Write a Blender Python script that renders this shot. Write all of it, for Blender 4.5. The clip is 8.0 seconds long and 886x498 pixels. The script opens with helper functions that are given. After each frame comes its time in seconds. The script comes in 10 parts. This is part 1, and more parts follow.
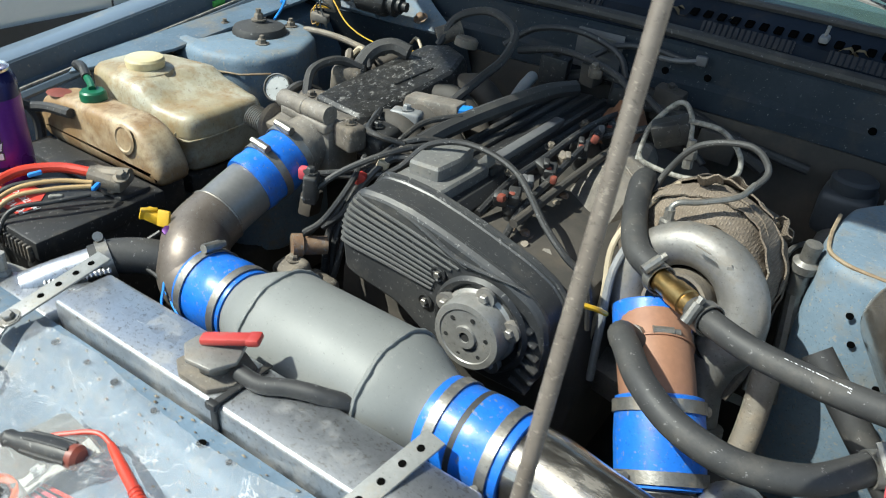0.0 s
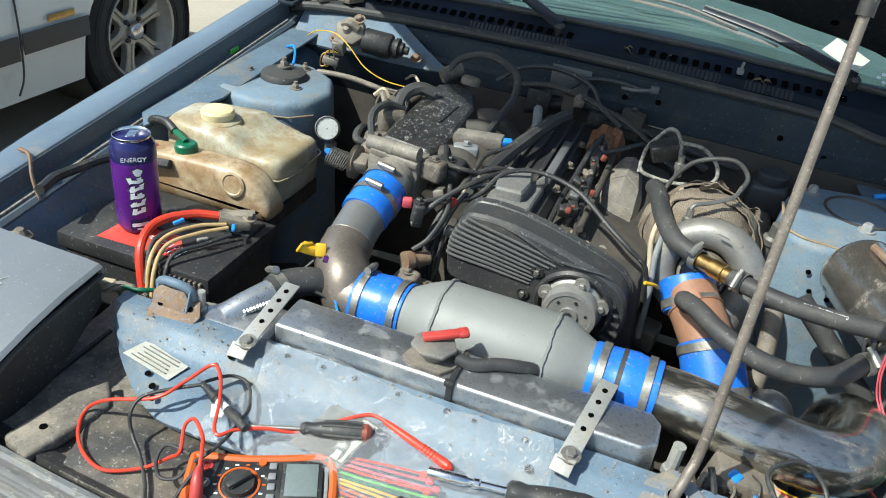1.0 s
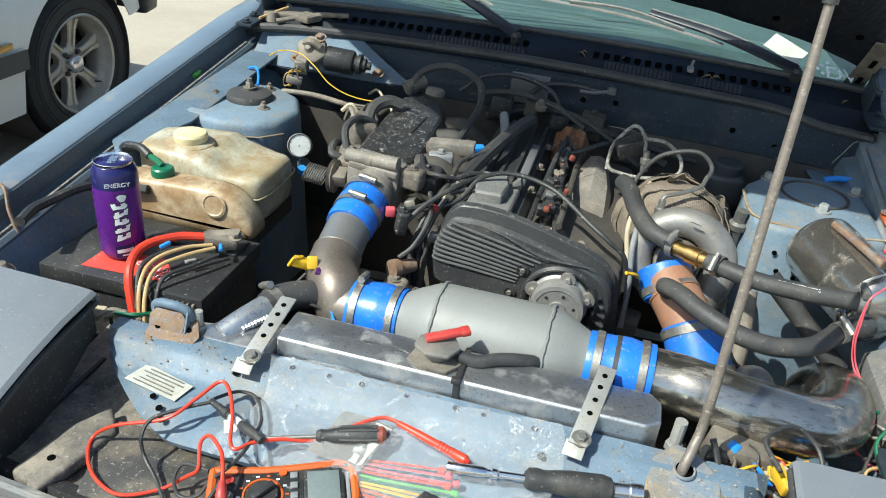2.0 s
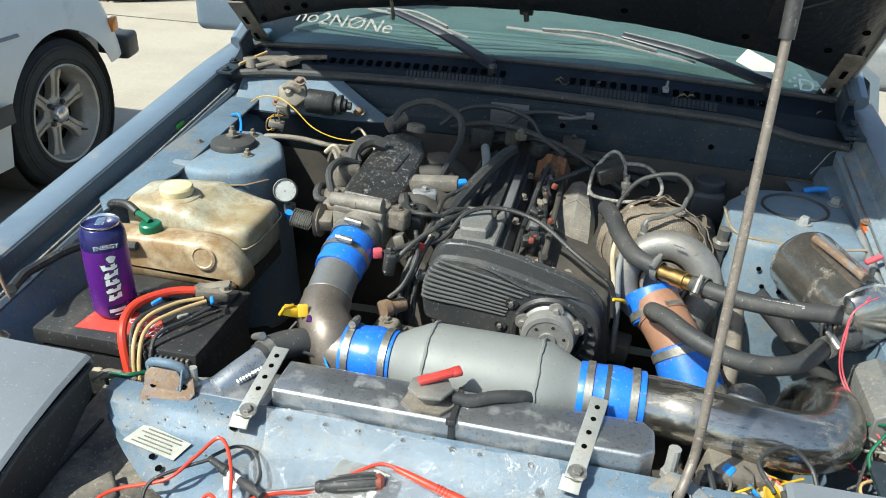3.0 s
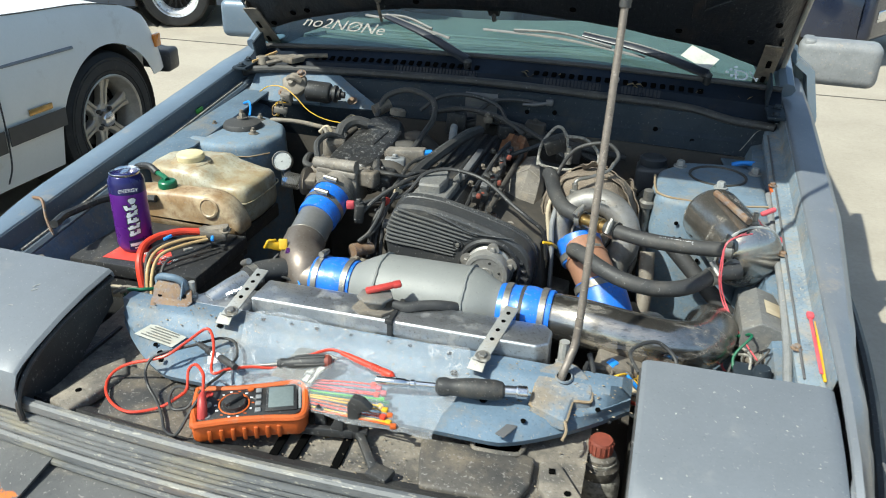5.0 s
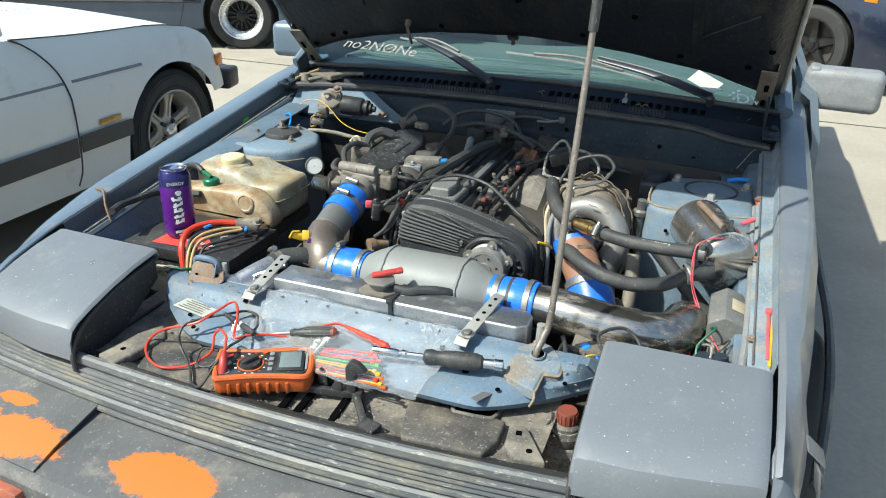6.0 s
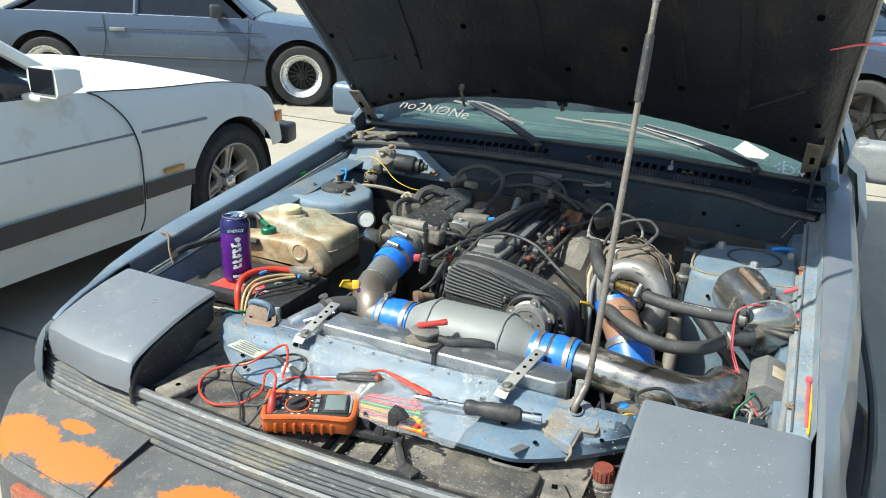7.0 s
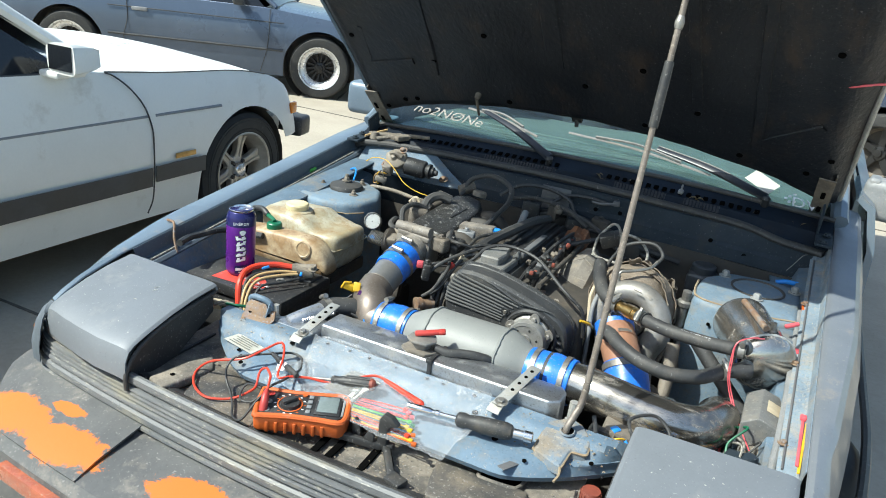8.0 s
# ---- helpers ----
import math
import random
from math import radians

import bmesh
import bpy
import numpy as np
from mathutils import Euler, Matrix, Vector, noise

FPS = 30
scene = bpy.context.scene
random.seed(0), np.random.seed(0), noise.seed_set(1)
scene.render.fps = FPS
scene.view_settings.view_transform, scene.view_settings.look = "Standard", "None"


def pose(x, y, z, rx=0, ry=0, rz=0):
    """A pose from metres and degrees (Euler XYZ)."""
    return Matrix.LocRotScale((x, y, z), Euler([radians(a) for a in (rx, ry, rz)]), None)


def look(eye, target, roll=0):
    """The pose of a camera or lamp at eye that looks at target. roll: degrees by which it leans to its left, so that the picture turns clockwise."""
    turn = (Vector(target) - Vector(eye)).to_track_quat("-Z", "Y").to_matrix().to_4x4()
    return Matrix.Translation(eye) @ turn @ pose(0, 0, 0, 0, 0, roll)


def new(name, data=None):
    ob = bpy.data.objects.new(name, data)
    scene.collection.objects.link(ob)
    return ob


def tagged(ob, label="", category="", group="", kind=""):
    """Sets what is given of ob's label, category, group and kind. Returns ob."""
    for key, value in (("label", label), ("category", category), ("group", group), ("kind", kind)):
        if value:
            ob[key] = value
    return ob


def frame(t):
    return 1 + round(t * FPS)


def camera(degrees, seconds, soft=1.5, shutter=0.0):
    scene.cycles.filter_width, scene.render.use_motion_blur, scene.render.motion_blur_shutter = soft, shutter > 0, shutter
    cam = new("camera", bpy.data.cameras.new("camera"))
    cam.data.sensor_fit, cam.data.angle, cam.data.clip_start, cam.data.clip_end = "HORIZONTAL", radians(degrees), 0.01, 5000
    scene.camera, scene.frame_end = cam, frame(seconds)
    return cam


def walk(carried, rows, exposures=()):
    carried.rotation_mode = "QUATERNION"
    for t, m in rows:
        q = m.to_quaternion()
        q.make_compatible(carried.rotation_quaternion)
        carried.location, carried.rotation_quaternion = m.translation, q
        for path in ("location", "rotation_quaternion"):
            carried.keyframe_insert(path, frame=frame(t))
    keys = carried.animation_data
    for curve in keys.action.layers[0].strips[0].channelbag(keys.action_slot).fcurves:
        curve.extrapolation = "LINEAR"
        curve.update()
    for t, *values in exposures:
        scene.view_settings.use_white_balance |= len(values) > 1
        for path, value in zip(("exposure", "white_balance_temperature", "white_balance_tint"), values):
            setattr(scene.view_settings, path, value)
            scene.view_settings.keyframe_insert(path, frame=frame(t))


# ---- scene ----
cam = camera(60.0, 8.0, soft=1.0, shutter=0.1)
PATH = [
    (0, (0.4790, -0.2825, 1.1899), (-0.4352, 1.1498, 0.1350), 4.60),
    (0.2, (0.3801, -0.3258, 1.2143), (-0.3915, 1.2054, 0.1849), 4.87),
    (0.4, (0.3152, -0.3772, 1.2388), (-0.3244, 1.2128, 0.2080), 5.84),
    (0.5, (0.2993, -0.4064, 1.2440), (-0.3005, 1.1984, 0.2122), 6.27),
    (0.7, (0.2630, -0.5067, 1.2537), (-0.2695, 1.1153, 0.2118), 7.57),
    (0.9, (0.2358, -0.6251, 1.2874), (-0.2658, 1.0125, 0.2545), 7.87),
    (1, (0.2227, -0.6667, 1.3247), (-0.2611, 0.9736, 0.2877), 7.68),
    (1.5, (0.1795, -0.7212, 1.3273), (-0.2234, 0.9653, 0.3305), 7.45),
    (1.7, (0.1688, -0.7217, 1.3134), (-0.2090, 0.9735, 0.3216), 6.92),
    (2.8, (0.1739, -0.7053, 1.3334), (-0.1723, 1.0202, 0.3832), 3.51),
    (3, (0.1795, -0.7135, 1.3522), (-0.1731, 1.0146, 0.4091), 2.55),
    (3.5, (0.2054, -0.7255, 1.3648), (-0.1510, 1.0239, 0.4633), 1.27),
    (4, (0.1834, -0.7477, 1.3665), (-0.2125, 1.0055, 0.4893), 0.56),
    (4.5, (0.2190, -0.8256, 1.3519), (-0.2078, 0.9177, 0.4695), 0.58),
    (5, (0.4033, -0.9581, 1.3444), (-0.0674, 0.7741, 0.4623), 1.45),
    (5.2, (0.4893, -1.0094, 1.3353), (0.0033, 0.7199, 0.4559), 2.85),
    (6.3, (0.5602, -1.1242, 1.3745), (-0.1130, 0.5899, 0.5942), 0.65),
    (6.5, (0.5658, -1.1448, 1.3750), (-0.1379, 0.5737, 0.6325), 0.76),
    (7, (0.5716, -1.1475, 1.3774), (-0.1781, 0.5745, 0.6899), 2.63),
    (7.5, (0.5707, -1.1282, 1.3793), (-0.1825, 0.5941, 0.6964), 4.94),
    (8, (0.5680, -1.1401, 1.3938), (-0.1927, 0.5770, 0.7062), 6.74),
]
walk(cam, [(t, look(eye, target, roll)) for t, eye, target, roll in PATH], [(0.0, 1.17, 6420.0, -1.0), (1.7, 1.22, 6450.0, -1.0), (4.0, 1.32, 6490.0, -1.0), (5.0, 1.20, 6490.0, -1.0), (6.5, 1.28, 6420.0, -1.0), (8.0, 1.37, 6420.0, -1.0)])

# ---------- light ----------
SUN = Vector((0.57, 0.59, -1.0)).normalized()     # the way the sunlight travels
world = bpy.data.worlds.new("sky")
scene.world = world
world.use_nodes = True
sky = world.node_tree.nodes.new("ShaderNodeTexSky")
sky.sky_type, sky.sun_disc = "NISHITA", False
sky.sun_elevation = math.asin(-SUN.z)
sky.sun_rotation = math.atan2(-SUN.x, -SUN.y)
sky.dust_density = 1.5
world.node_tree.links.new(sky.outputs[0], world.node_tree.nodes["Background"].inputs[0])
world.node_tree.nodes["Background"].inputs[1].default_value = 0.094
sun = new("sun", bpy.data.lights.new("sun", "SUN"))
sun.data.energy, sun.data.angle, sun.data.color = 3.1, radians(0.55), (1.0, 0.97, 0.92)
sun.matrix_world = look((0, 0, 6), Vector((0, 0, 6)) + SUN)

# ---------- materials ----------
MATS = {}


def mat(name, c1, c2=None, rough=0.5, metal=0.0, scale=6.0, grain=90.0, bump=0.1, dust=0.0,
        dustcol=(0.36, 0.28, 0.19), coat=0.0, mixat=(0.42, 0.62), dist=0.002, spec=0.5, stretch=None, gr=0.35, speck=0.0, ss=170.0):
    """A worn surface: two colours in patches, fine grain, and dust that has settled in blotches."""
    m = bpy.data.materials.new(name)
    m.use_nodes = True
    nt = m.node_tree
    n, l = nt.nodes, nt.links
    b = n["Principled BSDF"]
    tc = n.new("ShaderNodeTexCoord")
    vec = tc.outputs["Object"]
    if stretch:
        mp = n.new("ShaderNodeMapping")
        mp.inputs["Scale"].default_value = stretch
        l.new(vec, mp.inputs["Vector"])
        vec = mp.outputs[0]

    def nz(sc, det, rgh=0.6):
        t = n.new("ShaderNodeTexNoise")
        t.inputs["Scale"].default_value, t.inputs["Detail"].default_value, t.inputs["Roughness"].default_value = sc, det, rgh
        l.new(vec, t.inputs["Vector"])
        return t.outputs["Fac"]

    def ramp(src, lo, hi, a=0.0, z=1.0):
        r = n.new("ShaderNodeMapRange")
        for k, v in enumerate((lo, hi, a, z)):
            r.inputs[k + 1].default_value = v
        l.new(src, r.inputs[0])
        return r.outputs[0]

    def mix(f, a, z, kind="MIX"):
        x = n.new("ShaderNodeMix")
        x.data_type, x.blend_type = "RGBA", kind
        for sock, v in ((x.inputs[0], f), (x.inputs[6], a), (x.inputs[7], z)):
            if isinstance(v, (int, float)):
                sock.default_value = v
            elif isinstance(v, tuple):
                sock.default_value = (*v[:3], 1)
            else:
                l.new(v, sock)
        return x.outputs[2]

    big, fine = nz(scale, 6), nz(grain, 4)
    col = mix(ramp(big, *mixat), c1, c2 or tuple(0.75 * v for v in c1))
    col = mix(gr, col, mix(ramp(fine, 0.25, 0.75), (0.72, 0.72, 0.72), (1.2, 1.2, 1.2)), "MULTIPLY")
    rgh = ramp(big, 0.3, 0.7, max(0.02, rough - 0.08), min(1, rough + 0.1))
    if dust:
        patch = ramp(nz(scale * 2.3, 8, 0.7), 0.62 - 0.3 * dust, 0.86 - 0.3 * dust)
        col = mix(patch, col, dustcol)
        rr = n.new("ShaderNodeMath")
        rr.operation = "MAXIMUM"
        k = n.new("ShaderNodeMath")
        k.operation = "MULTIPLY"
        k.inputs[1].default_value = 0.8
        l.new(patch, k.inputs[0])
        l.new(rgh, rr.inputs[0])
        l.new(k.outputs[0], rr.inputs[1])
        rgh = rr.outputs[0]
        if metal:
            mm = ramp(patch, 0, 1, metal, 0.0)
            l.new(mm, b.inputs["Metallic"])
    elif metal:
        b.inputs["Metallic"].default_value = metal
    if speck:   # small pale chips and grit, and darker pits
        col = mix(ramp(nz(ss, 3, 0.7), 0.66 - 0.10 * speck, 0.70 - 0.10 * speck, 0.0, 0.75), col, tuple(min(0.7, 0.5 * v + 0.16) for v in dustcol))
        col = mix(ramp(nz(ss * 1.4, 4, 0.75), 0.64 - 0.10 * speck, 0.70 - 0.10 * speck, 0.0, 0.45), col, tuple(0.22 * v for v in c1))
    l.new(col, b.inputs["Base Color"])
    l.new(rgh, b.inputs["Roughness"])
    b.inputs["Coat Weight"].default_value = coat
    b.inputs["Coat Roughness"].default_value = 0.08
    b.inputs["Specular IOR Level"].default_value = spec
    if bump:
        bp = n.new("ShaderNodeBump")
        bp.inputs["Strength"].default_value, bp.inputs["Distance"].default_value = bump, dist
        add = n.new("ShaderNodeMath")
        add.operation = "ADD"
        l.new(fine, add.inputs[0])
        l.new(big, add.inputs[1])
        l.new(add.outputs[0], bp.inputs["Height"])
        l.new(bp.outputs[0], b.inputs["Normal"])
    MATS[name] = m
    return m


def glass(name, tint, rough=0.0, base=0.04, wrinkle=0.0, haze=0.0):
    """A thin clear pane or film: it lets light straight through and shines by Fresnel."""
    m = bpy.data.materials.new(name)
    m.use_nodes = True
    n, l = m.node_tree.nodes, m.node_tree.links
    n.remove(n["Principled BSDF"])
    tr, gl, lw, mx = (n.new("ShaderNode" + k) for k in ("BsdfTransparent", "BsdfGlossy", "LayerWeight", "MixShader"))
    pw, ad = n.new("ShaderNodeMath"), n.new("ShaderNodeMath")
    pw.operation, ad.operation = "POWER", "MULTIPLY_ADD"
    pw.inputs[1].default_value = 4.0
    ad.inputs[1].default_value, ad.inputs[2].default_value = 1.0 - base, base
    lw.inputs["Blend"].default_value = 0.5
    l.new(lw.outputs["Facing"], pw.inputs[0]), l.new(pw.outputs[0], ad.inputs[0])
    tr.inputs[0].default_value = (*tint, 1)
    gl.inputs["Roughness"].default_value = rough
    if wrinkle:
        tx, bp = n.new("ShaderNodeTexNoise"), n.new("ShaderNodeBump")
        tx.inputs["Scale"].default_value, tx.inputs["Detail"].default_value = 48, 6
        bp.inputs["Strength"].default_value, bp.inputs["Distance"].default_value = wrinkle, 0.010
        l.new(tx.outputs[0], bp.inputs["Height"])
        l.new(bp.outputs[0], gl.inputs["Normal"])
    l.new(ad.outputs[0], mx.inputs[0]), l.new(tr.outputs[0], mx.inputs[1]), l.new(gl.outputs[0], mx.inputs[2])
    out = mx.outputs[0]
    if haze:
        df, m2 = n.new("ShaderNodeBsdfDiffuse"), n.new("ShaderNodeMixShader")
        df.inputs[0].default_value, m2.inputs[0].default_value = (0.8, 0.82, 0.84, 1), haze
        if wrinkle:   # crease highlights, put into the film as white haze
            tx2, sb, ab, mr = (n.new("ShaderNode" + k) for k in ("TexNoise", "Math", "Math", "MapRange"))
            tx2.inputs["Scale"].default_value, tx2.inputs["Detail"].default_value, tx2.inputs["Distortion"].default_value = 17, 4, 1.6
            sb.operation, ab.operation = "SUBTRACT", "ABSOLUTE"
            sb.inputs[1].default_value = 0.5
            for k, v in enumerate((0.001, 0.010, 0.34, haze)):
                mr.inputs[k + 1].default_value = v
            tc = n.new("ShaderNodeTexCoord")
            l.new(tc.outputs["Object"], tx2.inputs["Vector"])
            l.new(tx2.outputs["Fac"], sb.inputs[0]), l.new(sb.outputs[0], ab.inputs[0]), l.new(ab.outputs[0], mr.inputs[0]), l.new(mr.outputs[0], m2.inputs[0])
        l.new(out, m2.inputs[1]), l.new(df.outputs[0], m2.inputs[2])
        out = m2.outputs[0]
    l.new(out, n["Material Output"].inputs[0])
    return m


BODY = mat("steel_blue_paint", (0.155, 0.20, 0.25), (0.13, 0.172, 0.22), 0.36, 0.25, 5, 140, 0.03, dust=0.10, coat=0.25, gr=0.08, speck=0.05, ss=210.0)
BODYIN = mat("steel_blue_inner_paint", (0.125, 0.180, 0.240), (0.094, 0.136, 0.184), 0.52, 0, 7, 120, 0.08, dust=0.38, dustcol=(0.195, 0.175, 0.145), spec=0.3, speck=0.42)
TOWERP = mat("chalky_blue_tower_paint", (0.165, 0.228, 0.290), (0.130, 0.178, 0.226), 0.6, 0, 8, 120, 0.10, dust=0.36, dustcol=(0.230, 0.205, 0.165), spec=0.25, speck=0.5)
SEALER = mat("dried_tan_sealer", (0.30, 0.235, 0.155), (0.21, 0.15, 0.095), 0.85, 0, 40, 160, 0.3, dust=0.2)
# The bay's blue taken near black: the bonnet's shade is in the colour.
FWALL = mat("shade_darkened_firewall_paint", (0.026, 0.036, 0.048), (0.019, 0.027, 0.036), 0.6, 0, 6, 90, 0.06, dust=0.25, dustcol=(0.050, 0.048, 0.045), spec=0.22, speck=0.1)
DOORP = mat("grey_silver_paint", (0.160, 0.174, 0.193), (0.138, 0.151, 0.168), 0.48, 0.1, 4, 200, 0.03, dust=0.12, dustcol=(0.24, 0.24, 0.23), gr=0.16, speck=0.10, ss=210.0)
FEND = mat("grey_satin_paint", (0.175, 0.189, 0.210), (0.147, 0.160, 0.180), 0.46, 0.2, 4, 180, 0.03, dust=0.10, gr=0.08, speck=0.12, ss=210.0, coat=0.30)
HOODIN = mat("black_hood_lining", (0.0095, 0.0115, 0.0155), (0.015, 0.017, 0.021), 0.48, 0, 3, 60, 0.5, dist=0.006, dust=0.30, dustcol=(0.050, 0.036, 0.027), spec=0.4, stretch=(1.6, 0.8, 0.8), speck=0.1)
PLAST = mat("dusty_black_plastic", (0.044, 0.043, 0.042), (0.077, 0.070, 0.062), 0.6, 0, 7, 130, 0.15, dust=0.55, dustcol=(0.17, 0.14, 0.105), speck=0.6)
BLACK = mat("black_plastic", (0.024, 0.024, 0.025), (0.036, 0.036, 0.036), 0.5, 0, 8, 150, 0.1, dust=0.22, dustcol=(0.10, 0.085, 0.065), speck=0.3)
DARK = mat("deep_grimy_metal", (0.046, 0.042, 0.037), (0.078, 0.067, 0.056), 0.75, 0, 9, 80, 0.2, dust=0.26, dustcol=(0.095, 0.076, 0.056))
TIMING = mat("black_timing_cover", (0.038, 0.039, 0.041), (0.050, 0.050, 0.050), 0.42, 0, 8, 160, 0.10, dust=0.22, dustcol=(0.105, 0.096, 0.083), speck=0.32, spec=0.55)
PLENUM = mat("chipped_black_cover_paint", (0.020, 0.020, 0.020), (0.030, 0.029, 0.028), 0.42, 0, 50, 240, 0.3, dust=0.20, dustcol=(0.40, 0.39, 0.37), stretch=(1.0, 0.6, 1.0), speck=0.45, ss=210.0)
ALU = mat("brushed_aluminium", (0.58, 0.59, 0.61), (0.44, 0.45, 0.47), 0.40, 0.95, 7, 220, 0.08, dust=0.32, dustcol=(0.28, 0.25, 0.21), speck=0.6)
CAST = mat("cast_aluminium", (0.27, 0.262, 0.25), (0.195, 0.184, 0.168), 0.5, 0.5, 12, 160, 0.2, dust=0.40, dustcol=(0.19, 0.16, 0.125), speck=0.45)
GRIME = mat("grimy_cast_metal", (0.208, 0.182, 0.150), (0.117, 0.101, 0.085), 0.7, 0.25, 14, 120, 0.3, dust=0.42, dustcol=(0.26, 0.21, 0.15), speck=0.42)
SILVER = mat("silver_paint_barrel", (0.212, 0.218, 0.211), (0.188, 0.194, 0.187), 0.55, 0.1, 4, 260, 0.03, gr=0.10, dust=0.12, dustcol=(0.21, 0.195, 0.165), speck=0.15, spec=0.35)
WELD = mat("silver_weld_bead", (0.50, 0.50, 0.48), (0.42, 0.42, 0.41), 0.45, 0.4, 40, 300, 0.4)
CHROME = mat("polished_steel_pipe", (0.40, 0.375, 0.34), (0.26, 0.235, 0.205), 0.22, 0.95, 12, 200, 0.10, dust=0.32, dustcol=(0.17, 0.143, 0.112), speck=0.55, stretch=(0.30, 1.0, 1.0))
STAIN = mat("brown_heat_stained_pipe", (0.150, 0.122, 0.102), (0.205, 0.178, 0.155), 0.44, 0.55, 5, 160, 0.08, dust=0.25, dustcol=(0.14, 0.11, 0.08), speck=0.35)
PIPEG = mat("grey_pipe", (0.22, 0.22, 0.22), (0.27, 0.265, 0.26), 0.38, 0.6, 6, 160, 0.06, dust=0.1)
RUSTP = mat("brown_primer_pipe", (0.30, 0.155, 0.095), (0.25, 0.125, 0.08), 0.55, 0.1, 8, 160, 0.08)
BLUE = mat("blue_silicone", (0.018, 0.16, 0.66), (0.018, 0.13, 0.54), 0.36, 0, 10, 200, 0.08, dust=0.30, dustcol=(0.07, 0.105, 0.17), speck=0.45)
STEEL = mat("stainless_clamp", (0.30, 0.29, 0.272), (0.21, 0.20, 0.182), 0.42, 0.75, 30, 260, 0.2, dust=0.40, dustcol=(0.20, 0.17, 0.13), speck=0.3)
ZINC = mat("zinc_strip", (0.37, 0.37, 0.36), (0.28, 0.28, 0.268), 0.5, 0.35, 12, 200, 0.1, dust=0.35, dustcol=(0.30, 0.26, 0.20), speck=0.42)
RUBBER = mat("black_rubber_hose", (0.032, 0.032, 0.033), (0.048, 0.047, 0.046), 0.6, 0, 10, 160, 0.1, dust=0.30, dustcol=(0.085, 0.077, 0.067), speck=0.1)
BRASS = mat("brass", (0.50, 0.33, 0.13), (0.42, 0.27, 0.11), 0.35, 1.0, 30, 200, 0.1)
TANK = mat("yellowed_clear_plastic", (0.47, 0.45, 0.355), (0.34, 0.285, 0.18), 0.38, 0, 11, 90, 0.1, dust=0.55, dustcol=(0.27, 0.165, 0.065), mixat=(0.42, 0.58), speck=0.5)
TANK2 = mat("brown_stained_plastic", (0.47, 0.375, 0.245), (0.29, 0.185, 0.092), 0.42, 0, 15, 90, 0.12, dust=0.52, dustcol=(0.20, 0.115, 0.055), mixat=(0.42, 0.60), speck=0.42)
CAPW = mat("cream_cap", (0.66, 0.58, 0.36), (0.58, 0.49, 0.28), 0.4, 0, 20, 150, 0.05)
GREEN = mat("green_plastic", (0.01, 0.13, 0.06), (0.01, 0.10, 0.05), 0.4, 0, 20, 150, 0.05)
REDP = mat("red_plastic", (0.42, 0.045, 0.04), (0.34, 0.035, 0.03), 0.45, 0, 20, 150, 0.05, dust=0.2, dustcol=(0.30, 0.12, 0.09))
REDW = mat("red_wire", (0.60, 0.05, 0.025), (0.5, 0.04, 0.02), 0.4, 0, 20, 150, 0.02)
PINKW = mat("pink_red_wire", (0.62, 0.10, 0.12), (0.5, 0.07, 0.09), 0.45, 0, 20, 150, 0.02)
ORANGE = mat("orange_rubber", (0.505, 0.100, 0.017), (0.428, 0.084, 0.015), 0.5, 0, 20, 200, 0.06, dust=0.08)
YELLOW = mat("yellow_plastic", (0.62, 0.38, 0.02), (0.52, 0.30, 0.02), 0.5, 0, 20, 150, 0.05, dust=0.15)
LBLUE = mat("light_blue_plastic", (0.03, 0.25, 0.75), (0.02, 0.2, 0.6), 0.4, 0, 20, 150, 0.02)
TANW = mat("tan_wire", (0.50, 0.34, 0.16), (0.42, 0.28, 0.13), 0.45, 0, 20, 150, 0.02)
GFACE = mat("gauge_dial_white", (0.40, 0.41, 0.40), (0.34, 0.35, 0.34), 0.35, 0, 30, 200, 0.02)
# Paler than the cover: worn edges plus a highlight put into the colour.
TIMRIB = mat("worn_highlit_rib_plastic", (0.105, 0.105, 0.103), (0.075, 0.075, 0.074), 0.45, 0, 12, 160, 0.1, dust=0.2, dustcol=(0.14, 0.13, 0.11))
LENS = mat("faded_red_lens", (0.34, 0.10, 0.055), (0.26, 0.08, 0.05), 0.25, 0, 30, 200, 0.05, dust=0.25)
WHITEW = mat("white_wire", (0.30, 0.285, 0.255), (0.12, 0.115, 0.10), 0.55, 0, 120, 250, 0.1, dust=0.2)
LIME = mat("lime_plastic", (0.10, 0.42, 0.08), (0.08, 0.35, 0.06), 0.4, 0, 20, 150, 0.02)
PURPLE = mat("purple_can_print", (0.13, 0.022, 0.27), (0.11, 0.018, 0.23), 0.28, 0.35, 10, 300, 0.02)
NAVY = mat("navy_can_print", (0.02, 0.02, 0.11), (0.02, 0.02, 0.09), 0.28, 0.3, 10, 300, 0.02)
WHITE = mat("white_print", (0.72, 0.74, 0.76), (0.66, 0.68, 0.7), 0.45, 0, 20, 200, 0.02)
PAPER = mat("grey_paper_label", (0.42, 0.42, 0.38), (0.36, 0.355, 0.315), 0.7, 0, 30, 200, 0.06, dust=0.25)
INK = mat("grey_ink", (0.12, 0.12, 0.11), (0.16, 0.16, 0.145), 0.7, 0, 30, 200, 0.02)
BARE = mat("bare_can_metal", (0.70, 0.70, 0.71), (0.62, 0.62, 0.64), 0.22, 1.0, 20, 300, 0.03)
RUST = mat("rusty_steel", (0.19, 0.11, 0.065), (0.25, 0.18, 0.12), 0.78, 0.15, 22, 120, 0.3, dust=0.42, dustcol=(0.14, 0.165, 0.20), speck=0.6)
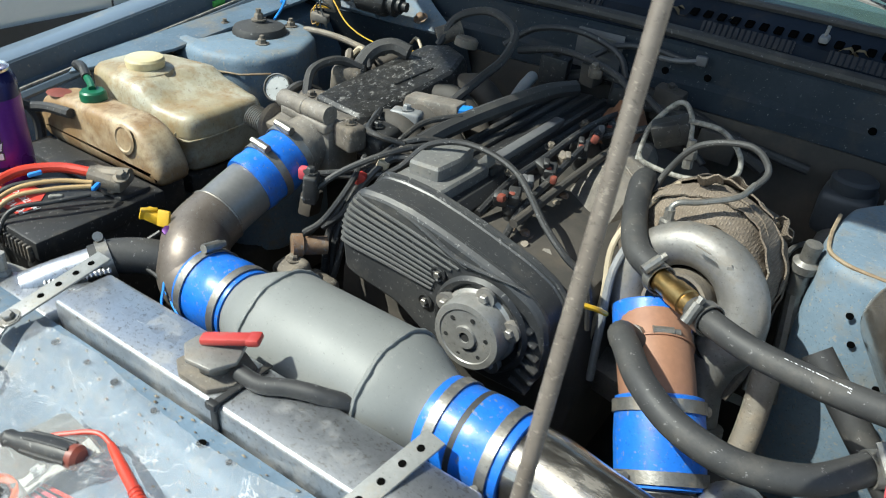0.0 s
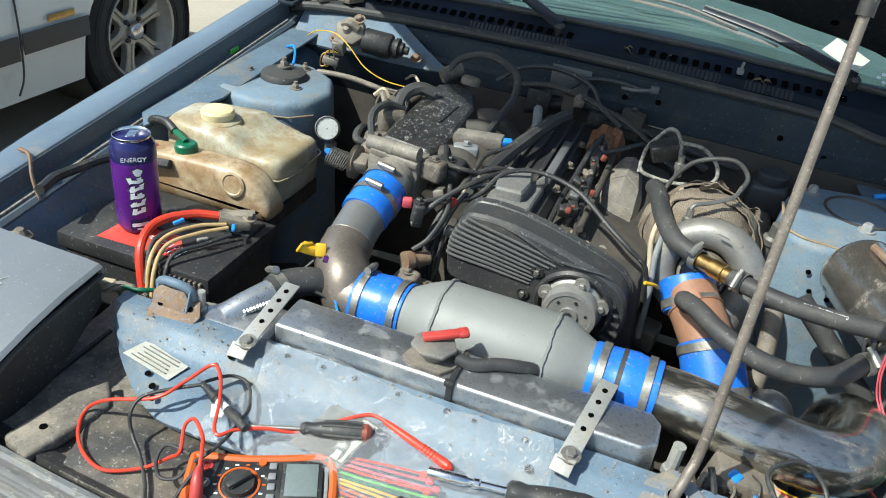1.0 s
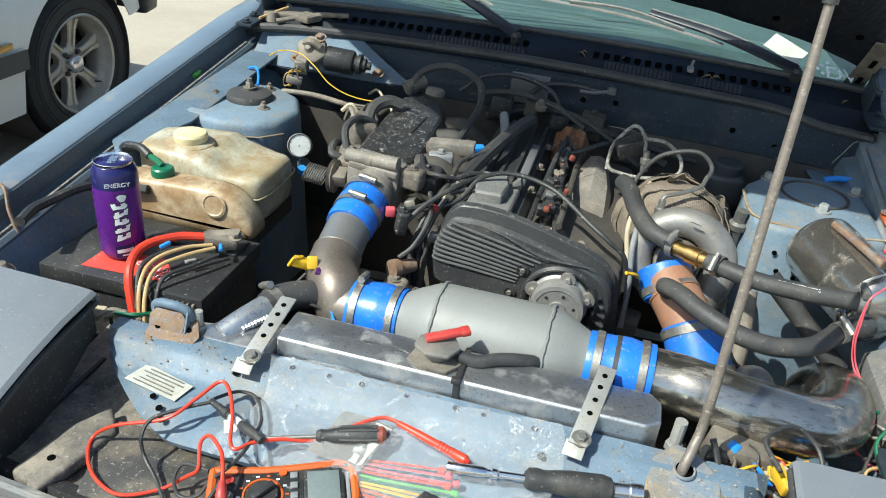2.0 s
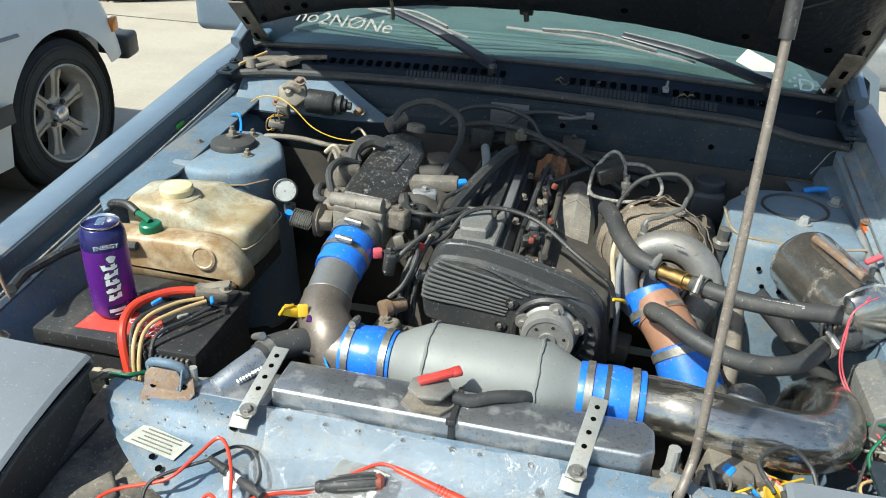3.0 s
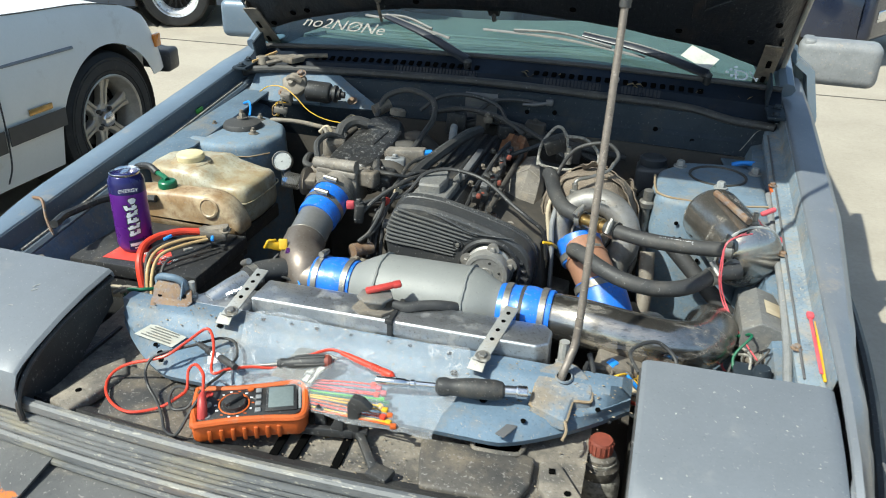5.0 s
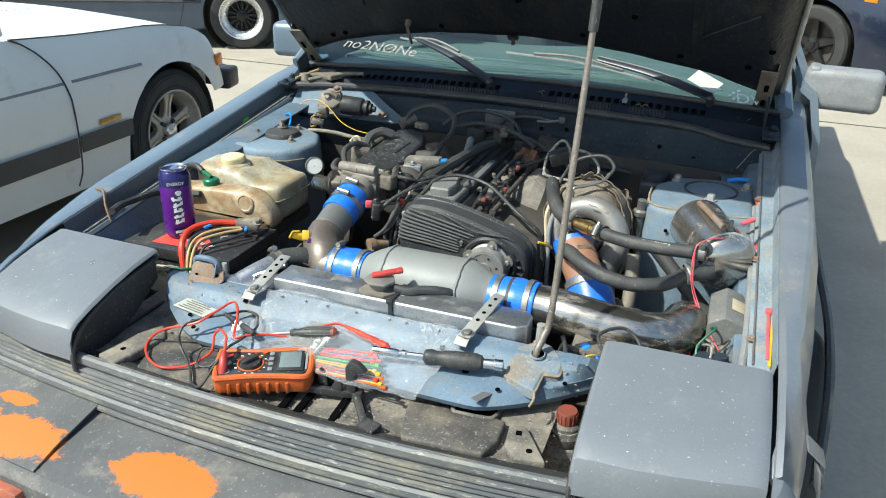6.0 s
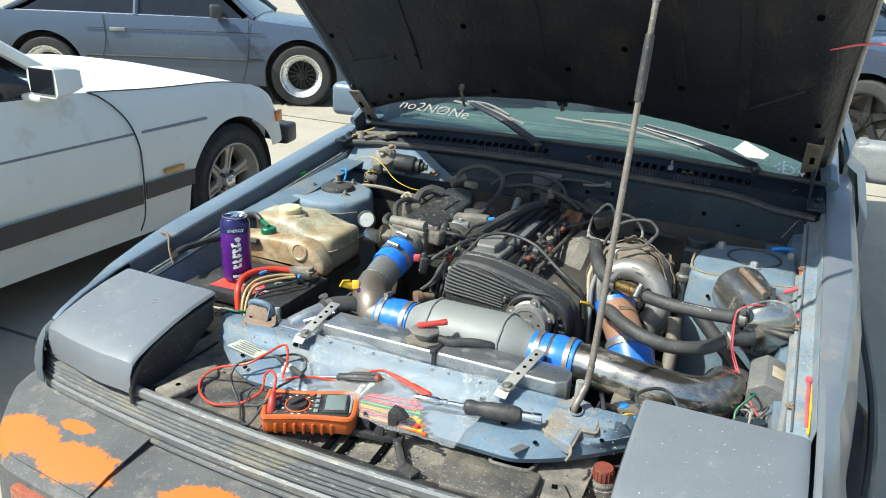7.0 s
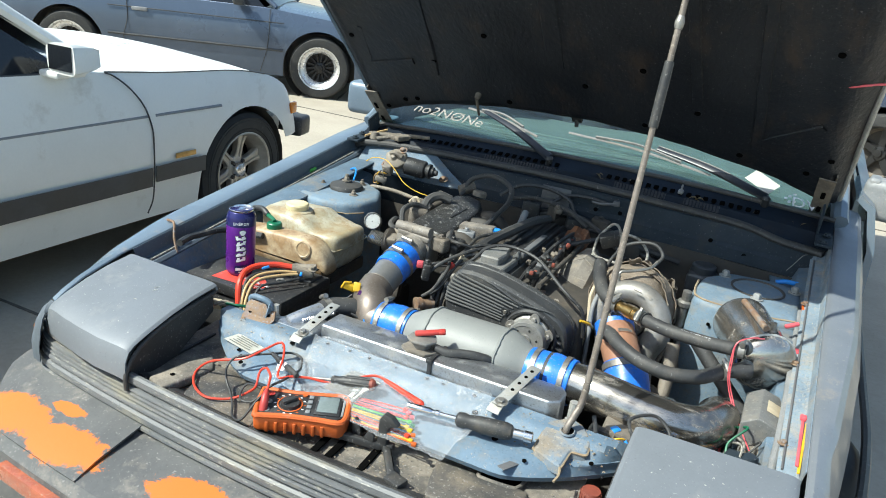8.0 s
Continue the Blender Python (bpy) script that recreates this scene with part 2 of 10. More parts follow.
ROD = mat("worn_rod_steel", (0.215, 0.185, 0.16), (0.15, 0.125, 0.105), 0.5, 0.4, 16, 160, 0.12, speck=0.6)
WRAP = mat("tan_heat_wrap", (0.245, 0.198, 0.152), (0.165, 0.130, 0.098), 0.9, 0, 14, 300, 0.6, dist=0.003, speck=0.3)
MANIF = mat("dusty_grey_casting", (0.209, 0.189, 0.165), (0.138, 0.123, 0.106), 0.65, 0.1, 16, 140, 0.25, dust=0.4, dustcol=(0.25, 0.212, 0.165), speck=0.5)
# Chalky, dusty blue, paler still for the sun that strikes it.
LEDGE = mat("chalky_sunlit_blue_paint", (0.200, 0.252, 0.298), (0.140, 0.184, 0.230), 0.6, 0, 11, 120, 0.10, dust=0.44, dustcol=(0.30, 0.25, 0.19), speck=0.7)
CANM = mat("stained_polished_can", (0.50, 0.47, 0.43), (0.33, 0.285, 0.235), 0.20, 0.9, 9, 160, 0.06, dust=0.26, dustcol=(0.24, 0.19, 0.14), speck=0.35)
SHROUD = mat("dusty_shroud_plastic", (0.066, 0.063, 0.058), (0.11, 0.10, 0.088), 0.66, 0, 7, 130, 0.2, dust=0.74, dustcol=(0.26, 0.225, 0.18), speck=0.6)
FLG = mat("machined_flange", (0.345, 0.338, 0.323), (0.270, 0.262, 0.247), 0.42, 0.5, 20, 200, 0.1, dust=0.26, dustcol=(0.27, 0.235, 0.19), speck=0.3)
CARD = mat("brown_grey_card", (0.085, 0.075, 0.062), (0.12, 0.105, 0.085), 0.7, 0, 20, 150, 0.05, dust=0.1)
STRIP = mat("weathered_trim_strip", (0.095, 0.100, 0.106), (0.135, 0.138, 0.140), 0.55, 0, 10, 160, 0.08, dust=0.38, dustcol=(0.24, 0.215, 0.15), speck=0.6, stretch=(0.25, 1.0, 1.0))
VOID = mat("black_hole", (0.003, 0.003, 0.003), (0.004, 0.004, 0.004), 1.0, 0, 8, 90, 0, spec=0.0)
WCAR = mat("white_car_paint", (0.72, 0.716, 0.675), (0.675, 0.67, 0.63), 0.42, 0, 2, 100, 0.01, coat=0.12, dust=0.05, dustcol=(0.46, 0.42, 0.35), gr=0.08)
STRIPE = mat("black_stripe_vinyl", (0.035, 0.037, 0.04), (0.05, 0.052, 0.055), 0.4, 0, 6, 100, 0.02)
BCAR = mat("slate_blue_car_paint", (0.080, 0.105, 0.150), (0.068, 0.091, 0.130), 0.3, 0.3, 2, 100, 0.01, coat=0.3, dust=0.12, dustcol=(0.10, 0.11, 0.125), gr=0.08)
NCAR = mat("dark_navy_car_paint", (0.015, 0.022, 0.045), (0.013, 0.018, 0.036), 0.22, 0.2, 2, 100, 0.01, coat=0.5, dust=0.08, dustcol=(0.07, 0.07, 0.075), gr=0.08)
TYRE = mat("tyre_rubber", (0.022, 0.022, 0.022), (0.035, 0.034, 0.032), 0.75, 0, 12, 120, 0.1, dust=0.18, dustcol=(0.08, 0.072, 0.06))
RIM = mat("machined_rim", (0.496, 0.460, 0.400), (0.400, 0.364, 0.312), 0.36, 0.45, 12, 160, 0.05, dust=0.12, dustcol=(0.30, 0.25, 0.19))
RIMK = mat("black_rim", (0.012, 0.012, 0.013), (0.02, 0.02, 0.02), 0.35, 0.2, 12, 160, 0.05)
RIMW = mat("polished_rim_lip", (0.72, 0.71, 0.69), (0.62, 0.61, 0.59), 0.28, 0.55, 12, 160, 0.03)
TINT = mat("dark_tinted_window", (0.012, 0.014, 0.018), (0.015, 0.017, 0.02), 0.06, 0, 3, 100, 0)
CONC = mat("weathered_concrete", (0.378, 0.333, 0.266), (0.324, 0.284, 0.225), 0.85, 0, 1.3, 45, 0.25, dust=0.10, dustcol=(0.27, 0.235, 0.19), dist=0.006, speck=0.3, ss=90.0)
JOINT = mat("joint_filler", (0.09, 0.08, 0.07), (0.13, 0.115, 0.095), 0.9, 0, 9, 60, 0.2)
# Paler dash tone, the sunlight on its rear part put into the colour.
DASH = mat("sunlit_pale_dash", (0.098, 0.121, 0.117), (0.071, 0.094, 0.093), 0.8, 0, 4, 120, 0.1)
SEATM = mat("dark_cabin_cloth", (0.03, 0.035, 0.04), (0.045, 0.05, 0.055), 0.9, 0, 6, 200, 0.1)
PEEL = mat("peeling_orange_bumper", (0.076, 0.077, 0.079), (0.104, 0.104, 0.104), 0.6, 0, 6, 90, 0.15, dust=0.30, dustcol=(0.24, 0.21, 0.18), speck=0.3)
AMBER = mat("amber_lens", (0.62, 0.20, 0.02), (0.5, 0.15, 0.02), 0.2, 0, 30, 200, 0.05)
WINDSHIELD = glass("windscreen_glass", (0.80, 0.93, 0.92), 0.0, 0.03, 0.0, 0.006)
BAGM = glass("clear_plastic_bag", (0.95, 0.955, 0.96), 0.10, 0.13, 1.0, 0.12)
SCREEN = mat("grey_lcd", (0.16, 0.19, 0.19), (0.14, 0.17, 0.17), 0.15, 0, 20, 200, 0.0)
GREYP = mat("grey_plastic", (0.22, 0.225, 0.23), (0.18, 0.185, 0.19), 0.45, 0, 20, 150, 0.04, dust=0.12, speck=0.3)
WIPER = mat("black_gloss_wiper", (0.012, 0.015, 0.022), (0.018, 0.021, 0.028), 0.32, 0.1, 8, 150, 0.03, dust=0.12, dustcol=(0.09, 0.085, 0.075))
NOSE = mat("dull_grey_nose_paint", (0.10, 0.115, 0.135), (0.085, 0.10, 0.115), 0.75, 0, 6, 160, 0.03, dust=0.1, spec=0.2)
GREYD = mat("smoky_dark_plastic", (0.050, 0.055, 0.062), (0.038, 0.042, 0.048), 0.5, 0, 12, 150, 0.05, dust=0.2, dustcol=(0.07, 0.065, 0.06))
TAPE = mat("grey_tape", (0.10, 0.10, 0.105), (0.13, 0.13, 0.13), 0.5, 0, 12, 150, 0.05)
REDLAB = mat("red_battery_label", (0.66, 0.07, 0.05), (0.6, 0.06, 0.045), 0.4, 0, 12, 150, 0.02, dust=0.08)
PADM = mat("rusty_dusty_blue_steel", (0.145, 0.185, 0.228), (0.19, 0.165, 0.135), 0.8, 0, 18, 120, 0.25, dust=0.46, dustcol=(0.27, 0.215, 0.15), speck=0.6)
# Blue darkened for the flange face that looks away from the sun.
FLANGE = mat("flange_blue_turned_from_sun", (0.072, 0.098, 0.128), (0.085, 0.108, 0.135), 0.5, 0, 8, 120, 0.05, dust=0.2, dustcol=(0.12, 0.11, 0.095), speck=0.3)
# Near-black dash tone that holds the bonnet's shadow.
NAVYD = mat("shade_dark_dash", (0.006, 0.012, 0.022), (0.009, 0.016, 0.026), 0.6, 0, 6, 120, 0.1)
RELAY = mat("dusty_grey_box_plastic", (0.150, 0.150, 0.146), (0.118, 0.116, 0.112), 0.6, 0, 12, 150, 0.1, dust=0.35, dustcol=(0.21, 0.19, 0.16), speck=0.5)
SAND = mat("beige_fitting", (0.45, 0.38, 0.27), (0.36, 0.30, 0.21), 0.6, 0, 16, 150, 0.1, dust=0.2)
BROWN = mat("brown_red_cap", (0.22, 0.055, 0.035), (0.17, 0.045, 0.03), 0.5, 0, 30, 150, 0.1)



def weave(m, sc):
    """Adds a woven thread relief to a cloth material."""
    n, l = m.node_tree.nodes, m.node_tree.links
    b = n["Principled BSDF"]
    bp = b.inputs["Normal"].links[0].from_node
    tc = n.new("ShaderNodeTexCoord")
    out = None
    for d in ("X", "Z"):
        w = n.new("ShaderNodeTexWave")
        w.bands_direction = d
        w.inputs["Scale"].default_value, w.inputs["Distortion"].default_value = sc, 2.0
        l.new(tc.outputs["Object"], w.inputs["Vector"])
        if out is None:
            out = w.outputs["Fac"]
        else:
            k = n.new("ShaderNodeMath")
            k.operation = "MULTIPLY"
            l.new(out, k.inputs[0]), l.new(w.outputs["Fac"], k.inputs[1])
            out = k.outputs[0]
    b2 = n.new("ShaderNodeBump")
    b2.inputs["Strength"].default_value, b2.inputs["Distance"].default_value = 0.4, 0.0015
    l.new(out, b2.inputs["Height"]), l.new(bp.outputs[0], b2.inputs["Normal"]), l.new(b2.outputs[0], b.inputs["Normal"])
    mx = n.new("ShaderNodeMix")
    mx.data_type, mx.blend_type = "RGBA", "MULTIPLY"
    mx.inputs[0].default_value = 0.25
    l.new(b.inputs["Base Color"].links[0].from_socket, mx.inputs[6]), l.new(out, mx.inputs[7]), l.new(mx.outputs[2], b.inputs["Base Color"])


weave(WRAP, 95.0)

# ---------- mesh tools ----------
BASE = {}
V = Vector


def thing(name, label, category, base, group="", kind=""):
    """A thing's Empty at its base; its parts are given in world places."""
    ob = new(name)
    ob.empty_display_size = 0.02
    ob.location = base
    BASE[ob.name] = V(base)
    return tagged(ob, label, category, group, kind)


def finish(bm, sharp):
    bmesh.ops.recalc_face_normals(bm, faces=bm.faces)
    for f in bm.faces:
        f.smooth = True
    me = bpy.data.meshes.new("mesh")
    bm.to_mesh(me)
    bm.free()
    me.set_sharp_from_angle(angle=radians(sharp))
    return me


def part(name, bm, material, parent, label="", sharp=32, kind=""):
    """One mesh object under a thing or under a part."""
    base = BASE[parent.name]
    bmesh.ops.translate(bm, verts=bm.verts, vec=-base)
    me = finish(bm, sharp)
    me.materials.append(material)
    ob = new(name, me)
    ob.parent = parent
    BASE[ob.name] = base
    return tagged(ob, label, "", "", kind)


def solo(name, bm, material, label, category, base, group="", kind="", sharp=32):
    """A thing that is a single mesh."""
    bmesh.ops.translate(bm, verts=bm.verts, vec=-V(base))
    me = finish(bm, sharp)
    me.materials.append(material)
    ob = new(name, me)
    ob.location = base
    BASE[ob.name] = V(base)
    return tagged(ob, label, category, group, kind)


def merge(*bms):
    out = bms[0]
    for b in bms[1:]:
        me = bpy.data.meshes.new("tmp")
        b.to_mesh(me)
        b.free()
        out.from_mesh(me)
        bpy.data.meshes.remove(me)
    return out


def box(x0, x1, y0, y1, z0, z1, bev=0.004, seg=2):
    bm = bmesh.new()
    bmesh.ops.create_cube(bm, size=1)
    for v in bm.verts:
        v.co = V(((x0 + x1) / 2 + v.co.x * (x1 - x0), (y0 + y1) / 2 + v.co.y * (y1 - y0), (z0 + z1) / 2 + v.co.z * (z1 - z0)))
    if bev:
        bmesh.ops.bevel(bm, geom=bm.edges[:], offset=bev, segments=seg, affect="EDGES", profile=0.5)
    return bm


def obox(c, size, rot=(0, 0, 0), bev=0.003, seg=2):
    bm = box(-size[0] / 2, size[0] / 2, -size[1] / 2, size[1] / 2, -size[2] / 2, size[2] / 2, bev, seg)
    bmesh.ops.transform(bm, matrix=pose(*c, *rot), verts=bm.verts)
    return bm


def prism(poly, m, depth, bev=0.003, seg=2):
    """A flat outline (u, v) raised by depth along w; m lays u, v, w into the world."""
    bm = bmesh.new()
    f = bm.faces.new([bm.verts.new((u, v, 0)) for u, v in poly])
    r = bmesh.ops.extrude_face_region(bm, geom=[f])
    bmesh.ops.translate(bm, verts=[e for e in r["geom"] if isinstance(e, bmesh.types.BMVert)], vec=(0, 0, depth))
    bmesh.ops.recalc_face_normals(bm, faces=bm.faces)
    if bev:
        bmesh.ops.bevel(bm, geom=bm.edges[:], offset=bev, segments=seg, affect="EDGES", profile=0.5)
    bmesh.ops.transform(bm, matrix=m, verts=bm.verts)
    return bm


XZ = Matrix(((1, 0, 0, 0), (0, 0, 1, 0), (0, 1, 0, 0), (0, 0, 0, 1)))   # u to x, v to z, depth to y


def spline(pts, n=8, closed=False):
    p = [V(a) for a in pts]
    k = len(p)
    if k == 2:
        return [p[0].lerp(p[1], i / 2) for i in range(3)]
    out = []
    for i in range(k if closed else k - 1):
        a = p[i - 1] if i or closed else 2 * p[0] - p[1]
        b, c = p[i], p[(i + 1) % k]
        d = p[(i + 2) % k] if i + 2 < k or closed else 2 * c - b
        for j in range(n):
            t = j / n
            out.append(0.5 * (2 * b + (c - a) * t + (2 * a - 5 * b + 4 * c - d) * t * t + (3 * b - a - 3 * c + d) * t ** 3))
    if not closed:
        out.append(p[-1])
    return out


def tube(pts, r, seg=12, n=8, closed=False, smooth=True, flat=1.0, wall=0):
    """A round bar or hose along a line; r is one radius or one per point."""
    rr = r if isinstance(r, (list, tuple)) else [r] * len(pts)
    line = spline(pts, n, closed) if smooth else [V(a) for a in pts]
    rad = [a.x for a in spline([(q, 0, 0) for q in rr], n, closed)] if smooth else list(rr)
    if len(rad) != len(line):
        rad = [rr[0]] * len(line)
    bm = bmesh.new()
    k = len(line)
    rings, side = [], None
    for i in range(k):
        d = (line[(i + 1) % k] - line[i - 1]) if closed else (line[min(i + 1, k - 1)] - line[max(i - 1, 0)])
        d.normalize()
        if side is None:
            side = d.orthogonal()
        side = (side - side.dot(d) * d)
        side = side.normalized() if side.length > 1e-6 else d.orthogonal().normalized()
        up = d.cross(side)
        rings.append([bm.verts.new(line[i] + (side * math.cos(a) + up * math.sin(a) * flat) * rad[i]) for a in (2 * math.pi * j / seg for j in range(seg))])
    for i in range(k if closed else k - 1):
        a, b = rings[i], rings[(i + 1) % k]
        for j in range(seg):
            bm.faces.new((a[j], a[(j + 1) % seg], b[(j + 1) % seg], b[j]))
    if not closed:
        bm.faces.new(rings[0][::-1])
        bm.faces.new(rings[-1])
    return bm


def lathe(prof, at, axis=(0, 0, 1), seg=32, squash=None, caps=True):
    """A turned shape: (radius, height) pairs round an axis through a place."""
    q = V(axis).to_track_quat("Z", "Y").to_matrix().to_4x4()
    m = Matrix.Translation(at) @ q
    bm = bmesh.new()
    rings = []
    for r, h in prof:
        if r < 1e-6:
            rings.append([bm.verts.new(m @ V((0, 0, h)))])
        else:
            rings.append([bm.verts.new(m @ V((r * math.cos(a) * (squash or 1), r * math.sin(a), h))) for a in (2 * math.pi * j / seg for j in range(seg))])
    for a, b in zip(rings, rings[1:]):
        for j in range(seg):
            k = (j + 1) % seg
            if len(a) == 1 and len(b) == 1:
                continue
            if len(a) == 1:
                bm.faces.new((a[0], b[k], b[j]))
            elif len(b) == 1:
                bm.faces.new((a[j], a[k], b[0]))
            else:
                bm.faces.new((a[j], a[k], b[k], b[j]))
    for ring in (rings[0], rings[-1]):
        if len(ring) > 1 and caps and prof[0] != prof[-1]:
            bm.faces.new(ring)
    return bm


def sheet(fn, us, vs, thick=0.0):
    """A curved sheet through fn(u, v); thick gives it a back."""
    bm = bmesh.new()
    g = [[bm.verts.new(fn(u, v)) for v in vs] for u in us]
    for i in range(len(us) - 1):
        for j in range(len(vs) - 1):
            bm.faces.new((g[i][j], g[i + 1][j], g[i + 1][j + 1], g[i][j + 1]))
    if thick:
        bmesh.ops.recalc_face_normals(bm, faces=bm.faces)
        bmesh.ops.solidify(bm, geom=bm.faces[:], thickness=thick)
    return bm


def loft(outline, levels, m=None, top=None):
    """A closed body over a flat outline: levels are (inset in metres, height), the height a number or a function of the place."""
    pts = [V((*p, 0)) for p in outline]
    n = len(pts)
    if sum(a.x * b.y - b.x * a.y for a, b in zip(pts, pts[1:] + pts[:1])) < 0:
        pts.reverse()
    nrm = []
    for i in range(n):
        d = (pts[(i + 1) % n] - pts[i - 1]).normalized()
        nrm.append(V((-d.y, d.x, 0)))
    bm = bmesh.new()
    rings = []
    for inset, h in levels:
        ring = []
        for p, q in zip(pts, nrm):
            w = p + q * inset
            w.z = h(w.x, w.y) if callable(h) else h
            ring.append(bm.verts.new(m @ w if m else w))
        rings.append(ring)
    for a, b in zip(rings, rings[1:]):
        for j in range(n):
            k = (j + 1) % n
            bm.faces.new((a[j], a[k], b[k], b[j]))
    bm.faces.new(rings[0][::-1])
    if top is None:
        bm.faces.new(rings[-1])
        return bm
    base = [p + q * levels[-1][0] for p, q in zip(pts, nrm)]
    mid = sum(base, V()) / n
    last = rings[-1]
    for f in (0.75, 0.5, 0.25):
        ring = []
        for p in base:
            w = mid.lerp(p, f)
            w.z = top(w.x, w.y)
            ring.append(bm.verts.new(m @ w if m else w))
        for j in range(n):
            bm.faces.new((last[j], last[(j + 1) % n], ring[(j + 1) % n], ring[j]))
        last = ring
    bm.faces.new(last)
    return bm


def rounded(outline, r=0.012, n=3):
    """An outline with its corners rounded off."""
    p = [V((x, y, 0)) for x, y in outline]
    out = []
    for i, b in enumerate(p):
        a, c = p[i - 1], p[(i + 1) % len(p)]
        u, v = b + (a - b) * min(0.5, r / max(1e-6, (a - b).length)), b + (c - b) * min(0.5, r / max(1e-6, (c - b).length))
        for k in range(n + 1):
            t = k / n
            w = u * (1 - t) ** 2 + b * 2 * t * (1 - t) + v * t * t
            if not out or (w - out[-1]).length > 1e-5:
                out.append(w)
    if (out[0] - out[-1]).length < 1e-5:
        out.pop()
    return [(w.x, w.y) for w in out]


def lin(a, b, n):
    return [a + (b - a) * i / (n - 1) for i in range(n)]


def curve1(tab):
    """A smooth function through (x, y) pairs."""
    xs, ys = zip(*tab)
    return lambda x: float(np.interp(x, xs, ys))


def clamp(parent, at, axis, r, w=0.010, screw=0, name="hose_clamp"):
    """A worm-drive band with its screw housing."""
    a = V(axis).normalized()
    at = V(at)
    ob = part(name, lathe([(r, -w / 2), (r + 0.0016, -w / 2), (r + 0.0016, w / 2), (r, w / 2), (r, -w / 2)], at, a, 28), STEEL, parent, "stainless hose clamp")
    s = a.cross(V((0, 0, 1)) if abs(a.z) < 0.9 else V((0, 1, 0))).normalized()
    u = s.cross(a)
    d = s * math.cos(radians(screw)) + u * math.sin(radians(screw))
    e = d.cross(a).normalized()
    p = at + d * (r + 0.006)
    part("screw", merge(tube([p - e * 0.012, p + e * 0.010], 0.0058, 10), tube([p + e * 0.010, p + e * 0.017], 0.0042, 6)), STEEL, ob)
    return ob


def bolt(at, axis, r=0.006, h=0.006, washer=True):
    b = lathe([(0, 0), (r, 0), (r, h), (r * 0.8, h * 1.25), (0, h * 1.25)], at, axis, 6)
    if washer:
        b = merge(b, lathe([(0, 0), (r * 1.6, 0), (r * 1.6, h * 0.25), (0, h * 0.25)], at, axis, 14))
    return b


def words(text, size, m, material, parent, name="lettering", depth=0.0003):
    cu = bpy.data.curves.new("text", "FONT")
    cu.body, cu.size, cu.extrude, cu.align_x, cu.align_y = text, size, depth, "CENTER", "CENTER"
    tmp = bpy.data.objects.new("text", cu)
    scene.collection.objects.link(tmp)
    dg = bpy.context.evaluated_depsgraph_get()
    me = bpy.data.meshes.new_from_object(tmp.evaluated_get(dg))
    bpy.data.objects.remove(tmp)
    bm = bmesh.new()
    bm.from_mesh(me)
    bmesh.ops.transform(bm, matrix=m, verts=bm.verts)
    return part(name, bm, material, parent)

# ---------- ground ----------
def ground():
    us = [-400, -60, -20, -8, -4, -2, 0, 2, 4, 8, 20, 60, 400]
    bm = sheet(lambda u, v: V((u, v, 0)), us, us)
    g = solo("ground", bm, CONC, "sunlit weathered concrete lot with joints", "ground", (0, 0, 0), kind="structure")
    for x0, x1, y0, y1 in ((-30, 30, 4.86, 4.875), (-30, 30, 0.60, 0.612), (-1.012, -1.0, -20, 40), (2.9, 2.912, -20, 40), (-4.912, -4.9, -20, 40), (-30, 30, 9.1, 9.115)):
        part("joint", box(x0, x1, y0, y1, -0.004, 0.004, 0), JOINT, g, "dark joint between slabs", kind="structure")


ground()

# ---------- the car with its bonnet up ----------
car = thing("car", "faded blue-grey coupe, bonnet propped open, bumper paint peeling", "car", (0, 1.2, 0))
ZT = curve1([(-0.3, 0.60), (-0.225, 0.625), (-0.20, 0.655), (-0.16, 0.683), (-0.10, 0.706), (0.0, 0.730), (0.45, 0.792), (0.95, 0.862), (1.3, 0.895), (2.4, 0.93)])
XO = curve1([(-0.30, 0.730), (-0.23, 0.738), (-0.18, 0.752), (-0.10, 0.768), (0.0, 0.785), (0.15, 0.810), (0.5, 0.835), (2.4, 0.835)])


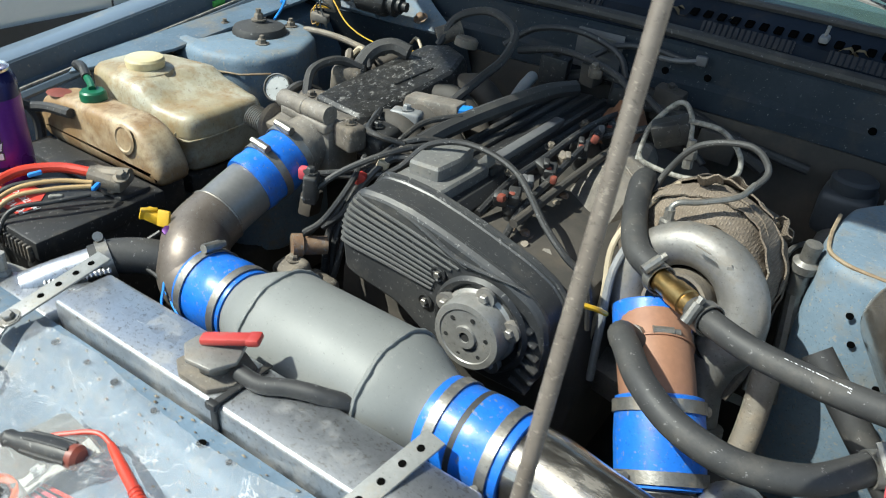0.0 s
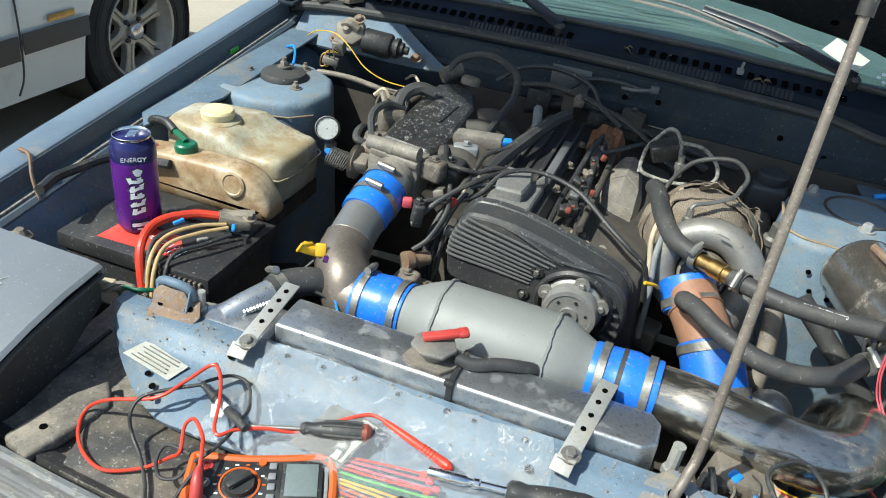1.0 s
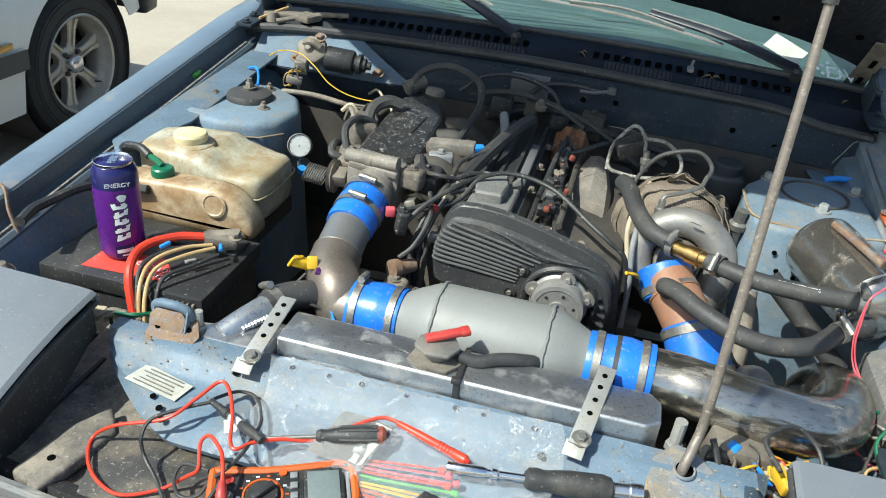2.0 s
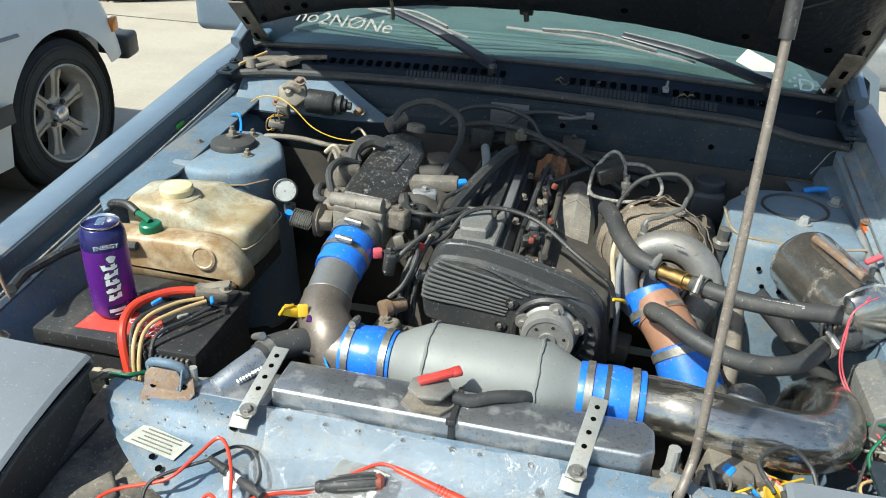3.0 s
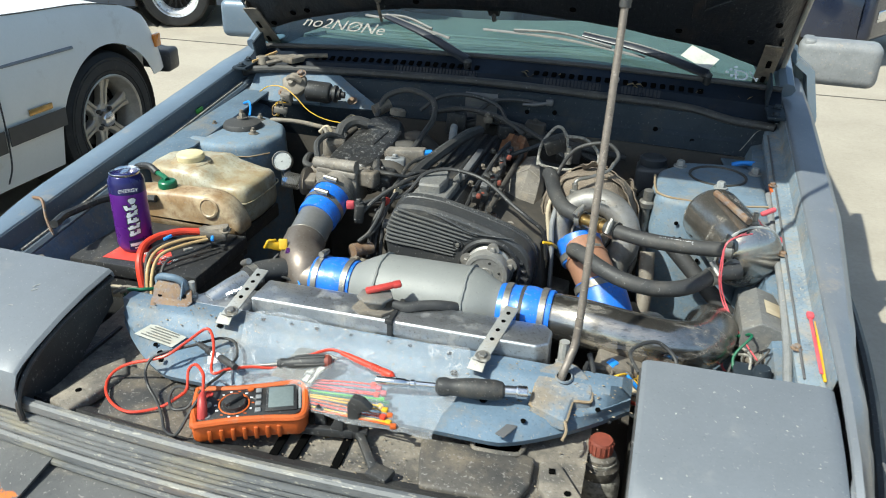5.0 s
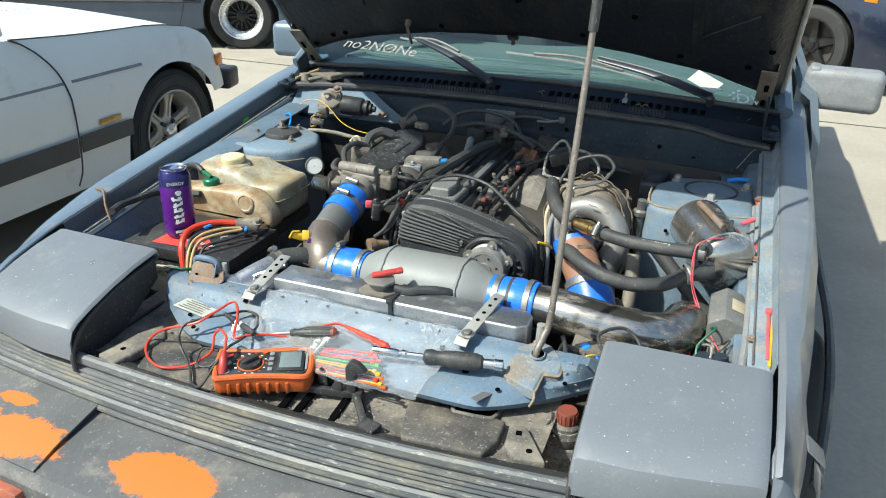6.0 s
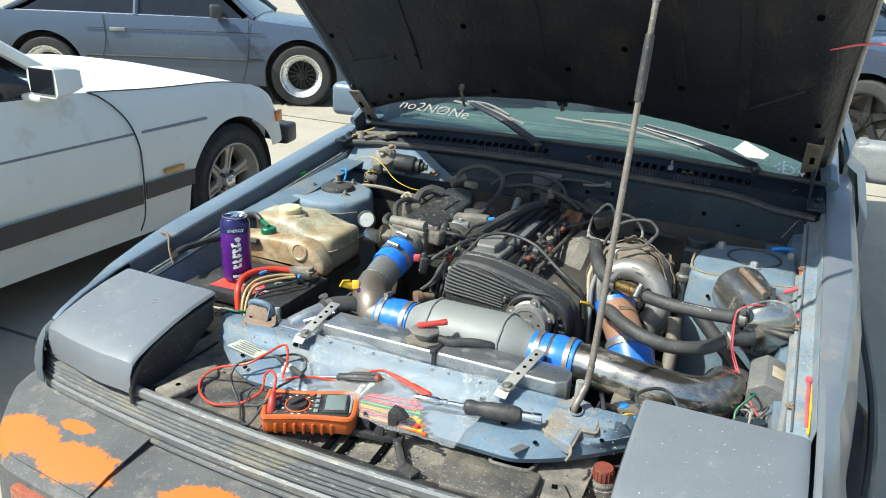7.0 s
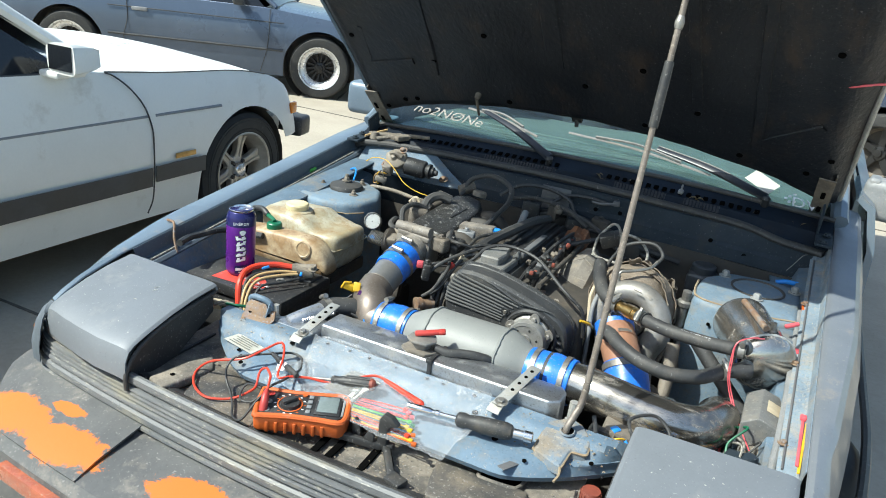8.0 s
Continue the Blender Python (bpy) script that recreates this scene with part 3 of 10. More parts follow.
def fender(s):
    def fn(u, v):
        zt, xo = ZT(u), XO(u)
        if s > 0:
            xo -= 0.028 * min(1, max(0.3, (u + 0.06) / 0.16))
        f = min(1, max(0, (0.02 - u) / 0.17))     # the shoulder rounds off towards the nose
        prof = [(xo - 0.03, 0.24), (xo - 0.005, 0.36), (xo, 0.50), (xo - 0.004, 0.58), (xo - 0.014 + 0.010 * f, zt - 0.085 - 0.010 * f), (xo - 0.034 + 0.018 * f, zt - 0.040 - 0.008 * f), (min(0.783, xo - 0.036) + 0.002 * f, zt - 0.016 - 0.012 * f), (min(0.768, xo - 0.047) - 0.001 * f, zt - 0.005 - 0.005 * f), (0.714, zt), (0.7055, zt - 0.003), (0.7035, zt - 0.006)]
        x, z = prof[v]
        if x < 0.7 and u < 0.05:
            x = max(x, 0.700)
        if v <= 3:
            d = (0.33 ** 2 - (u - 0.42) ** 2)
            if d > 0:
                z = max(z, 0.27 + math.sqrt(d) * (1 if v < 3 else 1.0) + 0.01 * v)
        return V((s * x, u, min(z, zt - 0.11 - 0.02 * (3 - v)) if v <= 3 else z))
    ys = lin(-0.172, 1.22, 60)
    f = part("fender", sheet(fn, ys, range(11), 0.002), BODY if s < 0 else FEND, car, "blue-grey front fender")

    def inner(u, v):
        zt = ZT(u)
        x, z = [(0.7030, zt - 0.006), (0.7015, zt - 0.014), (0.699, zt - 0.038), (0.694, zt - 0.043), (0.676, zt - 0.045), (0.671, zt - 0.050), (0.670, zt - 0.075)][v]
        return V((s * x, u, z))
    # shade painted into the left flange, sunlight into the right
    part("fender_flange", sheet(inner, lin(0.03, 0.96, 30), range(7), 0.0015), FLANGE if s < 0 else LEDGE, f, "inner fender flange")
    return f


fender(-1)
fr = fender(1)


def rail_seal(s):
    pts = [(s * 0.683, y, ZT(y) - 0.041) for y in lin(0.06, 0.90, 8)]
    part("gutter_seal", tube(pts, 0.0028, 6), WHITEW if s < 0 else FWALL, car, "pale bead along the fender gutter")


rail_seal(-1)


def apron(s):
    """Inner wing from the gutter down to the bay floor, with the sloping shelf."""
    def fn(u, v):
        zt = ZT(u) - 0.05
        if s < 0:
            prof = [(0.690, zt), (0.668, zt - 0.004), (0.640, zt - 0.028 if u > 0.42 else zt - 0.07), (0.60, zt - 0.036 if u > 0.42 else zt - 0.11), (0.585, zt - 0.06 if u > 0.42 else zt - 0.2), (0.575, 0.45), (0.52, 0.28)]
        else:
            prof = [(0.690, zt), (0.672, zt - 0.004), (0.668, zt - 0.03), (0.645, zt - 0.036), (0.63, zt - 0.08), (0.615, 0.45), (0.53, 0.28)]
        x, z = prof[v]
        return V((s * x, u, z))
    part("inner_wing", sheet(fn, lin(-0.02, 0.95, 24), range(7), 0.002), BODYIN, car, "blue painted inner wing with dust")


apron(-1), apron(1)
# ledge of the inner wing, sunlight put into its colour, with bolts and holes
led = part("wing_ledge", sheet(lambda u, v: V((v, u, ZT(u) - 0.046 - (0.004 if v < 0.67 else 0))), lin(0.05, 0.92, 12), (0.664, 0.672, 0.690), 0.002), LEDGE, car, "chalky blue wing ledge, sunlit paleness in its colour")
part("wing_seal", tube([(0.672, y, ZT(y) - 0.043) for y in lin(0.07, 0.90, 10)], 0.0020, 8), TAPE, led, "grey rubber seal strip")
part("sealer_bead", tube([(0.688, y, ZT(y) - 0.0445 + 0.0008 * math.sin(90 * y)) for y in lin(0.06, 0.90, 40)], 0.0018, 6, 2), SAND, led, "tan seam sealer")
for y in (0.14, 0.40, 0.66):
    part("bolt", bolt((0.668, y, ZT(y) - 0.045), (0, 0, 1), 0.006, 0.005), RUST, led)


def tower(s):
    c = V((s * 0.56, 0.675, 0))
    zt = 0.769 if s < 0 else 0.757
    sq = 1.0
    rt = 0.118 if s < 0 else 0.116
    if s > 0:
        top = [(0.428, 0.64), (0.438, 0.578), (0.49, 0.553), (0.60, 0.556), (0.662, 0.575), (0.665, 0.80), (0.60, 0.835), (0.49, 0.815), (0.440, 0.74)]
        bm = prism(top, Matrix.Translation((0, 0, 0.40)), zt - 0.40, 0.014, 4)
        for v in bm.verts:
            k = 1 + 0.10 * (zt - 0.02 - v.co.z) / 0.3 if v.co.z < zt - 0.02 else 1
            v.co.x, v.co.y = 0.56 + (v.co.x - 0.56) * k, 0.68 + (v.co.y - 0.68) * k
        t = part("strut_tower", bm, TOWERP, car, "blue painted boxy strut tower, chalky and holed")
    else:
        top = [(-0.545, 0.530), (-0.640, 0.545), (-0.668, 0.610), (-0.668, 0.715), (-0.622, 0.772), (-0.545, 0.780), (-0.476, 0.735), (-0.440, 0.660), (-0.448, 0.590), (-0.480, 0.552)][::-1]
        bm = prism(top, Matrix.Translation((0, 0, 0.40)), zt - 0.40, 0.016, 4)
        for v in bm.verts:
            k = 1 + 0.16 * (zt - 0.02 - v.co.z) / 0.3 if v.co.z < zt - 0.02 else 1
            v.co.x, v.co.y = -0.55 + (v.co.x + 0.55) * k, 0.66 + (v.co.y - 0.66) * k
        t = part("strut_tower", bm, TOWERP, car, "blue painted strut tower with rounded edges")
        part("sealer_bead", tube([V((-0.664, 0.585, zt - 0.028)), V((-0.641, 0.5435, zt - 0.028)), V((-0.545, 0.5285, zt - 0.028)), V((-0.478, 0.5505, zt - 0.028)), V((-0.446, 0.590, zt - 0.028))], 0.0018, 6, 1), SEALER, t, "tan seam sealer")
    if s < 0:
        part("strut_mount", lathe([(0, zt + 0.024), (0.010, zt + 0.024), (0.013, zt + 0.019), (0.024, zt + 0.017), (0.034, zt + 0.015), (0.044, zt + 0.012), (0.047, zt + 0.007), (0.048, zt), (0.048, zt - 0.004)], c, seg=32), RUBBER, t, "black rubber strut mount")
        part("mount_nut", merge(bolt(c + V((0, 0, zt + 0.022)), (0, 0, 1), 0.0085, 0.010), lathe([(0.005, 0), (0.005, 0.012), (0, 0.012)], c + V((0, 0, zt + 0.030)), seg=10)), GRIME, t)
        for a in (200, 320, 80):
            p = c + V((0.068 * math.cos(radians(a)), 0.068 * math.sin(radians(a)), zt))
            part("stud_nut", merge(bolt(p, (0, 0, 1), 0.0075, 0.008), lathe([(0.0038, 0), (0.0038, 0.015), (0, 0.015)], p, seg=10)), GRIME, t, "dirty stud and nut")
    else:
        part("strut_mount", lathe([(0, zt - 0.010), (0.052, zt - 0.008), (0.058, zt + 0.003), (0.062, zt + 0.003), (0.062, zt - 0.004)], c + V((0.005, 0.06, 0)), seg=32), DARK, t, "dark open strut hole")
        for dx, dy in ((0.008, -0.012), (-0.075, 0.10), (0.085, 0.10)):
            part("stud_nut", bolt(c + V((dx, dy, zt)), (0, 0, 1), 0.009, 0.012), ZINC, t, "dull strut nut")
        for dx, dz in ((-0.022, -0.078), (-0.002, -0.085), (0.030, -0.060), (-0.03, -0.045), (0.005, -0.12), (0.045, -0.09)):
            ang = math.atan2(dx, 0.115)
            r = rt * (1.06 + (abs(dz) - 0.05) * 1.8)
            p = V((0.53 + dx * 1.5, 0.5515 - 0.125 * 0.10 * (abs(dz) - 0.02) / 0.3 - 0.0008, zt + dz))
            part("drain_hole", lathe([(0, 0), (0.0042, 0.0), (0.0042, 0.0012), (0, 0.0012)], p, (0, -1, 0.04), 12), VOID, t, "small dark hole")
        sm = [V((0.434, 0.70, zt)), V((0.436, 0.63, zt)), V((0.448, 0.588, zt)), V((0.500, 0.566, zt)), V((0.60, 0.567, zt)), V((0.655, 0.585, zt))]
        part("sealer_bead", tube([p_ + V((0.0015 * math.sin(40 * p_.x), 0.002 * math.sin(55 * p_.x + 9 * p_.y), 0)) for p_ in spline(sm, 8)], 0.0026, 6, 1), SEALER, t, "cracked tan seam sealer")
    return t


tower(-1), tower(1)
# seam sealer and flat shelf ahead of the left tower
part("shelf", prism([(-0.69, 0.40), (-0.655, 0.36), (-0.60, 0.52), (-0.60, 0.90), (-0.69, 0.90)], Matrix.Translation((0, 0, 0.708)) @ pose(0, 0, 0, 5.5, 0, 0), 0.006, 0.002), BODYIN, car, "flat blue shelf beside the tower")
part("tower_brace", prism([(0.60, 0.50), (0.66, 0.50), (0.66, 0.93), (0.58, 0.93), (0.60, 0.8)], Matrix.Translation((0, 0, 0.735)), 0.006, 0.002), BODYIN, car)


# firewall, cowl, windscreen
def fw(u, v):
    bow = 0.035 * (1 - (u / 0.69) ** 2)
    prof = [(0.93, 0.25), (0.93, 0.55), (0.928, 0.70), (0.932, 0.775), (0.940, 0.785), (0.945, 0.83), (0.955, 0.838)]
    y, z = prof[v]
    return V((u, y + bow * 0.3, z + bow * 0.3))


def cornerfn(u, v):
    # the slanted right end is shaped to imitate the bonnet's shadow edge
    x = -0.66 + u * (0.39 - 0.15 * v)
    return V((x, 0.872 + 0.085 * v + 0.02 * max(0, (x + 0.42) / 0.16) ** 2 * (1 - v), 0.782 + 0.066 * v))


part("cowl_corner", sheet(cornerfn, lin(0, 1, 14), lin(0, 1, 5), 0.003), BODYIN, car, "sloping blue panel behind the wiper motor, end cut as a shadow edge")
# the wall below and behind takes the blue with bonnet shade mixed in
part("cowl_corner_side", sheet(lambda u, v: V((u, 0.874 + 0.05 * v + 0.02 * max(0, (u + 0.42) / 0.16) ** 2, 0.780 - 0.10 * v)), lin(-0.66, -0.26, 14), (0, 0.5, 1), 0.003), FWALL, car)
wall = part("firewall", sheet(lambda u, v: fw(u, v) if v > 2 else fw(u, 3) + V((0, -0.002, -0.032)), lin(-0.69, 0.69, 28), range(2, 7), 0.003), FWALL, car, "blue steel firewall, dusty, bonnet shade in its colour")
# dark sheet added over the lower firewall to stand for the shade there
part("firewall_pad", sheet(lambda u, v: fw(u, v) + V((0, -0.004 - 0.004 * abs(math.sin(9 * u)), 0.045 if v == 2 else 0)), lin(-0.69, 0.69, 40), range(3), 0.004), DARK, wall, "dark sheet for the shade on the lower firewall")
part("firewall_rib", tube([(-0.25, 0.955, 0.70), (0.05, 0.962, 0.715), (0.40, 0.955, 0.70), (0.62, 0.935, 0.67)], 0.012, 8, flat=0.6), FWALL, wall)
for x, z in ((-0.56, 0.80), (0.10, 0.80), (0.17, 0.805), (0.42, 0.79), (0.33, 0.73), (0.51, 0.77)):
    part("plug_hole", lathe([(0, 0), (0.006, 0), (0.006, 0.0015), (0, 0.0015)], (x, 0.934 + 0.008 * (1 - (x / .69) ** 2), z), (0, -1, 0), 12), VOID, wall)
# plate toned grey, the bonnet's shade put into its colour
part("data_plate", obox((-0.02, 0.939, 0.805), (0.085, 0.002, 0.066), (-4, 0, 0), 0.001), TAPE, wall, "pale stamped data plate")
for k in range(5):
    part("print_bar", obox((-0.02, 0.9365, 0.828 - 0.011 * k), (0.06 - 0.008 * (k % 2), 0.001, 0.003), (-4, 0, 0), 0), INK, wall)
seal = [(-0.70, 0.945, 0.830), (-0.66, 0.93, 0.846), (-0.55, 0.948, 0.853), (-0.30, 0.962, 0.858), (0, 0.966, 0.860), (0.30, 0.962, 0.852), (0.48, 0.958, 0.845), (0.58, 0.950, 0.828), (0.65, 0.945, 0.822), (0.69, 0.93, 0.822)]
part("cowl_seal", tube(seal, 0.0105, 10), RUBBER, car, "black rubber cowl seal")


def cowlfn(u, v):
    bow = 1 - (u / 0.70) ** 2
    prof = [(0.945, 0.832), (0.962, 0.846), (0.972, 0.862), (1.000, 0.872), (1.020, 0.884), (1.040, 0.892)]
    y, z = prof[v]
    return V((u, y + 0.015 * bow, z + 0.016 * bow))


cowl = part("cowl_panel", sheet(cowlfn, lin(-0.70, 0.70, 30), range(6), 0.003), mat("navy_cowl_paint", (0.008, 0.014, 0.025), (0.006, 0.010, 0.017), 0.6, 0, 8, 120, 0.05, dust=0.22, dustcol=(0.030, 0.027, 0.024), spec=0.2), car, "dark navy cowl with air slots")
rnd = random.Random(3)
for k in range(46):
    x = -0.50 + k * 0.0225
    if abs(x - 0.03) < 0.06:
        continue
    p = cowlfn(x, 3)
    part("air_slot", obox(p + V((0, -0.012, -0.001)), (0.013, 0.020, 0.0042), (18, 0, 0), 0.002, 1), VOID, cowl)
for k in range(14):
    x = rnd.uniform(-0.1, 0.62)
    p = cowlfn(x, 2) + V((0, rnd.uniform(0, 0.04), 0.006))
    solo("dry_leaf", sheet(lambda u, v: p + V((u * 0.018, v * 0.009 * (1 - u * u), 0.006 * math.sin(3 * u + k))), lin(-1, 1, 5), (-1, 0, 1)), mat("dry_leaf", (0.20, 0.14, 0.06), (0.14, 0.10, 0.05), 0.8) if k == 0 else MATS["dry_leaf"], "curled brown dry leaf lying on the cowl", "leaf", p, "leaves on the cowl") if k < 8 else None


for xa, xb in ((-0.27, -0.045), (0.13, 0.275), (0.325, 0.42)):   # louvred intake below the slots
    lv = part("cowl_grille", sheet(lambda u, v: cowlfn(u, 1 + v) + V((0, -0.002, 0.003)), lin(xa, xb, 6), (0, 1), 0.001), WIPER, cowl, "dark intake grille")
    for k in range(int((xb - xa) / 0.009)):
        x = xa + 0.004 + 0.009 * k
        p, q = cowlfn(x, 1), cowlfn(x + 0.003, 2)
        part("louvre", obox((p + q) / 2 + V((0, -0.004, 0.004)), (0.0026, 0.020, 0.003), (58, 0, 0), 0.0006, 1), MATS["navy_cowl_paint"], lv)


def glassfn(u, v):
    bow = 1 - (u / 0.74) ** 2
    return V((u * (1 - 0.14 * v), 1.028 + 0.015 * bow * (1 - v) + 0.82 * v + 0.01 * bow, 0.888 + 0.018 * bow + 0.43 * v + 0.02 * math.sin(math.pi * v)))


ws = part("windscreen", sheet(glassfn, lin(-0.70, 0.70, 16), lin(0, 1, 8), 0.004), WINDSHIELD, car, "greenish windscreen with lettering stickers", sharp=60)
ws.visible_shadow = False
part("windscreen_trim", tube([glassfn(u, 0.0) + V((0, -0.006, 0.002)) for u in lin(-0.70, 0.70, 12)], 0.007, 8), RUBBER, car)
for s in (-1, 1):
    part("windscreen_pillar", tube([glassfn(s * 0.71, v) for v in lin(0, 1, 5)], 0.022, 8), BODY, car)


def onglass(u, v, h=0.005):
    p = glassfn(u, v)
    du = (glassfn(u + 0.01, v) - p).normalized()
    dv = (glassfn(u, v + 0.01) - p).normalized()
    n = du.cross(dv).normalized()
    m = Matrix((du, dv, n)).transposed().to_4x4()
    m.translation = p + n * h
    return m


part("sticker", sheet(lambda u, v: onglass(0.461 + 0.067 * u + 0.029 * v, 0.074 - 0.044 * u + 0.046 * v).translation, lin(0, 1, 4), lin(0, 1, 4)), PAPER, ws, "pale square sticker")
words("DV", 0.050, onglass(0.622, 0.026), WHITE, ws, "sticker_lettering")
for k, (du, dv) in enumerate(((0, 0.0), (-0.012, 0.012), (-0.012, -0.004), (-0.022, 0.004), (0.0, 0.02))):
    part("sticker_dot", lathe([(0, 0), (0.0045, 0), (0.0045, 0.0004), (0, 0.0004)], onglass(0.596 + du, 0.028 + dv * 1.4).translation, onglass(0.64, 0.05).to_3x3().col[2], 10), WHITE, ws)
words("no2NØNe", 0.058, onglass(-0.470, 0.088) @ pose(0, 0, 0, 0, 0, -7), WHITEW, ws, "sticker_lettering")
for a, b, c0, c1 in (((-0.075, 1.000, 0.905), (-0.351, 1.143, 0.976), (-0.42, 1.165, 0.972), (-0.150, 1.088, 0.940)),
                     ((0.525, 1.025, 0.915), (0.204, 1.128, 0.968), (-0.068, 1.136, 0.962), (0.370, 1.078, 0.932))):
    a, b, c0, c1 = V(a), V(b), V(c0), V(c1)
    arm = part("wiper_arm", tube([a, a.lerp(b, 0.5) + V((0, 0, 0.008)), b], [0.0135, 0.0110, 0.008], 8, flat=0.5), WIPER, car, "black wiper arm")
    part("arm_edge", tube([a.lerp(b, 0.12) + V((0.004, 0.006, 0.010)), a.lerp(b, 0.5) + V((0.003, 0.005, 0.017)), b + V((0.002, 0.003, 0.007))], [0.002, 0.0024, 0.002], 6), RELAY, arm, "worn pale arm edge")
    part("wiper_blade", merge(tube([c0, c0.lerp(c1, 0.5) + V((0, 0, 0.010)), c1], 0.0042, 6, flat=0.5), tube([c0.lerp(c1, .2) + V((0, 0, .012)), c0.lerp(c1, .5) + V((0, 0, .024)), c0.lerp(c1, .8) + V((0, 0, .012))], 0.004, 6)), RELAY, arm, "thin weathered wiper blade")
    part("wiper_pivot", lathe([(0.010, -0.04), (0.010, 0), (0.012, 0.006), (0.007, 0.012), (0, 0.013)], a + V((0, 0, -0.008)), (0, -0.3, 1), 16), BLACK, arm)
part("washer_jet", merge(obox((0.31, 0.998, 0.888), (0.014, 0.018, 0.010), (10, 0, 0), 0.003), tube([(0.31, 0.998, 0.89), (0.312, 0.996, 0.908)], 0.003, 6)), GREYP, cowl)
# dash in two sheets: shadow painted on the front, sunlight on the rear
part("dash_top", sheet(lambda u, v: V((u, 1.05 + 0.19 * v, 0.878 + 0.006 * math.sin(9 * u))), lin(-0.66, 0.66, 14), (0, 0.5, 1), 0.02), NAVYD, car, "front of the dash, dark with painted shade")
part("dash_cover", sheet(lambda u, v: V((u, 1.205 - 0.05 * u + 0.012 * math.sin(7 * u) + 0.64 * v + 0.02 * (1 - u * u * 2), 0.885 - 0.01 * v + 0.012 * math.sin(5 * u))), lin(-0.66, 0.66, 14), lin(0, 1, 6), 0.02), DASH, car, "rear of the dash, pale with painted sunlight")
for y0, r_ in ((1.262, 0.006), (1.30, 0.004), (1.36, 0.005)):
    part("dash_crease", tube([(-0.60, y0 + 0.03, 0.892), (-0.30, y0, 0.894), (0.0, y0 - 0.012, 0.897), (0.30, y0 - 0.01, 0.894), (0.55, y0 - 0.02, 0.892)], r_, 6, flat=0.5), DASH, car, "pale crease across the dash")
for s in (-1, 1):
    part("seat_back", box(s * 0.37 - 0.24, s * 0.37 + 0.24, 2.0, 2.16, 0.45, 1.12, 0.05, 4), SEATM, car, "dark cloth seat")
part("cabin_floor", box(-0.74, 0.74, 1.0, 3.6, 0.25, 0.30, 0.01), SEATM, car)
part("roof", sheet(lambda u, v: V((u, 1.85 + 1.35 * v, 1.335 - 0.10 * (u / 0.6) ** 2 - 0.05 * (2 * v - 0.8) ** 2)), lin(-0.60, 0.60, 12), lin(0, 1, 6), 0.02), BODY, car)
part("rear_deck", sheet(lambda u, v: V((u, 3.2 + 1.1 * v, 1.27 - 0.36 * v - 0.08 * (u / 0.6) ** 2)), lin(-0.66, 0.66, 8), lin(0, 1, 5), 0.02), TINT, car, "dark rear hatch glass")


def flank(s):
    def fn(u, v):
        zs = [0.22, 0.40, 0.60, 0.78, 0.90, 0.93]
        xs = [0.80, 0.83, 0.838, 0.83, 0.80, 0.76]
        return V((s * xs[v], u, zs[v]))
    d = part("door", sheet(fn, lin(1.23, 2.45, 12), range(6), 0.02), BODY, car, "blue-grey door")
    part("rear_quarter", sheet(fn, lin(2.46, 4.2, 8), range(6), 0.02), BODY, car)
    part("side_window", sheet(lambda u, v: V((s * (0.76 - 0.16 * v), u, 0.925 + 0.36 * v)), (1.55, 2.0, 2.45, 3.0), (0, 0.5, 1), 0.006), TINT, car)
    part("rub_strip", tube([(s * (XO(y) + 0.006), y, 0.58) for y in lin(-0.05, 2.4, 10)], 0.010, 8), BLACK, car, "black side rubbing strip")
    # mirror
    mr = part("door_mirror", merge(obox((s * 0.868, 1.335, 0.908), (0.205, 0.085, 0.118), (0, 0, -s * 6), 0.024, 4), obox((s * 0.790, 1.345, 0.905), (0.030, 0.080, 0.126), (0, 0, -s * 4), 0.008, 3)), GREYP if s > 0 else BODY, car, "grey door mirror housing")
    part("mirror_glass", obox((s * 0.868, 1.380, 0.908), (0.165, 0.004, 0.09), (0, 0, -s * 6), 0.001), BARE, mr)


flank(-1), flank(1)
for s_ in (-1, 1):
    part("rear_pillar", sheet(lambda u, v: V((s_ * (0.665 + 0.092 * v), u, (1.27 - 0.36 * max(0, u - 3.2) / 1.1 - 0.097) * (1 - v) + 0.925 * v)), lin(3.01, 4.2, 8), (0, 0.5, 1), 0.015), BODY, car)
part("tail_panel", sheet(lambda u, v: V((u, 4.19 + 0.02 * math.sin(math.pi * v), 0.24 + (0.68 - 0.08 * (u / 0.76) ** 2) * v)), lin(-0.785, 0.785, 9), lin(0, 1, 6), 0.02), BODY, car)
part("boot_floor", box(-0.74, 0.74, 3.605, 4.16, 0.25, 0.30, 0.01), SEATM, car)

# bonnet, propped open
TH = radians(41.4)
HU, HN = V((0, -math.cos(TH), math.sin(TH))), V((0, -math.sin(TH), -math.cos(TH)))
HCUT = lambda x: 0.175 * (1 - abs(x / 0.71) ** 2.2)     # the rear edge is scooped for the windscreen


def hoodfn(x, t, h=0.0):
    """x across, t metres from the hinge edge, h towards the bay."""
    k = (x / 0.70) ** 2
    return V((x * 1.012 - 0.006, 1.091, 0.919)) + HU * t - HN * (0.030 * (1 - k) + 0.02 * math.sin(math.pi * min(1, t))) + HN * h


def lining(x, t):
    """How far the inner panel stands proud of the skin's edge."""
    e = min((0.690 - abs(x)) / 0.045, (t - HCUT(x)) / 0.05 + 0.35, 1.0)
    e = max(0.0, e)
    return 0.052 * e * e * (3 - 2 * e) * (0.55 + 0.45 * (1 - (x / 0.70) ** 2)) + 0.004


HL = 1.32
xs = lin(-0.695, 0.695, 24)
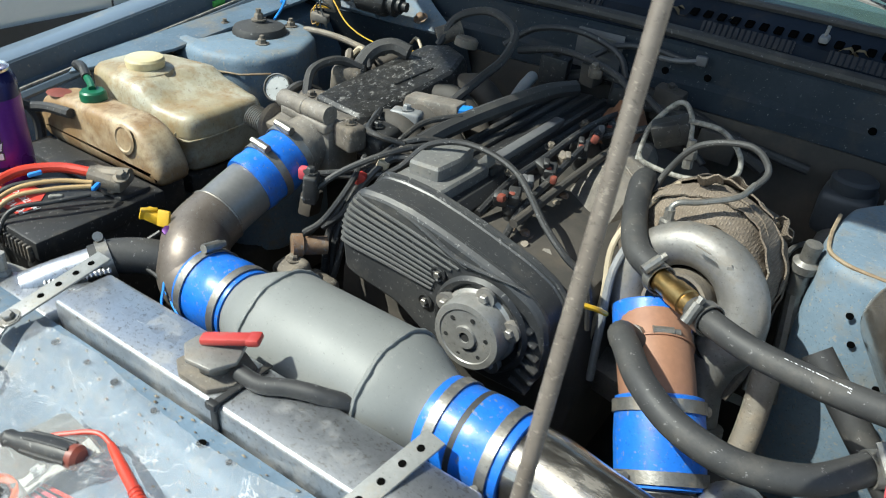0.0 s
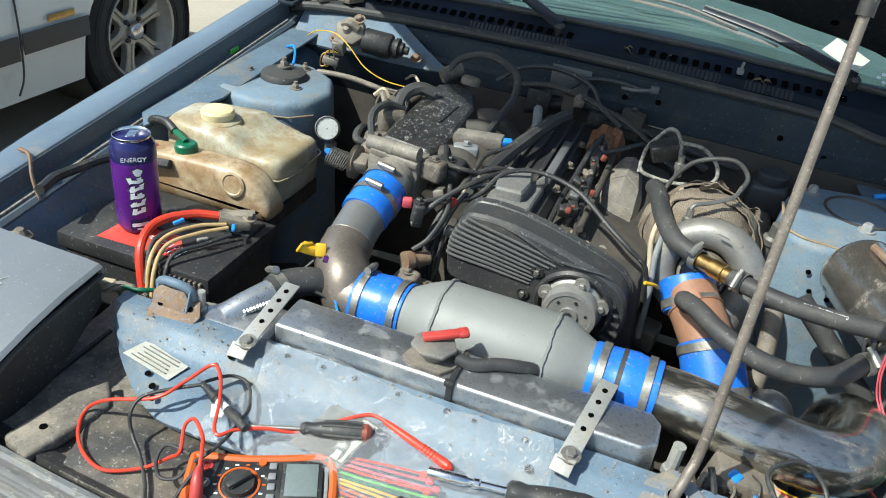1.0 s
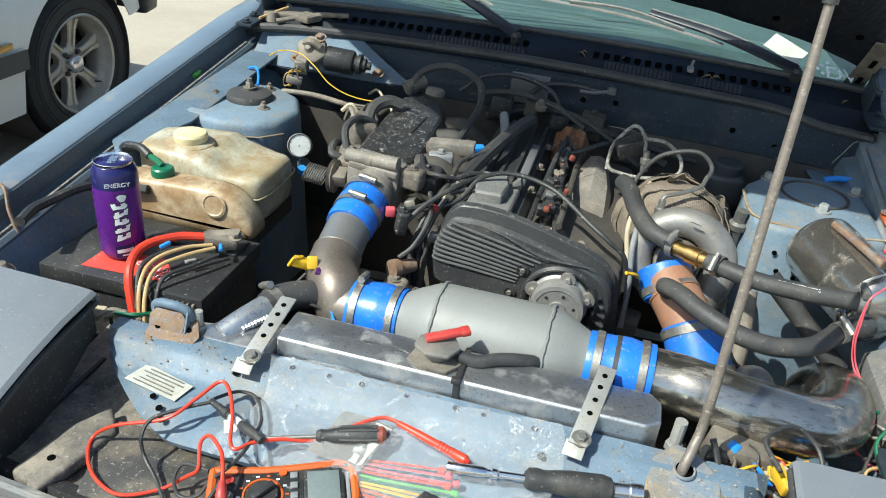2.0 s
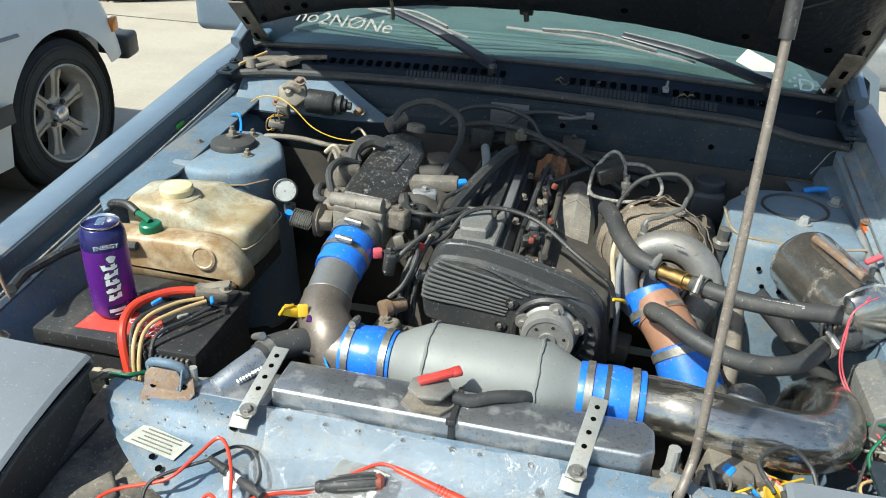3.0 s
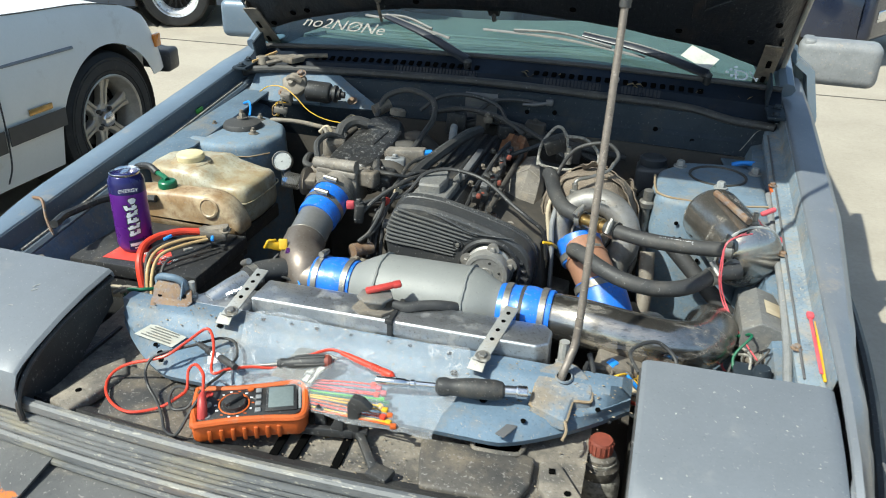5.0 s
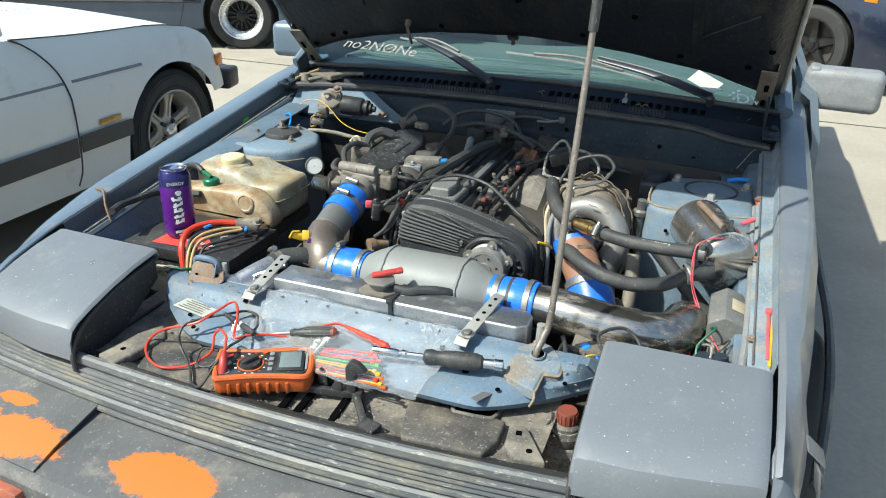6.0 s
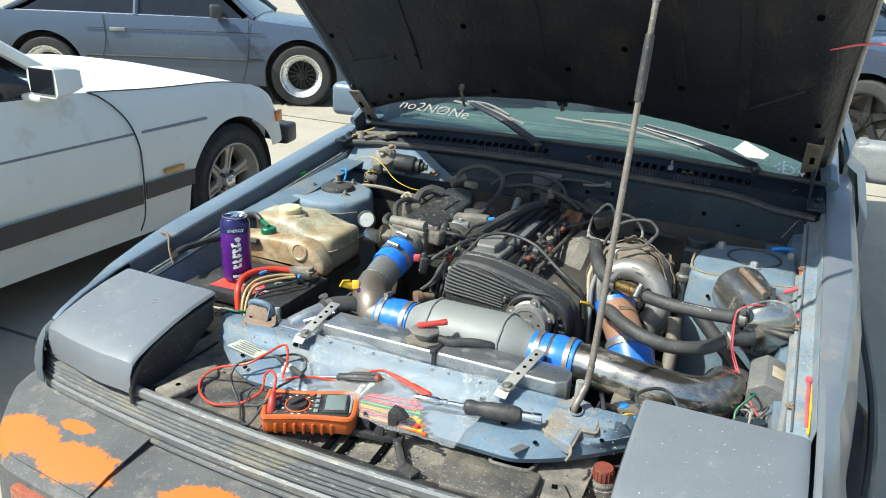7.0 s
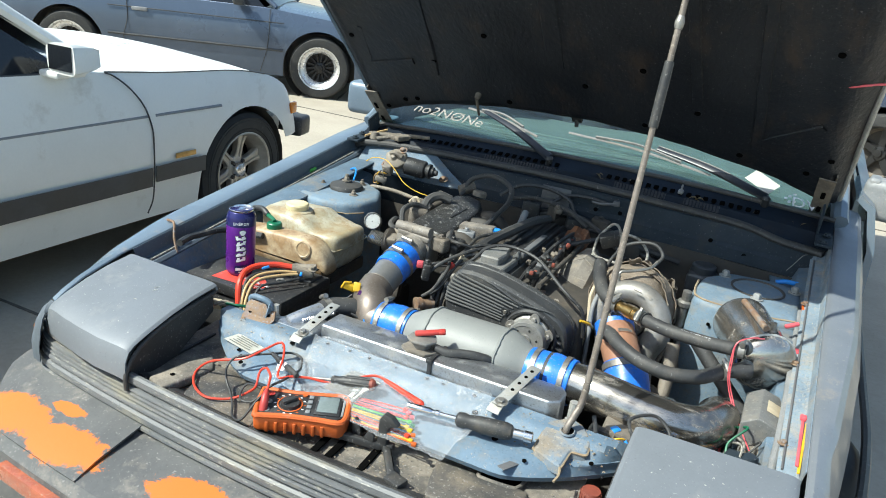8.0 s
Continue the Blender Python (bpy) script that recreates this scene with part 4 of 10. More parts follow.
hood = part("bonnet", sheet(lambda u, v: hoodfn(u, HCUT(u) * (1 - v) + v * HL, -0.006), xs, lin(0, 1, 14), 0.003), BODY, car, "open bonnet with dusty black underside")
part("bonnet_lip", sheet(lambda u, v: hoodfn(u, HL - 0.006 + 0.016 * math.sin(math.pi * v), 0.050 * v - 0.004), lin(-0.695, 0.695, 24), lin(0, 1, 5), 0.003), BODY, hood, "turned-down front lip")
part("bonnet_lining", sheet(lambda u, v: hoodfn(u, HCUT(u) * (1 - v) + 0.004 + v * (HL - 0.02), lining(u, HCUT(u) * (1 - v) + v * HL) + 0.007 * noise.noise(V((u * 5, v * 6, 2.0))) + 0.003 * noise.noise(V((u * 17, v * 15, 5.0)))), lin(-0.688, 0.688, 64), lin(0, 1, 46), 0.002), HOODIN, hood, "black dusty inner panel", sharp=70)


def hrib(a, b, w=0.05, h=0.004):
    (xa, ta), (xb, tb) = a, b
    d = V((xb - xa, tb - ta, 0)).normalized()
    nrm = V((-d.y, d.x, 0))
    prof = [(-w / 2, -0.010), (-w * 0.32, h + 0.004), (w * 0.32, h + 0.004), (w / 2, -0.010)]

    def fn(u, v):
        q, h2 = prof[v]
        x, t = xa + (xb - xa) * u + nrm.x * q, ta + (tb - ta) * u + nrm.y * q
        return hoodfn(max(-0.69, min(0.69, x)), t, h2 + lining(x, t))
    return part("bonnet_rib", sheet(fn, lin(0, 1, 10), range(4), 0.002), HOODIN, hood)


for a, b, w in (((0.33, 0.34), (0.30, 0.93), 0.030), ((0.475, 0.24), (0.455, 0.93), 0.030), ((-0.40, 0.30), (-0.33, 0.93), 0.05), ((0.47, 0.25), (0.61, 0.36), 0.022), ((-0.02, 0.42), (0.0, 0.93), 0.06), ((-0.60, 0.30), (-0.45, 0.34), 0.018), ((-0.58, 0.46), (-0.60, 0.30), 0.018)):
    hrib(a, b, w, 0.001)
for x, t in ((-0.61, 0.10), (-0.535, 0.15), (-0.49, 0.165), (-0.18, 0.23), (0.20, 0.24), (0.44, 0.19), (0.60, 0.17), (0.33, 0.33), (-0.2, 0.50), (0.2, 0.46), (-0.62, 0.42), (0.60, 0.62), (0.05, 0.36), (-0.38, 0.36), (0.645, 0.24)):
    p = hoodfn(x, t, lining(x, t) + 0.004)
    part("rib_hole", lathe([(0, 0), (0.0075, 0), (0.0075, 0.003), (0, 0.003)], p, HN, 14), VOID, hood)
for s in (-1, 1):
    hg = part("bonnet_hinge", merge(sheet(lambda u, v: hoodfn(s * (0.672 - 0.040 * v), -0.075 + 0.24 * u, 0.030 + 0.012 * u), lin(0, 1, 8), (0, 0.5, 1), 0.004), sheet(lambda u, v: hoodfn(s * 0.672, -0.075 + 0.24 * u, 0.030 - 0.024 * v), lin(0, 1, 6), (0, 1), 0.003)), GRIME, hood, "dusty hinge arm with slots")
    for t, ln in ((-0.035, 0.012), (0.03, 0.026), (0.10, 0.030)):
        p = hoodfn(s * 0.652, t, 0.0405 + 0.012 * (t + 0.075) / 0.24)
        part("hinge_slot", obox(p, (0.011, ln, 0.004), (-41.4, 0, 0), 0.002, 1), VOID, hg)
    # hinge plates wear the firewall blue, shade already in it
    part("hinge_plate", merge(obox((s * 0.682, 0.935, 0.858), (0.040, 0.095, 0.008), (3, 0, 0), 0.002), obox((s * 0.665, 0.985, 0.893), (0.006, 0.06, 0.07), (20, 0, 0), 0.002), bolt((s * 0.68, 0.90, 0.862), (0, 0, 1), 0.007, 0.006), bolt((s * 0.688, 0.955, 0.866), (0, 0, 1), 0.007, 0.006)), FWALL, car, "hinge plate with bolts, blue darkened for the bonnet shade")
    part("bonnet_edge", tube([hoodfn(s * 0.696, t, 0.0) for t in lin(0.01, HL - 0.02, 8)], 0.0065, 8), ZINC if s > 0 else BODY, hood, "bare metal folded edge")
part("bump_stop", merge(lathe([(0.009, 0), (0.008, 0.014), (0, 0.017)], hoodfn(-0.275, 0.235, lining(-0.275, 0.235)), HN, 14), tube([hoodfn(-0.275, 0.235, 0.070), hoodfn(-0.278, 0.19, 0.074), hoodfn(-0.290, 0.145, 0.060)], 0.0042, 6)), GRIME, hood)
part("latch_tab", merge(obox(hoodfn(0.0, 0.168, 0.030), (0.030, 0.030, 0.014), (-41, 0, 0), 0.004), tube([hoodfn(0.0, 0.165, 0.034), hoodfn(0.002, 0.150, 0.046)], 0.006, 8)), BLACK, hood, "small black rear tab")
part("catch_wire", tube([hoodfn(0.615, 0.50, 0.030), hoodfn(0.64, 0.525, 0.040), hoodfn(0.69, 0.525, 0.02), hoodfn(0.74, 0.515, 0.004), hoodfn(0.79, 0.52, 0.0)], 0.0025, 6), PINKW, hood, "loose red wire")
# prop rod
RODL = lambda z: V((0.3442 + 0.0130 * (z - 0.68), 0.0209 + 0.2029 * (z - 0.68), z))   # the rod's straight run
rod = part("prop_rod", tube([(0.3315, 0.000, 0.660), (0.3325, 0.002, 0.680), (0.3385, 0.014, 0.700), RODL(0.74), RODL(0.92), RODL(1.187), RODL(1.32), RODL(1.62)], [0.0060, 0.0062, 0.0063, 0.0060, 0.0057, 0.0051, 0.0051, 0.0048], 16), ROD, car, "worn steel bonnet prop rod")
part("rod_sleeve", tube([RODL(1.188), RODL(1.215), RODL(1.26), RODL(1.292)], [0.0078, 0.0082, 0.0082, 0.0076], 14), BLACK, rod, "black plastic grip sleeve")
part("rod_ferrule", tube([RODL(1.342), RODL(1.352), RODL(1.362)], [0.0062, 0.0078, 0.0058], 12), STEEL, rod, "dull steel ferrule")

# pop-up headlamp covers
def lamp_cover(s):
    prof = [(0.010, 0.716), (0.006, 0.726), (-0.06, 0.7185), (-0.12, 0.7065), (-0.180, 0.690), (-0.214, 0.6785), (-0.229, 0.669), (-0.238, 0.650), (-0.240, 0.612)]

    def fn(u, v):
        y, z = prof[v]
        sweep = 0.045 * max(0, (u - 0.50) / 0.2) ** 1.5 * (v / 8)
        edge = max(0, (u - 0.68) / 0.02)
        return V((s * u, y + sweep, z - 0.008 * edge ** 2 - 0.006 * max(0, (0.455 - u) / 0.013) ** 2))
    us = [0.442, 0.4445, 0.448, 0.47, 0.52, 0.58, 0.63, 0.675, 0.688, 0.694, 0.697]
    d = part("headlamp_cover", sheet(fn, us, range(9), 0.004), DOORP, car, "dull silver-grey headlamp cover", sharp=24)
    rc = random.Random(5 + s)
    chips = bmesh.new()
    for _ in range(70):
        u, v = rc.uniform(0.46, 0.675), rc.uniform(1.1, 4.9)
        k = int(v)
        p = fn(u, k).lerp(fn(u, k + 1), v - k) + V((0, 0, 0.0006))
        g = (fn(u, k + 1) - fn(u, k)).normalized()
        a, r, w = rc.uniform(0, 6.3), rc.choice((0.0006, 0.0008, 0.001, 0.0022)), rc.choice((0.3, 0.6))
        e = V((1, 0, 0)) * math.cos(a) + g * math.sin(a)
        f = V((1, 0, 0)) * -math.sin(a) + g * math.cos(a)
        chips.faces.new([chips.verts.new(p + e * (r * x) + f * (r * w * y)) for x, y in ((-1, -0.4), (0.2, -1), (1, 0.1), (-0.3, 0.8))])
    part("paint_chips", chips, PAPER, d, "tiny pale paint chips", kind="stuff")
    side = [(0.004, 0.720), (-0.12, 0.703), (-0.20, 0.675), (-0.234, 0.637), (-0.236, 0.600), (-0.20, 0.585), (-0.10, 0.60), (0.004, 0.66)]
    m = Matrix(((0, 0, s, s * 0.449), (1, 0, 0, 0), (0, 1, 0, 0), (0, 0, 0, 1)))
    part("cover_side", prism(side, m, 0.004, 0.001, 1), BLACK, d, "black side skirt")
    part("side_seal", tube([(s * 0.4435, y, z - 0.012) for y, z in side[:5]], 0.0045, 8), RUBBER, d, "black rubber edge seal")
    part("lamp_bucket", merge(box(min(s * 0.46, s * 0.69), max(s * 0.46, s * 0.69), -0.19, -0.185, 0.44, 0.66, 0.0), box(min(s * 0.455, s * 0.46), max(s * 0.455, s * 0.46), -0.19, 0.02, 0.44, 0.60, 0), lathe([(0.085, 0), (0.09, 0.01), (0.06, 0.06), (0.02, 0.075), (0, 0.075)], (s * 0.575, -0.10, 0.57), (0, 1, 0.1), 24)), BLACK, car, "black headlamp bucket")
    return d


lc, rc_ = lamp_cover(-1), lamp_cover(1)
for x, y, ln, az in ((-0.531, -0.070, 0.013, 62), (-0.527, -0.080, 0.010, 58), (-0.538, -0.121, 0.008, 4)):
    part("scratch", obox((x, y, 0.7185 + 0.2 * (y + 0.06) + 0.0008), (ln, 0.0008, 0.0006), (11.3, 0, az), 0), PAPER, lc, "pale scratch")
FY = lambda x: -0.243 + 0.11 * x * x
for s in (-1, 1):
    part("marker_lamp", obox((s * 0.7445, -0.1880, 0.590), (0.008, 0.030, 0.056), (0, 0, -s * 40), 0.003), AMBER, car, "amber corner marker lamp")
    part("marker_frame", obox((s * 0.7425, -0.1865, 0.590), (0.008, 0.038, 0.066), (0, 0, -s * 40), 0.003), BLACK, car)
def corner_panel(s):
    def fn(a, v):
        ang = math.pi / 2 * a
        inn = V((0.7035, -0.1735 - 0.020 * a, 0))
        out = V((0.7035 + 0.0505 * math.cos(ang) ** 0.8, -0.1735 - 0.045 * math.sin(ang), 0))
        zt = 0.6735 - 0.018 * a
        k, z = ((0.0, zt - 0.004), (0.25, zt - 0.003), (0.50, zt - 0.014), (0.74, zt - 0.034), (0.94, zt - 0.066), (1.0, 0.585), (0.97, 0.550))[v]
        p = inn.lerp(out, k)
        return V((s * p.x, p.y, z))
    part("fender_nose", sheet(fn, lin(0, 1, 14), range(7), 0.002), NOSE, car, "rounded fender nose beside the headlamp cover")


corner_panel(-1), corner_panel(1)
NY = lambda x: -0.243 + 0.11 * x * x + 0.9 * max(0, abs(x) - 0.68) ** 1.5
for k, (dz, hh, out) in enumerate(((0.0, 0.0105, 0.0), (0.0165, 0.0034, 0.003), (0.0245, 0.0034, 0.004), (0.0325, 0.0034, 0.005), (0.0435, 0.0055, 0.007), (0.0605, 0.0105, 0.010), (0.0775, 0.0050, 0.011))):
    def strip(u, v, k=k):
        w, h = ((-0.004, 1.0), (0.002, 0.98), (0.0065, 0.6), (0.0075, -0.4), (0.004, -0.98), (-0.003, -1.0))[v]
        return V((u, NY(u) - 1.6 * out - w, 0.606 - dz + h * hh))
    part("nose_trim", sheet(strip, lin(-0.748, 0.748, 40), range(6), 0.0012), STRIP, car, "weathered black nose trim strip")
part("nose_base", sheet(lambda u, v: V((u, NY(u) + (0.04, 0.02, -0.018, -0.026)[v], (0.598, 0.606, 0.52, 0.50)[v])), lin(-0.745, 0.745, 30), range(4), 0.003), BLACK, car)


def peeling():
    m = MATS["peeling_orange_bumper"]
    nt = m.node_tree
    n, l = nt.nodes, nt.links
    b = n["Principled BSDF"]
    old = b.inputs["Base Color"].links[0].from_socket
    tc = n.new("ShaderNodeTexCoord")
    nzt = n.new("ShaderNodeTexNoise")
    nzt.inputs["Scale"].default_value, nzt.inputs["Detail"].default_value, nzt.inputs["Roughness"].default_value = 24, 12, 0.86
    l.new(tc.outputs["Object"], nzt.inputs["Vector"])
    masks = []
    for c, k, st in (((-0.66, -1.527, 0.51), 11.0, 0.40), ((-0.48, -1.545, 0.51), 12.5, 0.42), ((-0.55, -1.475, 0.52), 34.0, 0.35), ((-0.19, -1.535, 0.50), 11.0, 0.48), ((0.25, -1.62, 0.48), 10.0, 0.6)):
        sb, ml, d = (n.new("ShaderNodeVectorMath") for _ in range(3))
        sb.operation, ml.operation, d.operation = "SUBTRACT", "MULTIPLY", "LENGTH"
        l.new(tc.outputs["Object"], sb.inputs[0])
        sb.inputs[1].default_value, ml.inputs[1].default_value = c, (st, 1.0, 0.6)
        l.new(sb.outputs[0], ml.inputs[0]), l.new(ml.outputs[0], d.inputs[0])
        q = n.new("ShaderNodeMath")
        q.operation = "MULTIPLY_ADD"
        q.inputs[1].default_value, q.inputs[2].default_value = -k, 0.62
        l.new(d.outputs["Value"], q.inputs[0])
        masks.append(q.outputs[0])
    acc = masks[0]
    for s in masks[1:]:
        mx = n.new("ShaderNodeMath")
        mx.operation = "MAXIMUM"
        l.new(acc, mx.inputs[0]), l.new(s, mx.inputs[1])
        acc = mx.outputs[0]
    ad = n.new("ShaderNodeMath")
    ad.operation = "ADD"
    l.new(acc, ad.inputs[0]), l.new(nzt.outputs["Fac"], ad.inputs[1])
    r = n.new("ShaderNodeMapRange")
    r.inputs[1].default_value, r.inputs[2].default_value = 0.60, 0.63
    l.new(ad.outputs[0], r.inputs[0])
    mix = n.new("ShaderNodeMix")
    mix.data_type = "RGBA"
    l.new(r.outputs[0], mix.inputs[0]), l.new(old, mix.inputs[6])
    mix.inputs[7].default_value = (0.50, 0.135, 0.018, 1)
    l.new(mix.outputs[2], b.inputs["Base Color"])


peeling()


def bumperfn(u, v):
    prof = [(-0.012, 0.520), (-0.030, 0.519), (-0.07, 0.514), (-0.12, 0.508), (-0.168, 0.496), (-0.182, 0.478), (-0.186, 0.38), (-0.17, 0.30), (-0.12, 0.25)]
    y, z = prof[v]
    wrap = max(0, (abs(u) - 0.62) / 0.2)
    return V((u * (1 + 0.06 * v / 8 * min(1, abs(u))), FY(u) + y * (1 - 0.4 * wrap) + 0.10 * wrap ** 2, z))


bump = part("bumper", sheet(bumperfn, lin(-0.80, 0.80, 40), range(9), 0.004), PEEL, car, "black bumper with peeling orange paint")
cap = sheet(lambda u, v: bumperfn(u, v) + V((0, 0, 0.016 - 0.003 * v)), lin(-0.80, -0.395, 14), range(5), 0.004)
part("bumper_cap", cap, PEEL, bump, "raised bumper end with orange flakes")
part("bumper_lamp", obox((-0.50, -0.402, 0.448), (0.17, 0.026, 0.036), (0, 0, -6), 0.006), LENS, bump, "small indicator lamp")
part("tape_strip", obox((0.758, -0.105, 0.681), (0.034, 0.040, 0.003), (0, 40, 0), 0.001), TAPE, fr, "grey tape strip")
part("tape_strip", obox((0.7665, -0.120, 0.645), (0.003, 0.030, 0.045), (0, -10, 8), 0.001), TAPE, fr, "grey tape strip")

# bay floor and subframe
part("bay_floor", box(-0.66, 0.66, -0.10, 0.93, 0.22, 0.235, 0.002), DARK, car, "grimy splash tray")
for s in (-1, 1):
    part("chassis_rail", box(s * 0.50 - 0.05, s * 0.50 + 0.05, -0.15, 0.95, 0.30, 0.42, 0.01), DARK, car, "grimy chassis rail")


def mag_wheel(parent, c, r, w, face):
    """A tyre on a six-spoke machined alloy wheel with a deep polished lip and a chrome centre cap."""
    c, ax = V(c), V(face)
    up = V((0, 0, 1))
    sd = up.cross(ax).normalized()
    rr = r * 0.635
    wh = part("wheel", lathe([(rr * 0.96, -w / 2), (r * 0.90, -w * 0.52), (r * 0.975, -w * 0.42), (r, -w * 0.26), (r, w * 0.26), (r * 0.975, w * 0.42), (r * 0.91, w * 0.515), (r * 0.80, w * 0.53), (r * 0.70, w * 0.505), (rr * 1.0, w * 0.46)], c, ax, 56, caps=False), TYRE, parent, "worn black tyre")
    for q in (0.72, 0.86, 0.905):
        part("sidewall_ring", lathe([(r * q, w * 0.505), (r * (q + 0.004), w * 0.535), (r * (q + 0.010), w * 0.505)], c, ax, 56, caps=False), TYRE, wh)
    part("rim", lathe([(rr * 1.03, w * 0.44), (rr * 1.045, w * 0.50), (rr * 1.02, w * 0.515), (rr * 0.985, w * 0.49), (rr * 0.965, w * 0.40), (rr * 0.94, w * 0.28), (rr * 0.90, w * 0.20), (rr * 0.885, w * 0.10), (rr * 0.88, -w * 0.30)], c, ax, 56, caps=False), RIM, wh, "stepped machined rim lip")
    part("wheel_disc", lathe([(rr * 0.88, -w * 0.12), (rr * 0.35, -w * 0.10), (0, -w * 0.10)], c, ax, 40, caps=False), VOID, wh, "dark hollow behind the spokes")
    part("brake_disc", lathe([(rr * 0.66, -w * 0.09), (rr * 0.66, -w * 0.05), (rr * 0.30, -w * 0.05)], c, ax, 40, caps=False), DARK, wh)
    hub = c + ax * (w * 0.20)
    part("hub", lathe([(rr * 0.36, -0.03), (rr * 0.35, -0.004), (rr * 0.30, 0.002), (rr * 0.19, 0.002)], hub, ax, 30, caps=False), RIM, wh, "dusty hub face")
    part("centre_cap", lathe([(rr * 0.215, 0.0), (rr * 0.21, 0.020), (rr * 0.17, 0.034), (rr * 0.09, 0.040), (0, 0.041)], hub, ax, 24), BARE, wh, "chrome centre cap")
    for k in range(6):
        a = 2 * math.pi * (k + 0.30) / 6
        d = sd * math.cos(a) + up * math.sin(a)
        e = d.cross(ax)
        bm = bmesh.new()
        rows = []
        for f, ww, dz in ((0.26, 0.150, 0.0), (0.45, 0.115, 0.004), (0.70, 0.125, 0.006), (0.90, 0.185, 0.010)):
            p = c + ax * (w * 0.20 + dz) + d * rr * f
            ww *= rr
            rows.append([bm.verts.new(p + e * o + ax * h) for o, h in ((-ww, -0.034), (-ww, -0.004), (-ww * 0.80, 0.0), (-ww * 0.34, 0.0), (-ww * 0.22, -0.008), (ww * 0.22, -0.008), (ww * 0.34, 0.0), (ww * 0.80, 0.0), (ww, -0.004), (ww, -0.034))])
        for p, q in zip(rows, rows[1:]):
            for j in range(9):
                bm.faces.new((p[j], p[j + 1], q[j + 1], q[j]))
        bm.faces.new(rows[0]), bm.faces.new(rows[-1])
        part("spoke", bm, RIM, wh, "grooved alloy spoke")
    for k in range(4):
        a = 2 * math.pi * (k + 0.5) / 4
        part("wheel_nut", bolt(hub + (sd * math.cos(a) + up * math.sin(a)) * rr * 0.275, ax, 0.010, 0.014, False), DARK, wh)
    part("valve", tube([c + ax * (w * 0.24) + d * rr * 0.86, c + ax * (w * 0.40) + d * rr * 0.82], 0.004, 6), RUBBER, wh)
    return wh


def wheel(parent, c, r, w, rim, spokes, lip, face=1, tyre_name="wheel", dish=0.08, reach=0.64):
    """A wheel whose axle lies along x; face 1 shows towards +x."""
    c = V(c)
    ax = V((face, 0, 0)) if not isinstance(face, Vector) else face
    wh = part(tyre_name, lathe([(r * 0.66, -w / 2), (r * 0.93, -w / 2), (r * 0.985, -w * 0.40), (r, -w * 0.25), (r, w * 0.25), (r * 0.985, w * 0.40), (r * 0.93, w / 2), (r * 0.80, w * 0.52), (r * 0.70, w / 2), (r * 0.66, w * 0.44)], c, ax, 48, caps=False), TYRE, parent, "worn black tyre")
    part("rim", lathe([(r * 0.70, w * 0.49), (r * 0.695, w * 0.52), (r * 0.66, w * 0.50), (r * 0.64, w * 0.38), (r * 0.63, w * 0.22)], c, ax, 48, caps=False), lip, wh, "polished rim lip")
    part("rim_barrel", lathe([(r * 0.63, w * 0.22), (r * 0.60, w * 0.0), (r * 0.57, -w * 0.2)], c, ax, 40, caps=False), RIM if rim is RIM else GRIME, wh, "inner rim")
    part("wheel_disc", lathe([(r * 0.57, -w * 0.2), (0.0, -w * 0.22)], c, ax, 40, caps=False), DARK, wh, "dark brake disc")
    if reach <= 0.5:
        part("rim_dish", lathe([(r * 0.63, w * 0.30), (r * 0.56, w * 0.24), (r * 0.50, w * 0.12), (r * 0.47, w * 0.06)], c, ax, 48, caps=False), lip, wh, "wide polished dish")
        for k in range(24):
            a = 2 * math.pi * k / 24
            part("rim_stud", bolt(c + (V((0, 0, 1)) * math.cos(a) + V((0, 0, 1)).cross(ax) * math.sin(a)) * r * 0.515 + ax * (w * 0.15), ax, 0.006, 0.008, False), RIMW, wh)
    hub = c + ax * (w * dish)
    part("hub_cap", lathe([(r * 0.20, -0.02), (r * 0.20, 0.0), (r * 0.17, 0.012), (r * 0.10, 0.016), (r * 0.095, 0.03), (0, 0.034)], hub, ax, 24), rim, wh)
    up = V((0, 0, 1))
    sd = up.cross(ax).normalized()
    for k in range(spokes):
        a = 2 * math.pi * (k + 0.25) / spokes
        d = sd * math.cos(a) + up * math.sin(a)
        e = d.cross(ax)
        wd = r * (0.60 / spokes * (1.15 if rim is RIM else 0.9))
        pa, pb = hub + d * r * 0.15, c + ax * (w * (dish + 0.02)) + d * r * reach
        bm = bmesh.new()
        q = []
        for p, ww in ((pa, wd * 1.15), (pb, wd * 0.85)):
            for o, h in ((-ww, -0.022), (-ww * 0.7, 0.0), (ww * 0.7, 0.0), (ww, -0.022)):
                q.append(bm.verts.new(p + e * o + ax * h))
        for j in range(3):
            bm.faces.new((q[j], q[j + 1], q[j + 5], q[j + 4]))
        bm.faces.new(q[:4]), bm.faces.new(q[4:]), bm.faces.new((q[0], q[3], q[7], q[4]))
        part("spoke", bm, rim, wh)
    for k in range(4):
        a = 2 * math.pi * (k + 0.5) / 4
        part("wheel_nut", bolt(hub + (sd * math.cos(a) + up * math.sin(a)) * r * 0.145 + ax * 0.008, ax, 0.010, 0.012, False), rim, wh)
    return wh


for s in (-1, 1):
    wheel(car, (s * 0.74, 0.42, 0.29), 0.29, 0.19, RIMK, 5, RIM, s)
    wheel(car, (s * 0.74, 2.85, 0.29), 0.29, 0.19, RIMK, 5, RIM, s)

# ---------- engine bay ----------
# radiator
rad = thing("radiator", "aluminium radiator with welded tank and red-lever cap", "radiator", (0.05, 0.07, 0.30))
